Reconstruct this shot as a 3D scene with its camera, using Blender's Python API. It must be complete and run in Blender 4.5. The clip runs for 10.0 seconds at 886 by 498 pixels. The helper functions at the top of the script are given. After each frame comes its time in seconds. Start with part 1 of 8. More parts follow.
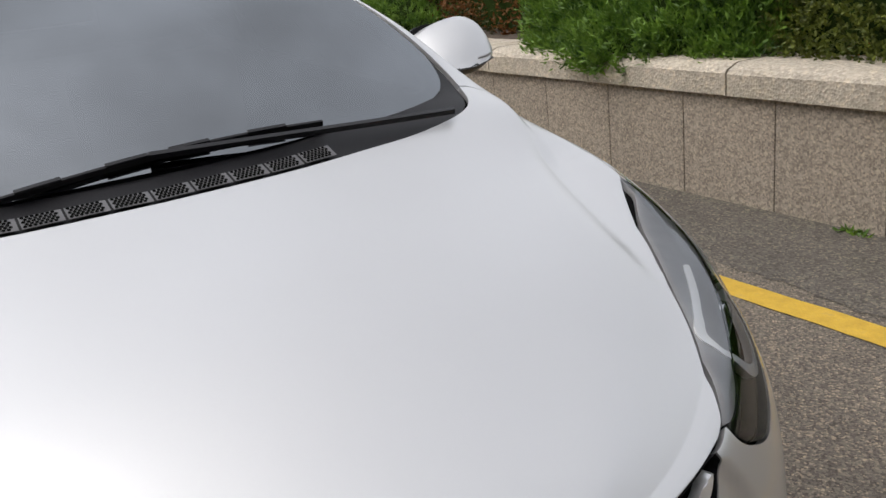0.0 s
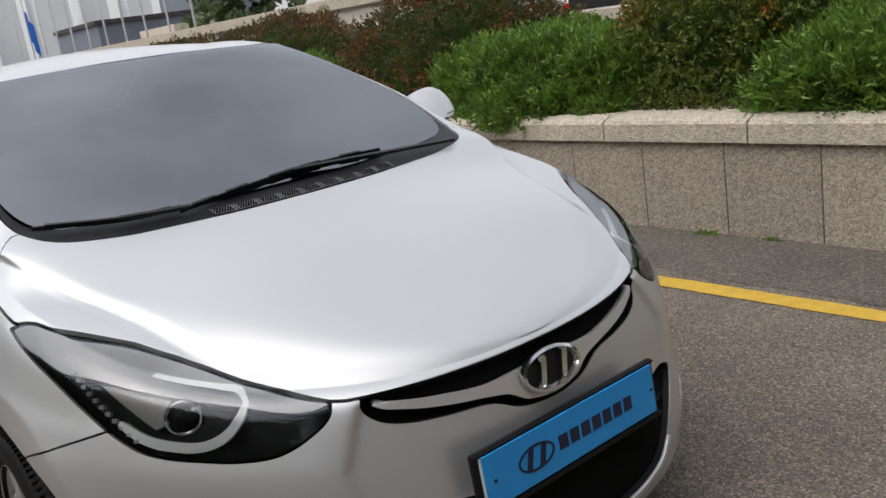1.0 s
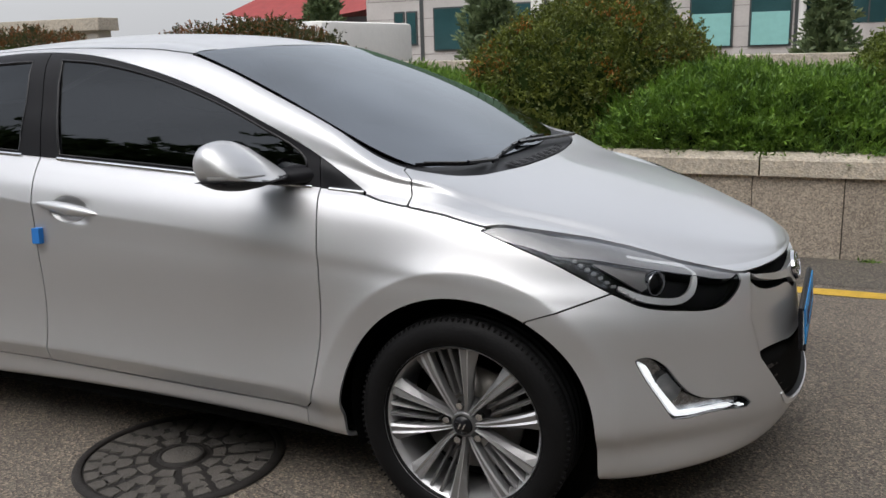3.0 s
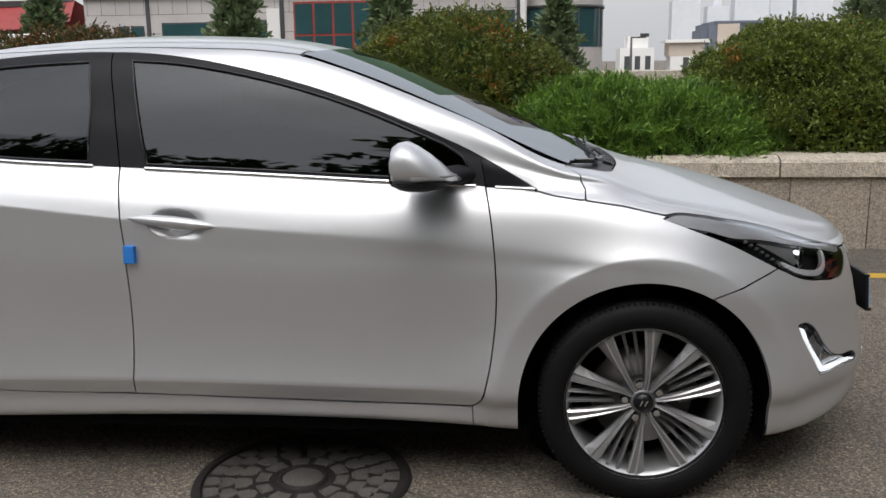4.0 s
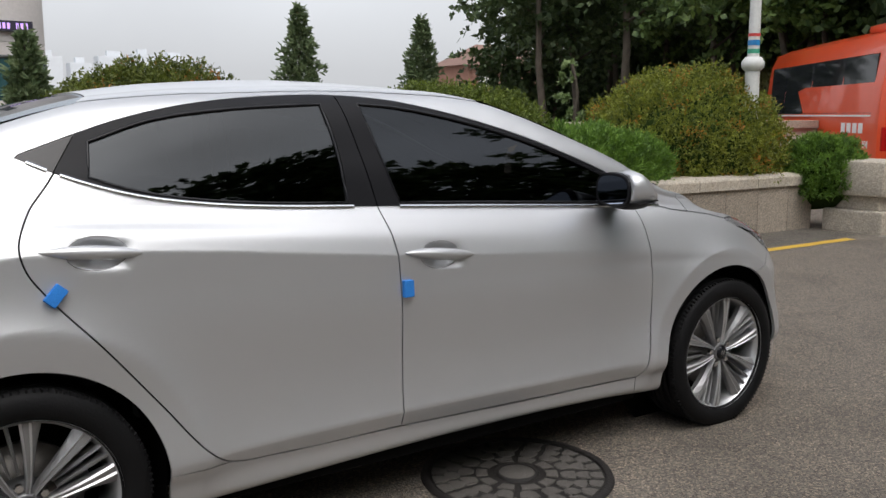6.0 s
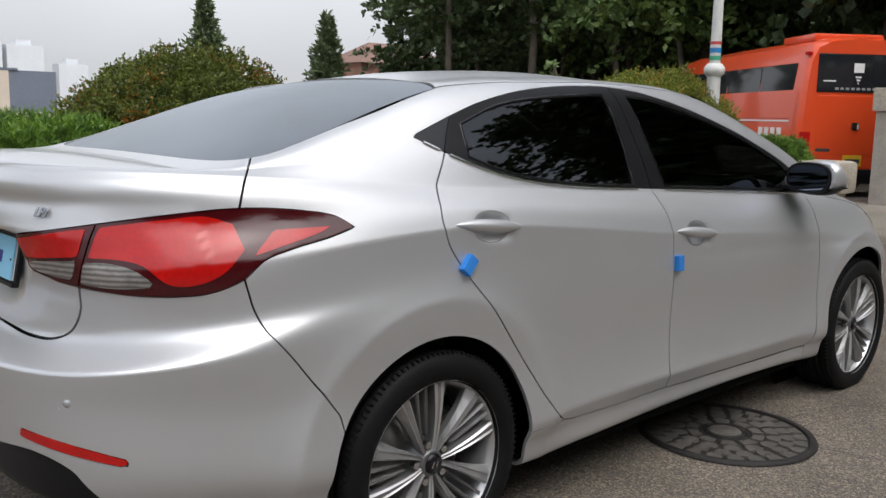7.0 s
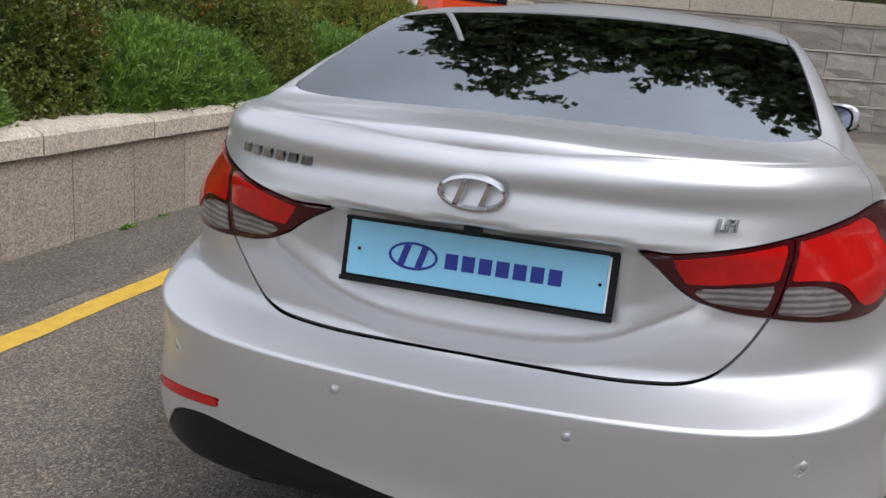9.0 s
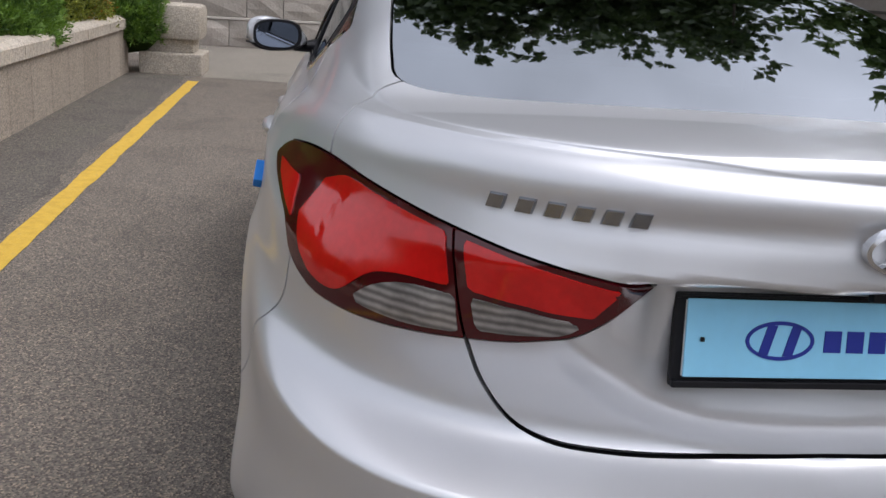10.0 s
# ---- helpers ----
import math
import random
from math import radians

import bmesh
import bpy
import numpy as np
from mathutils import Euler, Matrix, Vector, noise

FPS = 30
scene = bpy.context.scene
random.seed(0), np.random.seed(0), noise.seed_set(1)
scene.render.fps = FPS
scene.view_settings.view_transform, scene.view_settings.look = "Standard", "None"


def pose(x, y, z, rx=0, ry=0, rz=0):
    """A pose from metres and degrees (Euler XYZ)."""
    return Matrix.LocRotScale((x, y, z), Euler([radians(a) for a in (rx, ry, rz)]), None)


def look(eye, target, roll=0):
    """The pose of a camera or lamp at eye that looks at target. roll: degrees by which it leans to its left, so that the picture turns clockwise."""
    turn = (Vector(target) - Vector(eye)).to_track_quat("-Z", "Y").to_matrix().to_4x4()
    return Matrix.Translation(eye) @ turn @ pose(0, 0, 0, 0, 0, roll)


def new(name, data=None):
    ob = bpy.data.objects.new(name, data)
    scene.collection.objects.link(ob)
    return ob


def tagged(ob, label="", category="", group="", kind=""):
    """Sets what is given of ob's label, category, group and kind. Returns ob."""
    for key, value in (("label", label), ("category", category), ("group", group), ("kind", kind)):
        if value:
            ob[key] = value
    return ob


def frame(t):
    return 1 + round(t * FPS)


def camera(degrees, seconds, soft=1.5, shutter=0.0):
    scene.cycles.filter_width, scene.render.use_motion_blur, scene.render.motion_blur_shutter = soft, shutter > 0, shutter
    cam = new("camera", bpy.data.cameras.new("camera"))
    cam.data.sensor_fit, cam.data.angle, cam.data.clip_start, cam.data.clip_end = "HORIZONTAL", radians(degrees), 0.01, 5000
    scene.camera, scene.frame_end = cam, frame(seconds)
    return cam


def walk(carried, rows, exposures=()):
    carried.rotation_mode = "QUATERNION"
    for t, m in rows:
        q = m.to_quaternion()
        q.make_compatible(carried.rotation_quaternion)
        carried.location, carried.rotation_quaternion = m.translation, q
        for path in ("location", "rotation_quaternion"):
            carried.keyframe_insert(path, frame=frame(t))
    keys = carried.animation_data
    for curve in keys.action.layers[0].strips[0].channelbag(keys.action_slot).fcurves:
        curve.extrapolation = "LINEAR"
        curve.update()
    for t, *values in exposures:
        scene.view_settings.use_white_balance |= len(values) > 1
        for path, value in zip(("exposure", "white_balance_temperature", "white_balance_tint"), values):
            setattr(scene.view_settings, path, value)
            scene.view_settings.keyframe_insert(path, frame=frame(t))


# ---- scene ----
cam = camera(53.3, 10.0)
PATH = [
    (0, (1.322, -0.286, 1.279), (-0.325, 0.649, 0.636), -6.4),
    (0.5, (1.687, -0.755, 1.357), (0.14, 0.398, 0.83), -7.0),
    (1, (2.019, -1.167, 1.353), (0.488, 0.018, 0.852), -8.6),
    (1.5, (2.107, -1.725, 1.34), (0.576, -0.527, 0.87), -6.3),
    (2, (1.848, -2.156, 1.33), (0.486, -0.78, 0.827), -3.9),
    (2.2, (1.702, -2.337, 1.332), (0.388, -0.907, 0.854), -3.1),
    (3.3, (0.553, -3.169, 1.348), (-0.066, -1.319, 0.912), -1.3),
    (3.5, (0.28, -3.282, 1.336), (-0.245, -1.4, 0.91), -1.2),
    (4, (-0.361, -3.403, 1.32), (-0.544, -1.455, 0.906), -0.8),
    (4.5, (-1.015, -3.455, 1.341), (-0.796, -1.495, 1.007), -0.3),
    (5, (-1.657, -3.493, 1.31), (-1.05, -1.615, 0.988), -0.3),
    (5.2, (-1.91, -3.468, 1.341), (-1.175, -1.638, 1.013), -0.5),
    (6.3, (-3.409, -3.059, 1.282), (-2.23, -1.468, 0.998), 0.5),
    (6.5, (-3.668, -2.936, 1.272), (-2.452, -1.373, 0.992), 0.9),
    (7, (-4.254, -2.565, 1.255), (-2.917, -1.109, 0.956), 1.2),
    (7.5, (-4.689, -2.073, 1.279), (-3.157, -0.817, 0.998), 1.9),
    (8, (-5.001, -1.541, 1.285), (-3.284, -0.551, 1.015), 2.8),
    (8.5, (-5.159, -0.948, 1.29), (-3.391, -0.119, 0.858), 3.1),
    (9, (-5.152, -0.391, 1.314), (-3.289, 0.146, 0.824), 4.5),
    (9.5, (-4.922, 0.187, 1.329), (-3.008, 0.387, 0.785), 3.6),
    (10, (-4.61, 0.76, 1.306), (-2.721, 0.452, 0.727), 4.8),
]
walk(cam, [(t, look(eye, target, roll)) for t, eye, target, roll in PATH], exposures=((0.0, 0.18, 6660, 10), (0.5, 0.12, 6620, 10), (1.5, 0.16, 6540, 10), (3.5, 0.10, 6460, 10), (5.0, 0.12, 6440, 10), (6.5, 0.20, 6420, 10), (7.5, 0.24, 6400, 10), (9.0, 0.36, 6280, 12), (10.0, 0.32, 6240, 14)))

# ---- light: overcast sky, soft sun ----
world = bpy.data.worlds.new("overcast")
scene.world = world
world.use_nodes = True
wn, wl = world.node_tree.nodes, world.node_tree.links
wn.clear()
sky = wn.new("ShaderNodeTexSky")
sky.sky_type, sky.sun_disc = "NISHITA", False
sky.sun_elevation, sky.sun_rotation = radians(61), radians(186)
sky.air_density, sky.dust_density, sky.ozone_density = 1.0, 4.0, 1.0
grey = wn.new("ShaderNodeHueSaturation")
grey.inputs["Saturation"].default_value = 0.34
wl.new(sky.outputs[0], grey.inputs["Color"])
where = wn.new("ShaderNodeTexCoord")
cloud = wn.new("ShaderNodeTexNoise")
cloud.inputs["Scale"].default_value, cloud.inputs["Detail"].default_value = 3.0, 6.0
wl.new(where.outputs["Generated"], cloud.inputs["Vector"])
deck = wn.new("ShaderNodeMapRange")
deck.inputs["From Min"].default_value, deck.inputs["From Max"].default_value = 0.3, 0.7
deck.inputs["To Min"].default_value, deck.inputs["To Max"].default_value = 0.62, 1.30
wl.new(cloud.outputs["Fac"], deck.inputs["Value"])
layer = wn.new("ShaderNodeMix")
layer.data_type, layer.blend_type = "RGBA", "MULTIPLY"
layer.inputs["Factor"].default_value = 1.0
wl.new(grey.outputs[0], layer.inputs["A"])
wl.new(deck.outputs[0], layer.inputs["B"])
flat = wn.new("ShaderNodeMix")
flat.data_type = "RGBA"
flat.inputs["Factor"].default_value = 0.5
flat.inputs["B"].default_value = (7.3, 7.42, 7.7, 1)
wl.new(layer.outputs["Result"], flat.inputs["A"])
haze_z, haze = wn.new("ShaderNodeSeparateXYZ"), wn.new("ShaderNodeMapRange")
wl.new(where.outputs["Generated"], haze_z.inputs[0])
haze.inputs["From Min"].default_value, haze.inputs["From Max"].default_value = 0.05, 0.5
haze.inputs["To Min"].default_value, haze.inputs["To Max"].default_value = 0.7, 0.15
wl.new(haze_z.outputs["Z"], haze.inputs["Value"])
wl.new(haze.outputs[0], flat.inputs["Factor"])
# an overcast sky is brighter overhead than at the horizon
parts_ = wn.new("ShaderNodeSeparateXYZ")
wl.new(where.outputs["Generated"], parts_.inputs[0])
rise = wn.new("ShaderNodeMapRange")
rise.inputs["From Min"].default_value, rise.inputs["From Max"].default_value = 0.05, 0.42
rise.inputs["To Min"].default_value, rise.inputs["To Max"].default_value = 0.72, 1.60
wl.new(parts_.outputs["Z"], rise.inputs["Value"])
dome = wn.new("ShaderNodeMix")
dome.data_type, dome.blend_type = "RGBA", "MULTIPLY"
dome.inputs["Factor"].default_value = 1.0
wl.new(flat.outputs["Result"], dome.inputs["A"])
wl.new(rise.outputs[0], dome.inputs["B"])
back = wn.new("ShaderNodeBackground")
back.inputs["Strength"].default_value = 0.136
wl.new(dome.outputs["Result"], back.inputs["Color"])
wout = wn.new("ShaderNodeOutputWorld")
wl.new(back.outputs[0], wout.inputs["Surface"])

sun_data = bpy.data.lights.new("sun", "SUN")
sun_data.energy, sun_data.angle, sun_data.color = 0.8, radians(70), (1.0, 0.97, 0.93)
sun = new("sun", sun_data)
sun.matrix_world = look((-0.5, -5, 30), (0, 0, 21))

# ---- materials ----
def material(name, color, rough=0.5, metal=0.0, vary=0.15, scale=6.0, fine=60.0, bump=0.0, bump_scale=80.0, coat=0.0, coat_rough=0.05, other=None, spread=0.5, per=0.0, spec=0.5):
    """A Principled surface whose colour varies at two scales; other: a second colour that comes up in patches; per: variation from object to object."""
    m = bpy.data.materials.new(name)
    m.use_nodes = True
    n, l = m.node_tree.nodes, m.node_tree.links
    b = n["Principled BSDF"]
    b.inputs["Roughness"].default_value, b.inputs["Metallic"].default_value = rough, metal
    b.inputs["Coat Weight"].default_value, b.inputs["Coat Roughness"].default_value = coat, coat_rough
    b.inputs["Specular IOR Level"].default_value = spec
    co = n.new("ShaderNodeTexCoord")
    big, small = n.new("ShaderNodeTexNoise"), n.new("ShaderNodeTexNoise")
    for t, s, d in ((big, scale, 4.0), (small, fine, 3.0)):
        t.inputs["Scale"].default_value, t.inputs["Detail"].default_value = s, d
        l.new(co.outputs["Object"], t.inputs["Vector"])
    both = n.new("ShaderNodeMath")
    both.operation = "MULTIPLY_ADD"
    l.new(small.outputs["Fac"], both.inputs[0])
    both.inputs[1].default_value = 0.6
    l.new(big.outputs["Fac"], both.inputs[2])
    level = n.new("ShaderNodeMapRange")
    level.inputs["From Min"].default_value, level.inputs["From Max"].default_value = 0.45, 1.15
    level.inputs["To Min"].default_value, level.inputs["To Max"].default_value = 1 - vary, 1 + vary
    l.new(both.outputs[0], level.inputs["Value"])
    source = n.new("ShaderNodeMix")
    source.data_type = "RGBA"
    source.inputs["A"].default_value = (*color, 1)
    source.inputs["B"].default_value = (*(other or color), 1)
    pick = n.new("ShaderNodeMapRange")
    pick.inputs["From Min"].default_value, pick.inputs["From Max"].default_value = spread, spread + 0.18
    l.new(big.outputs["Fac"], pick.inputs["Value"])
    l.new(pick.outputs[0], source.inputs["Factor"])
    tint = n.new("ShaderNodeMix")
    tint.data_type, tint.blend_type = "RGBA", "MULTIPLY"
    tint.inputs["Factor"].default_value = 1.0
    l.new(source.outputs["Result"], tint.inputs["A"])
    l.new(level.outputs[0], tint.inputs["B"])
    last = tint.outputs["Result"]
    if per:
        info, span, more = n.new("ShaderNodeObjectInfo"), n.new("ShaderNodeMapRange"), n.new("ShaderNodeMix")
        span.inputs["To Min"].default_value, span.inputs["To Max"].default_value = 1 - per, 1 + per
        l.new(info.outputs["Random"], span.inputs["Value"])
        more.data_type, more.blend_type = "RGBA", "MULTIPLY"
        more.inputs["Factor"].default_value = 1.0
        l.new(last, more.inputs["A"])
        l.new(span.outputs[0], more.inputs["B"])
        last = more.outputs["Result"]
    l.new(last, b.inputs["Base Color"])
    if bump:
        relief, bumps = n.new("ShaderNodeTexNoise"), n.new("ShaderNodeBump")
        relief.inputs["Scale"].default_value, relief.inputs["Detail"].default_value = bump_scale, 4.0
        l.new(co.outputs["Object"], relief.inputs["Vector"])
        bumps.inputs["Strength"].default_value, bumps.inputs["Distance"].default_value = bump, 0.01
        l.new(relief.outputs["Fac"], bumps.inputs["Height"])
        l.new(bumps.outputs[0], b.inputs["Normal"])
    return m


def leaf_material(name, dark, light, tip=None, amount=0.0, rough=0.55):
    """Leaves: each clump has its own shade, and some clumps the colour tip; thin enough to let some light through."""
    m = bpy.data.materials.new(name)
    m.use_nodes = True
    n, l = m.node_tree.nodes, m.node_tree.links
    b = n["Principled BSDF"]
    b.inputs["Roughness"].default_value = rough
    geo, co, noise_ = n.new("ShaderNodeNewGeometry"), n.new("ShaderNodeTexCoord"), n.new("ShaderNodeTexNoise")
    noise_.inputs["Scale"].default_value = 3.0
    l.new(co.outputs["Object"], noise_.inputs["Vector"])
    mix = n.new("ShaderNodeMix")
    mix.data_type = "RGBA"
    mix.inputs["A"].default_value, mix.inputs["B"].default_value = (*dark, 1), (*light, 1)
    patch, blend_ = n.new("ShaderNodeTexNoise"), n.new("ShaderNodeMath")
    patch.inputs["Scale"].default_value = 9.0
    l.new(co.outputs["Object"], patch.inputs["Vector"])
    span = n.new("ShaderNodeMapRange")
    span.inputs["From Min"].default_value, span.inputs["From Max"].default_value = 0.35, 0.65
    l.new(patch.outputs["Fac"], span.inputs["Value"])
    half = n.new("ShaderNodeMath")
    half.operation, half.inputs[1].default_value = "MULTIPLY", 0.50
    l.new(span.outputs[0], half.inputs[0])
    blend_.operation, blend_.inputs[1].default_value = "MULTIPLY_ADD", 0.38
    l.new(geo.outputs["Random Per Island"], blend_.inputs[0])
    l.new(half.outputs[0], blend_.inputs[2])
    l.new(blend_.outputs[0], mix.inputs["Factor"])
    last = mix.outputs["Result"]
    if tip:
        add, cut, more = n.new("ShaderNodeMath"), n.new("ShaderNodeMapRange"), n.new("ShaderNodeMix")
        add.operation = "MULTIPLY_ADD"
        l.new(geo.outputs["Random Per Island"], add.inputs[0])
        add.inputs[1].default_value = 0.28
        l.new(noise_.outputs["Fac"], add.inputs[2])
        cut.inputs["From Min"].default_value, cut.inputs["From Max"].default_value = 0.95 - amount, 1.0 - amount
        l.new(add.outputs[0], cut.inputs["Value"])
        more.data_type = "RGBA"
        l.new(cut.outputs[0], more.inputs["Factor"])
        l.new(last, more.inputs["A"])
        more.inputs["B"].default_value = (*tip, 1)
        last = more.outputs["Result"]
    l.new(last, b.inputs["Base Color"])
    thin = n.new("ShaderNodeBsdfTranslucent")
    l.new(last, thin.inputs["Color"])
    join = n.new("ShaderNodeMixShader")
    join.inputs[0].default_value = 0.25
    l.new(b.outputs[0], join.inputs[1])
    l.new(thin.outputs[0], join.inputs[2])
    l.new(join.outputs[0], n["Material Output"].inputs["Surface"])
    return m


def glass_material(name, tint, gloss=1.5, rough=0.02):
    """Thin tinted pane: mirrors by Fresnel, lets the rest through in its tint."""
    m = bpy.data.materials.new(name)
    m.use_nodes = True
    n, l = m.node_tree.nodes, m.node_tree.links
    n.remove(n["Principled BSDF"])
    clear, shine, fres, mix = n.new("ShaderNodeBsdfTransparent"), n.new("ShaderNodeBsdfGlossy"), n.new("ShaderNodeFresnel"), n.new("ShaderNodeMixShader")
    clear.inputs["Color"].default_value = (*tint, 1)
    shine.inputs["Roughness"].default_value = rough
    shine.inputs["Color"].default_value = (0.90, 0.95, 1.0, 1)
    fres.inputs["IOR"].default_value = gloss
    l.new(fres.outputs[0], mix.inputs[0])
    l.new(clear.outputs[0], mix.inputs[1])
    l.new(shine.outputs[0], mix.inputs[2])
    l.new(mix.outputs[0], n["Material Output"].inputs["Surface"])
    return m


def paint_material(name, color, flake=0.04):
    """Metallic car paint under clear lacquer, with fine flake."""
    m = material(name, color, rough=0.42, metal=0.68, vary=0.02, scale=3.0, fine=900.0, coat=0.6, coat_rough=0.04)
    return m


PAINT = paint_material("silver_metallic_paint", (0.605, 0.612, 0.627))
BLACK_TRIM = material("black_plastic_trim", (0.011, 0.011, 0.013), rough=0.42, spec=0.16, vary=0.1, fine=200, bump=0.05, bump_scale=400)
GLOSS_BLACK = material("gloss_black_trim", (0.010, 0.010, 0.012), rough=0.2, vary=0.05, spec=0.3)
SHELL = material("dark_inner_body", (0.006, 0.006, 0.006), rough=0.9, spec=0.05, vary=0.2)
RUBBER = material("tyre_rubber", (0.0075, 0.0075, 0.008), rough=0.6, spec=0.14, vary=0.25, scale=9, fine=120, bump=0.15, bump_scale=150)
CHROME = material("chrome", (0.70, 0.71, 0.73), rough=0.13, metal=1.0, vary=0.03)
ALLOY = material("machined_alloy", (0.60, 0.60, 0.61), rough=0.36, metal=0.75, vary=0.05, fine=300)
ALLOY_DARK = material("grey_painted_alloy", (0.16, 0.16, 0.165), rough=0.42, metal=0.6, vary=0.08)
ALLOY_GREY = material("satin_grey_wheel_paint", (0.30, 0.298, 0.30), rough=0.46, metal=0.6, vary=0.08, fine=200)
DISC = material("brake_disc_steel", (0.16, 0.15, 0.14), rough=0.4, metal=0.9, vary=0.2, fine=150)
GLASS_SIDE = glass_material("dark_tinted_side_glass", (0.03, 0.03, 0.033), gloss=1.47)
GLASS_REAR = glass_material("tinted_rear_glass", (0.04, 0.041, 0.044), gloss=3.9)
GLASS_FRONT = glass_material("tinted_windscreen_glass", (0.05, 0.052, 0.055), gloss=3.3)
LENS = glass_material("clear_lamp_lens", (0.92, 0.92, 0.92), gloss=1.5)
RED_LENS = material("red_lamp_lens", (0.44, 0.007, 0.006), rough=0.10, vary=0.22, scale=9, fine=90, spec=0.55)
DARK_RED = material("dark_red_lamp_rim", (0.050, 0.003, 0.005), rough=0.10, vary=0.1, spec=0.55)
AMBER_CLEAR = material("clear_ribbed_lamp_lens", (0.25, 0.235, 0.225), rough=0.16, metal=0.4, vary=0.35, scale=14, bump=0.12, bump_scale=160)
LAMP_WHITE = material("white_lamp_guide", (0.88, 0.89, 0.90), rough=0.25, vary=0.05, coat=0.5)
LAMP_GREY = material("grey_lamp_reflector", (0.340, 0.340, 0.347), rough=0.3, metal=0.25, vary=0.15, scale=20)
PLATE_FRONT = material("bright_blue_plate_cover", (0.012, 0.30, 0.74), rough=0.45, vary=0.05, scale=8)
PLATE_REAR = material("pale_blue_plate_cover", (0.27, 0.63, 0.87), rough=0.45, vary=0.05, scale=8)
PLATE_INK_DARK = material("dark_navy_print", (0.008, 0.012, 0.05), rough=0.5, vary=0.05)
PLATE_INK_BLUE = material("blue_print", (0.01, 0.025, 0.27), rough=0.5, vary=0.05)
FOAM_BLUE = material("blue_foam_block", (0.02, 0.20, 0.62), rough=0.8, vary=0.12, fine=250, bump=0.2, bump_scale=200)
SEAT = material("dark_seat_cloth", (0.05, 0.05, 0.055), rough=0.9, vary=0.2)



def grainy(name, base_, grains, cell, spread=0.35, rough=0.9, bump=0.5, stain=None, per=0.0, big=0.8, weather=0.22):
    """Stone or asphalt made of grains: each grain its own shade, over broad stains."""
    m = material(name, base_, rough=rough, vary=weather, scale=big, fine=cell * 0.35, other=stain, spread=0.52, per=per)
    n, l = m.node_tree.nodes, m.node_tree.links
    bsdf = n["Principled BSDF"]
    was = bsdf.inputs["Base Color"].links[0].from_socket
    co, cells, shade = n.new("ShaderNodeTexCoord"), n.new("ShaderNodeTexVoronoi"), n.new("ShaderNodeSeparateColor")
    cells.inputs["Scale"].default_value = cell
    l.new(co.outputs["Object"], cells.inputs["Vector"])
    l.new(cells.outputs["Color"], shade.inputs[0])
    ramp = n.new("ShaderNodeValToRGB")
    ramp.color_ramp.elements[0].color, ramp.color_ramp.elements[0].position = (1 - spread, 1 - spread, 1 - spread, 1), 0.0
    ramp.color_ramp.elements[1].color, ramp.color_ramp.elements[1].position = (1 + spread * 0.4, 1 + spread * 0.4, 1 + spread * 0.38, 1), 0.82
    top = ramp.color_ramp.elements.new(1.0)
    top.color = (*grains, 1)
    l.new(shade.outputs["Red"], ramp.inputs[0])
    mul = n.new("ShaderNodeMix")
    mul.data_type, mul.blend_type = "RGBA", "MULTIPLY"
    mul.inputs["Factor"].default_value = 1.0
    l.new(was, mul.inputs["A"])
    l.new(ramp.outputs[0], mul.inputs["B"])
    l.new(mul.outputs["Result"], bsdf.inputs["Base Color"])
    bumps = n.new("ShaderNodeBump")
    bumps.inputs["Strength"].default_value, bumps.inputs["Distance"].default_value = bump, 0.006
    l.new(cells.outputs["Distance"], bumps.inputs["Height"])
    l.new(bumps.outputs[0], bsdf.inputs["Normal"])
    return m

SATIN = material("satin_silver_trim", (0.74, 0.745, 0.76), rough=0.34, metal=0.7, vary=0.04)

# upright ribs in the clear lamp lenses
rn, rl = AMBER_CLEAR.node_tree.nodes, AMBER_CLEAR.node_tree.links
ribs, band, rmul, rco = rn.new("ShaderNodeTexWave"), rn.new("ShaderNodeMapRange"), rn.new("ShaderNodeMix"), rn.new("ShaderNodeTexCoord")
ribs.bands_direction = "Z"
ribs.inputs["Scale"].default_value, ribs.inputs["Distortion"].default_value = 26.0, 1.5
rl.new(rco.outputs["Object"], ribs.inputs["Vector"])
band.inputs["To Min"].default_value, band.inputs["To Max"].default_value = 0.55, 1.35
rl.new(ribs.outputs["Fac"], band.inputs["Value"])
rmul.data_type, rmul.blend_type = "RGBA", "MULTIPLY"
rmul.inputs["Factor"].default_value = 1.0
rb = rn["Principled BSDF"].inputs["Base Color"]
rl.new(rb.links[0].from_socket, rmul.inputs["A"])
rl.new(band.outputs[0], rmul.inputs["B"])
rl.new(rmul.outputs["Result"], rb)

# ---- mesh helpers ----
def link_mesh(name, verts, faces, mat=None, parent=None, label="", smooth=True, mats=None, index=None):
    """One mesh object from arrays of vertices and faces, under parent."""
    me = bpy.data.meshes.new(name)
    me.from_pydata([tuple(map(float, v)) for v in verts] if not isinstance(verts, np.ndarray) else verts.tolist(), [],
                   faces.tolist() if isinstance(faces, np.ndarray) else faces)
    for m in (mats or ([mat] if mat else [])):
        me.materials.append(m)
    if index is not None:
        me.polygons.foreach_set("material_index", np.asarray(index, np.int32))
    me.polygons.foreach_set("use_smooth", np.full(len(me.polygons), smooth))
    me.update()
    ob = new(name, me)
    if parent:
        ob.parent = parent
    if label:
        tagged(ob, label)
    return ob


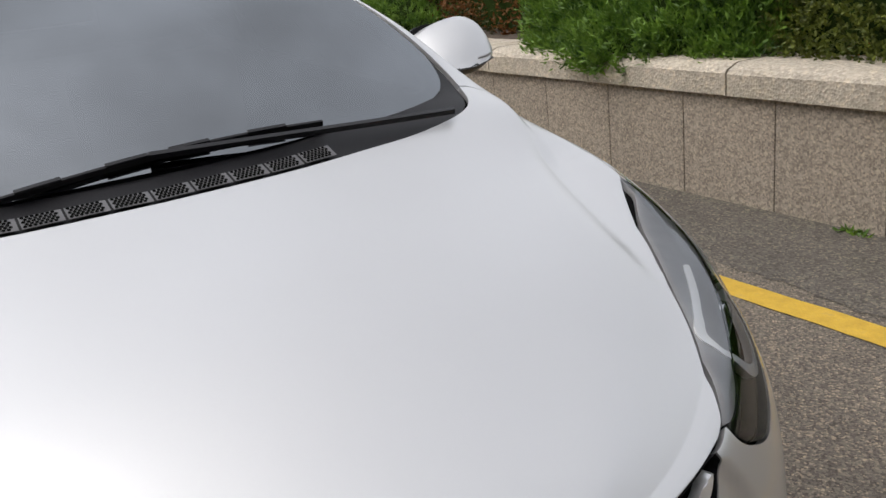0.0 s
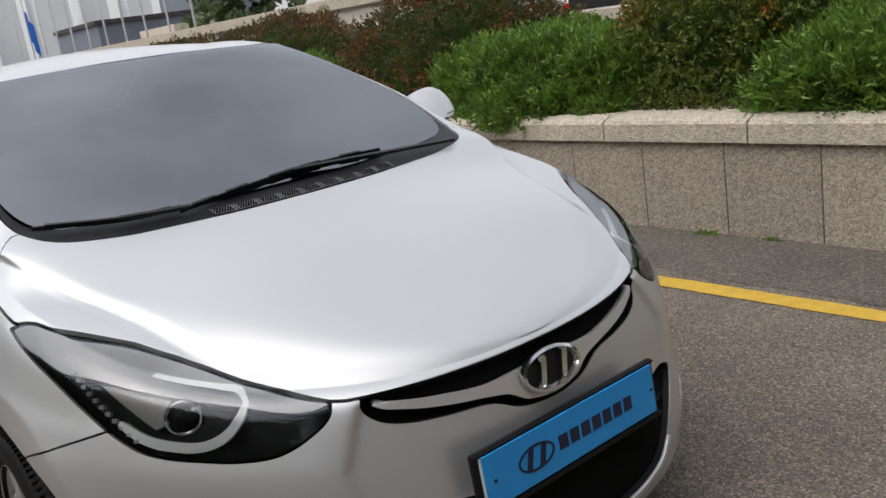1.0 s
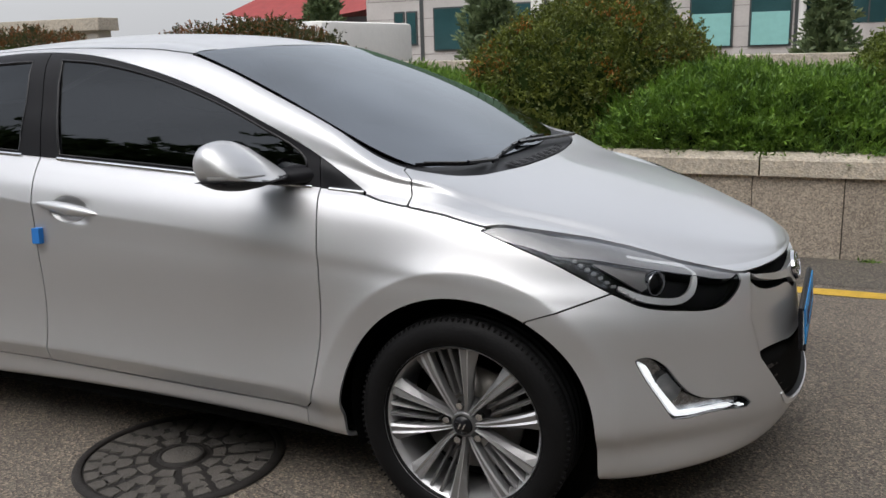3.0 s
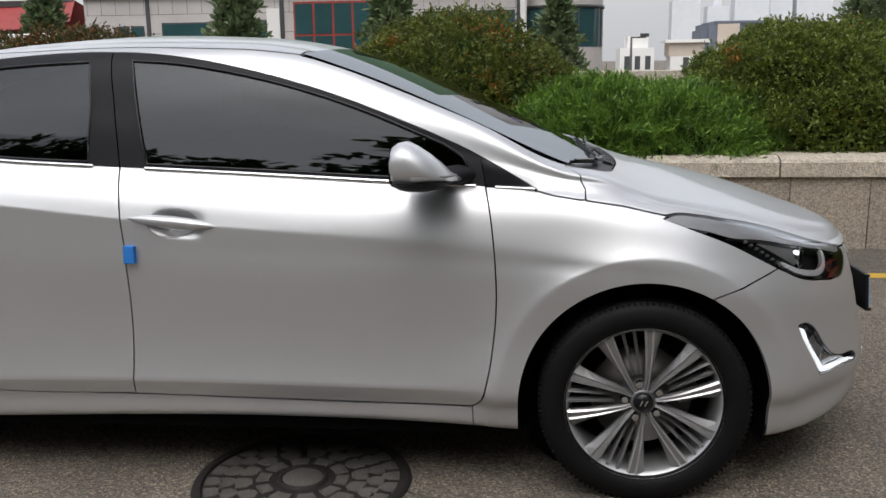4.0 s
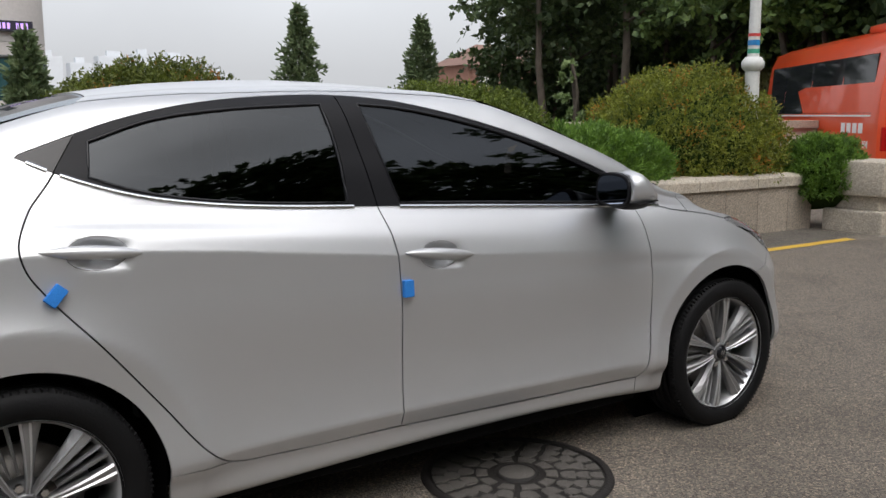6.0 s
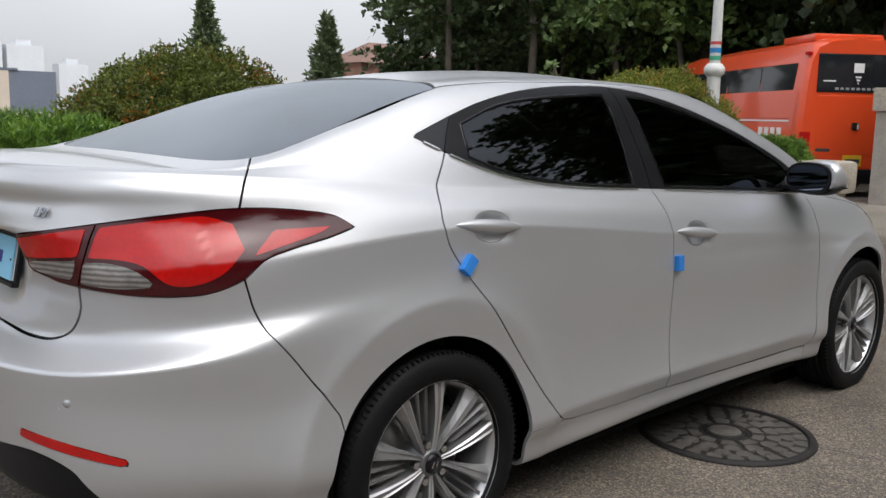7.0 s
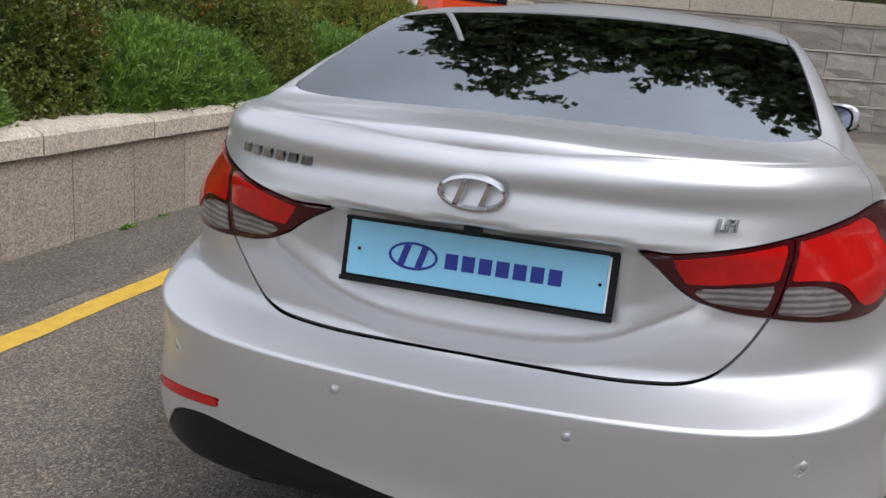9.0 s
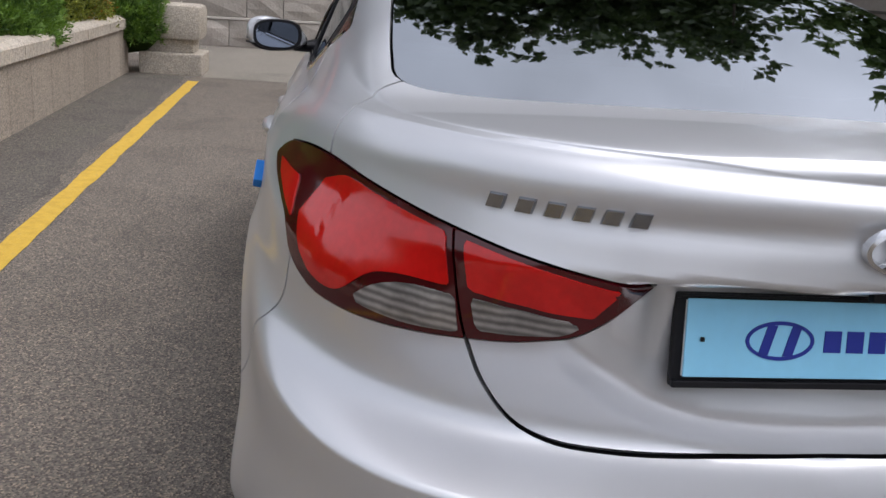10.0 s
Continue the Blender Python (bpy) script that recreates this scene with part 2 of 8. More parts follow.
def part(name, bm, mat, parent=None, label="", smooth=False, angle=None):
    """Links a bmesh as one mesh object under a thing or a part."""
    me = bpy.data.meshes.new(name)
    bmesh.ops.recalc_face_normals(bm, faces=bm.faces[:])
    if angle:
        for f in bm.faces:
            f.smooth = True
        for e in bm.edges:
            e.smooth = not (len(e.link_faces) == 2 and e.calc_face_angle(0) > radians(angle))
    elif smooth:
        for f in bm.faces:
            f.smooth = True
    bm.to_mesh(me)
    bm.free()
    me.materials.append(mat)
    ob = new(name, me)
    if parent:
        ob.parent = parent
    if label:
        tagged(ob, label)
    return ob


def empty(name, at=(0, 0, 0)):
    ob = new(name)
    ob.location = at
    return ob


def box(bm, x0, x1, y0, y1, z0, z1, bevel=0.0, m=None):
    """Adds a bevelled box to bm."""
    r = bmesh.ops.create_cube(bm, size=1.0)
    vs = r["verts"]
    bmesh.ops.scale(bm, vec=(x1 - x0, y1 - y0, z1 - z0), verts=vs)
    bmesh.ops.translate(bm, vec=((x0 + x1) / 2, (y0 + y1) / 2, (z0 + z1) / 2), verts=vs)
    if bevel:
        es = list({e for v in vs for e in v.link_edges})
        r2 = bmesh.ops.bevel(bm, geom=es, offset=bevel, segments=2, affect="EDGES", profile=0.6)
        vs = list({v for f in r2["faces"] for v in f.verts} | {v for v in vs if v.is_valid})
    if m is not None:
        bmesh.ops.transform(bm, matrix=m, verts=vs)
    return vs


def lathe(profile, steps=48, axis="y"):
    """Vertices and faces of a profile [(radius, along)] turned round an axis."""
    a = np.linspace(0, 2 * math.pi, steps, endpoint=False)
    p = np.array(profile, float)
    r, h = p[:, 0][:, None], np.repeat(p[:, 1][:, None], steps, 1)
    c, s = r * np.cos(a), r * np.sin(a)
    v = {"y": np.stack([c, h, s], -1), "z": np.stack([c, s, h], -1), "x": np.stack([h, c, s], -1)}[axis].reshape(-1, 3)
    n = len(p)
    i, j = np.meshgrid(np.arange(n - 1), np.arange(steps), indexing="ij")
    k = (j + 1) % steps
    f = np.stack([i * steps + j, i * steps + k, (i + 1) * steps + k, (i + 1) * steps + j], -1).reshape(-1, 4)
    return v, f


def extrude_outline(bm, outline, depth, m=None, top_scale=1.0):
    """A flat outline [(u, v)] as a solid between 0 and depth along its third axis; the far face may be drawn in."""
    n = len(outline)
    cu, cv = sum(p[0] for p in outline) / n, sum(p[1] for p in outline) / n
    a = [bm.verts.new((u, v, 0)) for u, v in outline]
    b = [bm.verts.new((cu + (u - cu) * top_scale, cv + (v - cv) * top_scale, depth)) for u, v in outline]
    bm.faces.new(b)
    bm.faces.new(a[::-1])
    for i in range(n):
        j = (i + 1) % n
        bm.faces.new((a[i], a[j], b[j], b[i]))
    if m is not None:
        bmesh.ops.transform(bm, matrix=m, verts=a + b)
    return a + b


# surfaces cut out of the body: (vertices with normals, triangles)
def normals_of(v, t):
    n = np.zeros_like(v)
    fn = np.cross(v[t[:, 1]] - v[t[:, 0]], v[t[:, 2]] - v[t[:, 0]])
    for k in range(3):
        np.add.at(n, t[:, k], fn)
    return n / np.maximum(np.linalg.norm(n, axis=1, keepdims=True), 1e-12)


def compact(m):
    v, t = m
    used, inv = np.unique(t, return_inverse=True)
    return v[used], inv.reshape(-1, 3)


def clip(m, f):
    """The part of m where f < 0, cut sharply through the triangles."""
    v, t = m
    if not len(t):
        return m
    ins = f[t] < 0
    n = ins.sum(1)
    out = [t[n == 3]]
    one, two = t[n == 1], t[n == 2]
    k1, k2 = np.argmax(ins[n == 1], 1), np.argmin(ins[n == 2], 1)
    def turn(tr, k):
        r = np.arange(len(tr))
        return tr[r, k], tr[r, (k + 1) % 3], tr[r, (k + 2) % 3]
    a, b, c = turn(one, k1)
    o, p, q = turn(two, k2)
    edges = np.concatenate([np.stack([a, b], 1), np.stack([a, c], 1), np.stack([p, o], 1), np.stack([q, o], 1)])
    if len(edges):
        key = np.sort(edges, 1)
        uniq, inv = np.unique(key, axis=0, return_inverse=True)
        inv = inv.ravel()
        f0, f1 = f[uniq[:, 0]], f[uniq[:, 1]]
        w = np.clip(f0 / np.where(np.abs(f0 - f1) < 1e-12, 1e-12, f0 - f1), 0.0, 1.0)[:, None]
        fresh = v[uniq[:, 0]] * (1 - w) + v[uniq[:, 1]] * w
        inv = inv + len(v)
        n1, n2 = len(a), len(o)
        ab, ac, po, qo = inv[:n1], inv[n1:2 * n1], inv[2 * n1:2 * n1 + n2], inv[2 * n1 + n2:]
        out += [np.stack([a, ab, ac], 1), np.stack([p, q, qo], 1), np.stack([p, qo, po], 1)]
        v = np.concatenate([v, fresh])
    t2 = np.concatenate(out)
    p0, p1, p2 = v[t2[:, 0], :3], v[t2[:, 1], :3], v[t2[:, 2], :3]
    t2 = t2[np.linalg.norm(np.cross(p1 - p0, p2 - p0), axis=1) > 1e-11]
    return compact((v, t2)) if len(t2) else (v[:0], t2)


def rounded(poly, times=6, corner=40.0):
    """A smooth outline through the points, that keeps its real corners."""
    p = np.array(poly, float)
    n = len(p)
    before, after = p - np.roll(p, 1, 0), np.roll(p, -1, 0) - p
    turn = np.degrees(np.arctan2(before[:, 0] * after[:, 1] - before[:, 1] * after[:, 0], (before * after).sum(1)))
    sharp = np.abs(turn) > corner
    out = []
    for i in range(n):
        j = (i + 1) % n
        ln = np.linalg.norm(after[i])
        def way(k, fallback):
            if sharp[k]:
                return fallback
            d = before[k] / max(np.linalg.norm(before[k]), 1e-9) + after[k] / max(np.linalg.norm(after[k]), 1e-9)
            return d / max(np.linalg.norm(d), 1e-9) * ln
        m0, m1 = way(i, after[i]), way(j, after[i])
        for t in np.linspace(0, 1, times, endpoint=False):
            out.append(p[i] * (2 * t**3 - 3 * t**2 + 1) + m0 * (t**3 - 2 * t**2 + t) + p[j] * (-2 * t**3 + 3 * t**2) + m1 * (t**3 - t**2))
    return np.array(out)


def inside(pts, poly):
    """Signed distance of points to an outline, negative inside."""
    p, q = np.asarray(poly, float), np.roll(np.asarray(poly, float), -1, 0)
    best, odd = np.full(len(pts), 1e9), np.zeros(len(pts), bool)
    for a, b in zip(p, q):
        d, w = b - a, pts - a
        h = np.clip((w @ d) / max(d @ d, 1e-12), 0, 1)
        best = np.minimum(best, ((w - h[:, None] * d) ** 2).sum(1))
        cross = (a[1] > pts[:, 1]) != (b[1] > pts[:, 1])
        odd ^= cross & (pts[:, 0] < (b[0] - a[0]) * (pts[:, 1] - a[1]) / (b[1] - a[1] if abs(b[1] - a[1]) > 1e-12 else 1e-12) + a[0])
    return np.sqrt(best) * np.where(odd, -1, 1)


def side_xz(v):
    return v[:, [0, 2]]


def top_xw(v):
    return np.stack([v[:, 0], -v[:, 1]], 1)


def front_wz(v):
    return np.stack([-v[:, 1], v[:, 2]], 1)


def nose_qz(v):
    return np.stack([0.85 * np.arctan2(-v[:, 1], v[:, 0] + 0.15), v[:, 2]], 1)


def tail_qz(v):
    return np.stack([0.85 * np.arctan2(-v[:, 1], -(v[:, 0] + 2.75)), v[:, 2]], 1)


def borders(t):
    e = np.concatenate([t[:, [0, 1]], t[:, [1, 2]], t[:, [2, 0]]])
    key = np.sort(e, 1)
    _, first, count = np.unique(key, axis=0, return_index=True, return_counts=True)
    return e[first[count == 1]]


def both_halves(m):
    """m and its mirror image joined along the middle of the car."""
    v, t = m
    w = v.copy()
    w[:, [1, 4]] *= -1
    n = len(v)
    v2, t2 = np.concatenate([v, w]), np.concatenate([t, t[:, ::-1] + n])
    mid = np.nonzero(np.abs(v[:, 1]) < 2e-4)[0]
    to = np.arange(2 * n)
    to[mid + n] = mid
    return compact((v2, to[t2]))


def mirrored(m):
    v, t = m
    w = v.copy()
    w[:, [1, 4]] *= -1
    return w, t[:, ::-1]


def panel(name, m, mat, parent, label="", lip=0.012, lift=0.0, close=False):
    """A body panel from a cut surface: the skin, and an edge folded inwards all round."""
    v, t = m
    pos, nor = v[:, :3] + v[:, 3:] * lift, v[:, 3:]
    faces = [t]
    verts = [pos]
    if lip:
        e = borders(t)
        e = e[~((np.abs(v[e[:, 0], 1]) < 2e-4) & (np.abs(v[e[:, 1], 1]) < 2e-4))]
        used, inv = np.unique(e, return_inverse=True)
        inv = inv.reshape(-1, 2)
        n0, k = len(pos), len(used)
        verts += [pos[used], pos[used] - nor[used] * lip]
        a, b = inv[:, 0] + n0, inv[:, 1] + n0
        faces += [np.stack([b, a, a + k], 1), np.stack([b, a + k, b + k], 1)]
    return link_mesh(name, np.concatenate(verts), np.concatenate(faces), mat, parent, label)


def fair(m, axis, even=False, order=4):
    """A pane as one fair surface: its depth along axis as a smooth function of the other two."""
    v, t = m
    v = v.copy()
    a, c = [k for k in range(3) if k != axis]
    oa, oc = v[:, a].mean(), (0.0 if even else v[:, c].mean())
    x, y = v[:, a] - oa, v[:, c] - oc
    terms = [(i, j) for i in range(5) for j in range(5) if i + j <= order and not (even and j % 2)]
    basis = np.stack([x**i * y**j for i, j in terms], 1)
    k = np.linalg.lstsq(basis, v[:, axis], rcond=None)[0]
    v[:, axis] = basis @ k
    dx = sum(q * i * x ** max(i - 1, 0) * y**j for q, (i, j) in zip(k, terms) if i)
    dy = sum(q * j * x**i * y ** max(j - 1, 0) for q, (i, j) in zip(k, terms) if j)
    n = np.zeros((len(v), 3))
    n[:, axis], n[:, a], n[:, c] = 1, -dx, -dy
    n /= np.linalg.norm(n, axis=1, keepdims=True)
    n *= np.sign((n * v[:, 3:6]).sum(1, keepdims=True))
    v[:, 3:6] = n
    return v, t

# ---- car body: one smooth half surface, from which all panels are cut ----
def spline(points, at):
    """A smooth curve without overshoot through points [(t, value), ...]."""
    xs = np.array([p[0] for p in points], float)
    ys = np.array([p[1] for p in points], float)
    if xs[0] > xs[-1]:
        xs, ys = xs[::-1], ys[::-1]
    h, d = np.diff(xs), np.diff(ys) / np.diff(xs)
    m = np.zeros_like(xs)
    m[0], m[-1] = d[0], d[-1]
    for i in range(1, len(xs) - 1):
        if d[i - 1] * d[i] > 0:
            w1, w2 = 2 * h[i] + h[i - 1], h[i] + 2 * h[i - 1]
            m[i] = (w1 + w2) / (w1 / d[i - 1] + w2 / d[i])
    at = np.clip(np.asarray(at, float), xs[0], xs[-1])
    i = np.clip(np.searchsorted(xs, at) - 1, 0, len(xs) - 2)
    t = (at - xs[i]) / h[i]
    return (ys[i] * (2 * t**3 - 3 * t**2 + 1) + m[i] * h[i] * (t**3 - 2 * t**2 + t)
            + ys[i + 1] * (-2 * t**3 + 3 * t**2) + m[i + 1] * h[i] * (t**3 - t**2))


def c2(points, at):
    """A natural cubic spline, with even curvature."""
    xs = np.array([p[0] for p in points], float)
    ys = np.array([p[1] for p in points], float)
    if xs[0] > xs[-1]:
        xs, ys = xs[::-1], ys[::-1]
    n, h = len(xs), np.diff(xs)
    a, r = np.eye(n), np.zeros(n)
    for i in range(1, n - 1):
        a[i, i - 1:i + 2] = h[i - 1], 2 * (h[i - 1] + h[i]), h[i]
        r[i] = 6 * ((ys[i + 1] - ys[i]) / h[i] - (ys[i] - ys[i - 1]) / h[i - 1])
    m = np.linalg.solve(a, r)
    at = np.clip(np.asarray(at, float), xs[0], xs[-1])
    i = np.clip(np.searchsorted(xs, at) - 1, 0, n - 2)
    u, v = xs[i + 1] - at, at - xs[i]
    return (m[i] * u**3 + m[i + 1] * v**3) / (6 * h[i]) + (ys[i] / h[i] - m[i] * h[i] / 6) * u + (ys[i + 1] / h[i] - m[i + 1] * h[i] / 6) * v


AXLE_F, AXLE_R, HUB_Z = 0.0, -2.70, 0.307
NRING = 520


def plan_ring(xf, nf, xr, nr, w, x1, x2, bow):
    """Half outline from above: a superellipse at the nose, a nearly straight side, a superellipse at the tail."""
    a = np.linspace(0, 1, 400) ** 1.0 * math.pi / 2
    front = np.stack([x1 + (xf - x1) * np.cos(a) ** (2 / nf), w * np.sin(a) ** (2 / nf)], 1)
    rear = np.stack([x2 - (x2 - xr) * np.cos(a) ** (2 / nr), w * np.sin(a) ** (2 / nr)], 1)[::-1]
    line = np.concatenate([front, rear])
    line[:, 1] -= bow * ((line[:, 0] + 1.35) / 1.35) ** 2 * (line[:, 1] / w)
    step = np.r_[0, np.cumsum(np.hypot(*np.diff(line, axis=0).T))]
    even = np.linspace(0, step[-1], NRING)
    return np.stack([np.interp(even, step, line[:, 0]), np.interp(even, step, line[:, 1])], 1)


# rows from the floor edge up to the shoulder: nose x, nose n, tail x, tail n, half width, start of nose and tail curves, bow
ROWS_PLAN = [
    (0.780, 2.3, -3.560, 4.0, 0.790, -0.05, -2.60, 0.00),
    (0.850, 2.45, -3.640, 4.0, 0.843, 0.00, -2.60, 0.00),
    (0.893, 2.3, -3.680, 4.0, 0.850, 0.00, -2.60, 0.00),
    (0.897, 2.3, -3.682, 4.0, 0.871, 0.00, -2.60, 0.00),
    (0.885, 2.3, -3.692, 4.0, 0.853, 0.00, -2.60, 0.00),
    (0.872, 2.25, -3.694, 4.0, 0.858, 0.00, -2.60, 0.00),
    (0.862, 2.2, -3.560, 3.8, 0.862, -0.02, -2.55, 0.008),
    (0.850, 2.15, -3.574, 3.9, 0.868, -0.05, -2.50, 0.018),
    (0.838, 2.15, -3.598, 3.3, 0.843, -0.05, -2.45, 0.018),
    (0.828, 2.15, -3.624, 3.3, 0.810, -0.05, -2.40, 0.014),
    (0.815, 2.15, -3.602, 3.4, 0.778, -0.05, -2.30, 0.012),
]
# heights of the same rows along x: nose, front corner, lamp, front axle, door, B pillar, rear axle, rear corner, tail
ROWS_Z = [
    (0.165, 0.165, 0.165, 0.180, 0.208, 0.210, 0.212, 0.300, 0.335),
    (0.200, 0.195, 0.195, 0.208, 0.230, 0.232, 0.236, 0.325, 0.358),
    (0.265, 0.280, 0.284, 0.285, 0.285, 0.290, 0.300, 0.372, 0.400),
    (0.330, 0.345, 0.346, 0.345, 0.345, 0.355, 0.370, 0.450, 0.460),
    (0.440, 0.490, 0.499, 0.500, 0.500, 0.515, 0.540, 0.590, 0.600),
    (0.540, 0.600, 0.632, 0.660, 0.680, 0.710, 0.730, 0.685, 0.656),
    (0.600, 0.660, 0.692, 0.720, 0.745, 0.795, 0.840, 0.745, 0.684),
    (0.650, 0.710, 0.737, 0.765, 0.802, 0.870, 0.952, 0.880, 0.820),
    (0.685, 0.741, 0.805, 0.854, 0.875, 0.930, 1.005, 0.985, 0.950),
    (0.700, 0.758, 0.844, 0.909, 0.926, 0.975, 1.040, 1.072, 1.058),
    (0.712, 0.769, 0.868, 0.936, 0.956, 1.010, 1.070, 1.110, 1.101),
]
Z_AT = (0.0, 0.14, 0.205, 0.27, 0.36, 0.54, 0.745, 0.865, 1.0)

# centre line from the nose over the roof to the tail
CENTRE = [(0.82, 0.712), (0.79, 0.735), (0.74, 0.758), (0.6, 0.805), (0.4, 0.862), (0.2, 0.91), (0.0, 0.952), (-0.08, 0.972), (-0.3, 1.078),
          (-0.5, 1.168), (-0.75, 1.272), (-0.95, 1.348), (-1.06, 1.381), (-1.3, 1.417), (-1.7, 1.432), (-2.1, 1.414), (-2.35, 1.383),
          (-2.47, 1.362), (-2.8, 1.262), (-3.1, 1.156), (-3.2, 1.134), (-3.4, 1.122), (-3.55, 1.109), (-3.602, 1.101)]
# side rail (hood crease, pillars, roof edge, deck edge): part of the shoulder's half width, and drop below the centre line
RAIL = [(0.82, 0.70), (0.25, 0.74), (0.0, 0.84), (-0.24, 0.925), (-0.45, 0.90), (-0.65, 0.865), (-0.85, 0.815), (-1.06, 0.768), (-1.68, 0.785),
        (-2.1, 0.78), (-2.47, 0.765), (-2.8, 0.80), (-3.118, 0.875), (-3.4, 0.90), (-3.625, 0.90)]
DROP = [(0.82, 0.004), (0.6, 0.022), (0.25, 0.032), (0.0, 0.026), (-0.12, 0.012), (-0.24, 0.045), (-0.45, 0.04), (-0.65, 0.04), (-0.85, 0.042), (-1.06, 0.046),
        (-1.68, 0.07), (-2.1, 0.062), (-2.47, 0.034), (-2.8, 0.024), (-3.118, 0.012), (-3.4, 0.012), (-3.625, 0.006)]


def body_half():
    """Vertices and triangles of the right half of the body."""
    rows = []
    s = np.linspace(0, 1, NRING)
    for plan, zs in zip(ROWS_PLAN, ROWS_Z):
        xy = plan_ring(*plan)
        rows.append(np.stack([xy[:, 0], xy[:, 1], c2(list(zip(Z_AT, zs)), s)], 1))
    rows = np.array(rows)
    # between the rows: an even spline over their number, with the shoulder crease kept fairly tight
    k = np.arange(len(rows), dtype=float)
    knots = np.unique(np.concatenate([np.linspace(i, i + 1, 13 if i not in (0, 1) else 7) for i in range(len(rows) - 1)]))
    lower = np.zeros((len(knots), NRING, 3))
    slopes = np.zeros_like(rows)
    slopes[1:-1] = (rows[2:] - rows[:-2]) / 2
    slopes[0], slopes[-1] = rows[1] - rows[0], rows[-1] - rows[-2]
    # the shoulder line is a crease on the doors and the rear wing, and fades out ahead of them
    mid = rows[7][:, 0]
    crease = 0.92 * np.clip((-0.55 - mid) / 0.7, 0, 1) * np.clip((mid + 3.25) / 0.2, 0, 1)
    crease = crease[:, None]
    # so are the low line on the doors and the ledge of the rear bumper
    low = (0.9 * np.clip((-0.42 - mid) / 0.25, 0, 1) * np.clip((mid + 2.35) / 0.25, 0, 1))[:, None]
    ledge = (0.9 * np.clip((-3.05 - mid) / 0.25, 0, 1))[:, None]
    under, over = {}, {}
    for row, sharp in ((7, crease), (3, low), (5, ledge)):
        under[row] = slopes[row] * (1 - sharp) + (rows[row] - rows[row - 1]) * sharp
        over[row] = slopes[row] * (1 - sharp) + (rows[row + 1] - rows[row]) * sharp
    over[3][:, 1] *= 1 + 1.4 * low[:, 0]
    for j, kn in enumerate(knots):
        i = min(int(kn), len(rows) - 2)
        t = kn - i
        m0 = over.get(i, slopes[i])
        m1 = under.get(i + 1, slopes[i + 1])
        lower[j] = (rows[i] * (2 * t**3 - 3 * t**2 + 1) + m0 * (t**3 - 2 * t**2 + t)
                    + rows[i + 1] * (-2 * t**3 + 3 * t**2) + m1 * (t**3 - t**2))
    # wheel arch flares
    for ax, size, crest in ((AXLE_F, 0.026, 0.448), (AXLE_R, 0.025, 0.462)):
        r = np.hypot(lower[..., 0] - ax, lower[..., 2] - HUB_Z)
        out, within = np.maximum(r - crest, 0), np.maximum(crest - r, 0)
        lift = (np.exp(-out / 0.055) * (1 + 0.35 * out / 0.055) - 1.6 * within) * np.clip(1 - out / 0.3, 0, 1) * (lower[..., 1] > 0.6)
        lower[..., 1] += size * lift * np.clip((lower[..., 2] - 0.15) / 0.15, 0, 1)
    # upper surface: at each ring point of the shoulder a section up to the centre line
    top = lower[-1]
    xs, yt, zt = top[:, 0], top[:, 1], top[:, 2]
    zc, a, d = spline(CENTRE, xs), c2(RAIL, xs), c2(DROP, xs)
    zc = np.maximum(zc, zt + 0.02 * np.clip(yt / 0.3, 0, 1))
    yr = a * yt
    zr = zc - np.minimum(d, 0.8 * np.maximum(zc - zt, 0))
    full = np.clip((zr - zt) / 0.3, 0, 1)
    dip = 0.004 * np.clip((xs + 0.05) / 0.25, 0, 1) * np.clip((0.72 - xs) / 0.15, 0, 1)
    pts = [np.stack([xs, yt, zt], 1),
           np.stack([xs, yt + (yr - yt) * 0.42 + 0.012 * full, zt + (zr - zt) * 0.46 - dip], 1),
           np.stack([xs, yr, zr], 1),
           np.stack([xs, yr * 0.62, zr + (zc - zr) * (1 - 0.62**2.0) ], 1),
           np.stack([xs, yr * 0.3, zr + (zc - zr) * (1 - 0.3**2.0)], 1),
           np.stack([xs, yr * 0.0, zc], 1)]
    pts = np.array(pts)
    sl = np.zeros_like(pts)
    sl[1:-1] = (pts[2:] - pts[:-2]) / 2
    sl[0] = pts[1] - pts[0]
    sl[-1] = pts[-1] - pts[-2]
    sl[-1][:, 2] = 0
    upper = []
    for i in range(len(pts) - 1):
        for t in np.linspace(0, 1, 15)[1:]:
            upper.append(pts[i] * (2 * t**3 - 3 * t**2 + 1) + sl[i] * (t**3 - 2 * t**2 + t) + pts[i + 1] * (-2 * t**3 + 3 * t**2) + sl[i + 1] * (t**3 - t**2))
    grid = np.concatenate([lower, np.array(upper)])
    n, m = grid.shape[:2]
    verts = grid.reshape(-1, 3).copy()
    verts[:, 1] *= -1
    i, j = np.meshgrid(np.arange(n - 1), np.arange(m - 1), indexing="ij")
    q = (i * m + j).ravel()
    tris = np.concatenate([np.stack([q, q + m, q + 1], 1), np.stack([q + 1, q + m, q + m + 1], 1)])
    v = verts[tris]
    area = np.linalg.norm(np.cross(v[:, 1] - v[:, 0], v[:, 2] - v[:, 0]), axis=1)
    return verts, tris[area > 1e-9]

# ---- the car: panels cut from the body surface ----
car = empty("silver_sedan", (-1.35, 0, 0))
tagged(car, "silver metallic four-door sedan with dark tinted windows, parked on asphalt", "car")


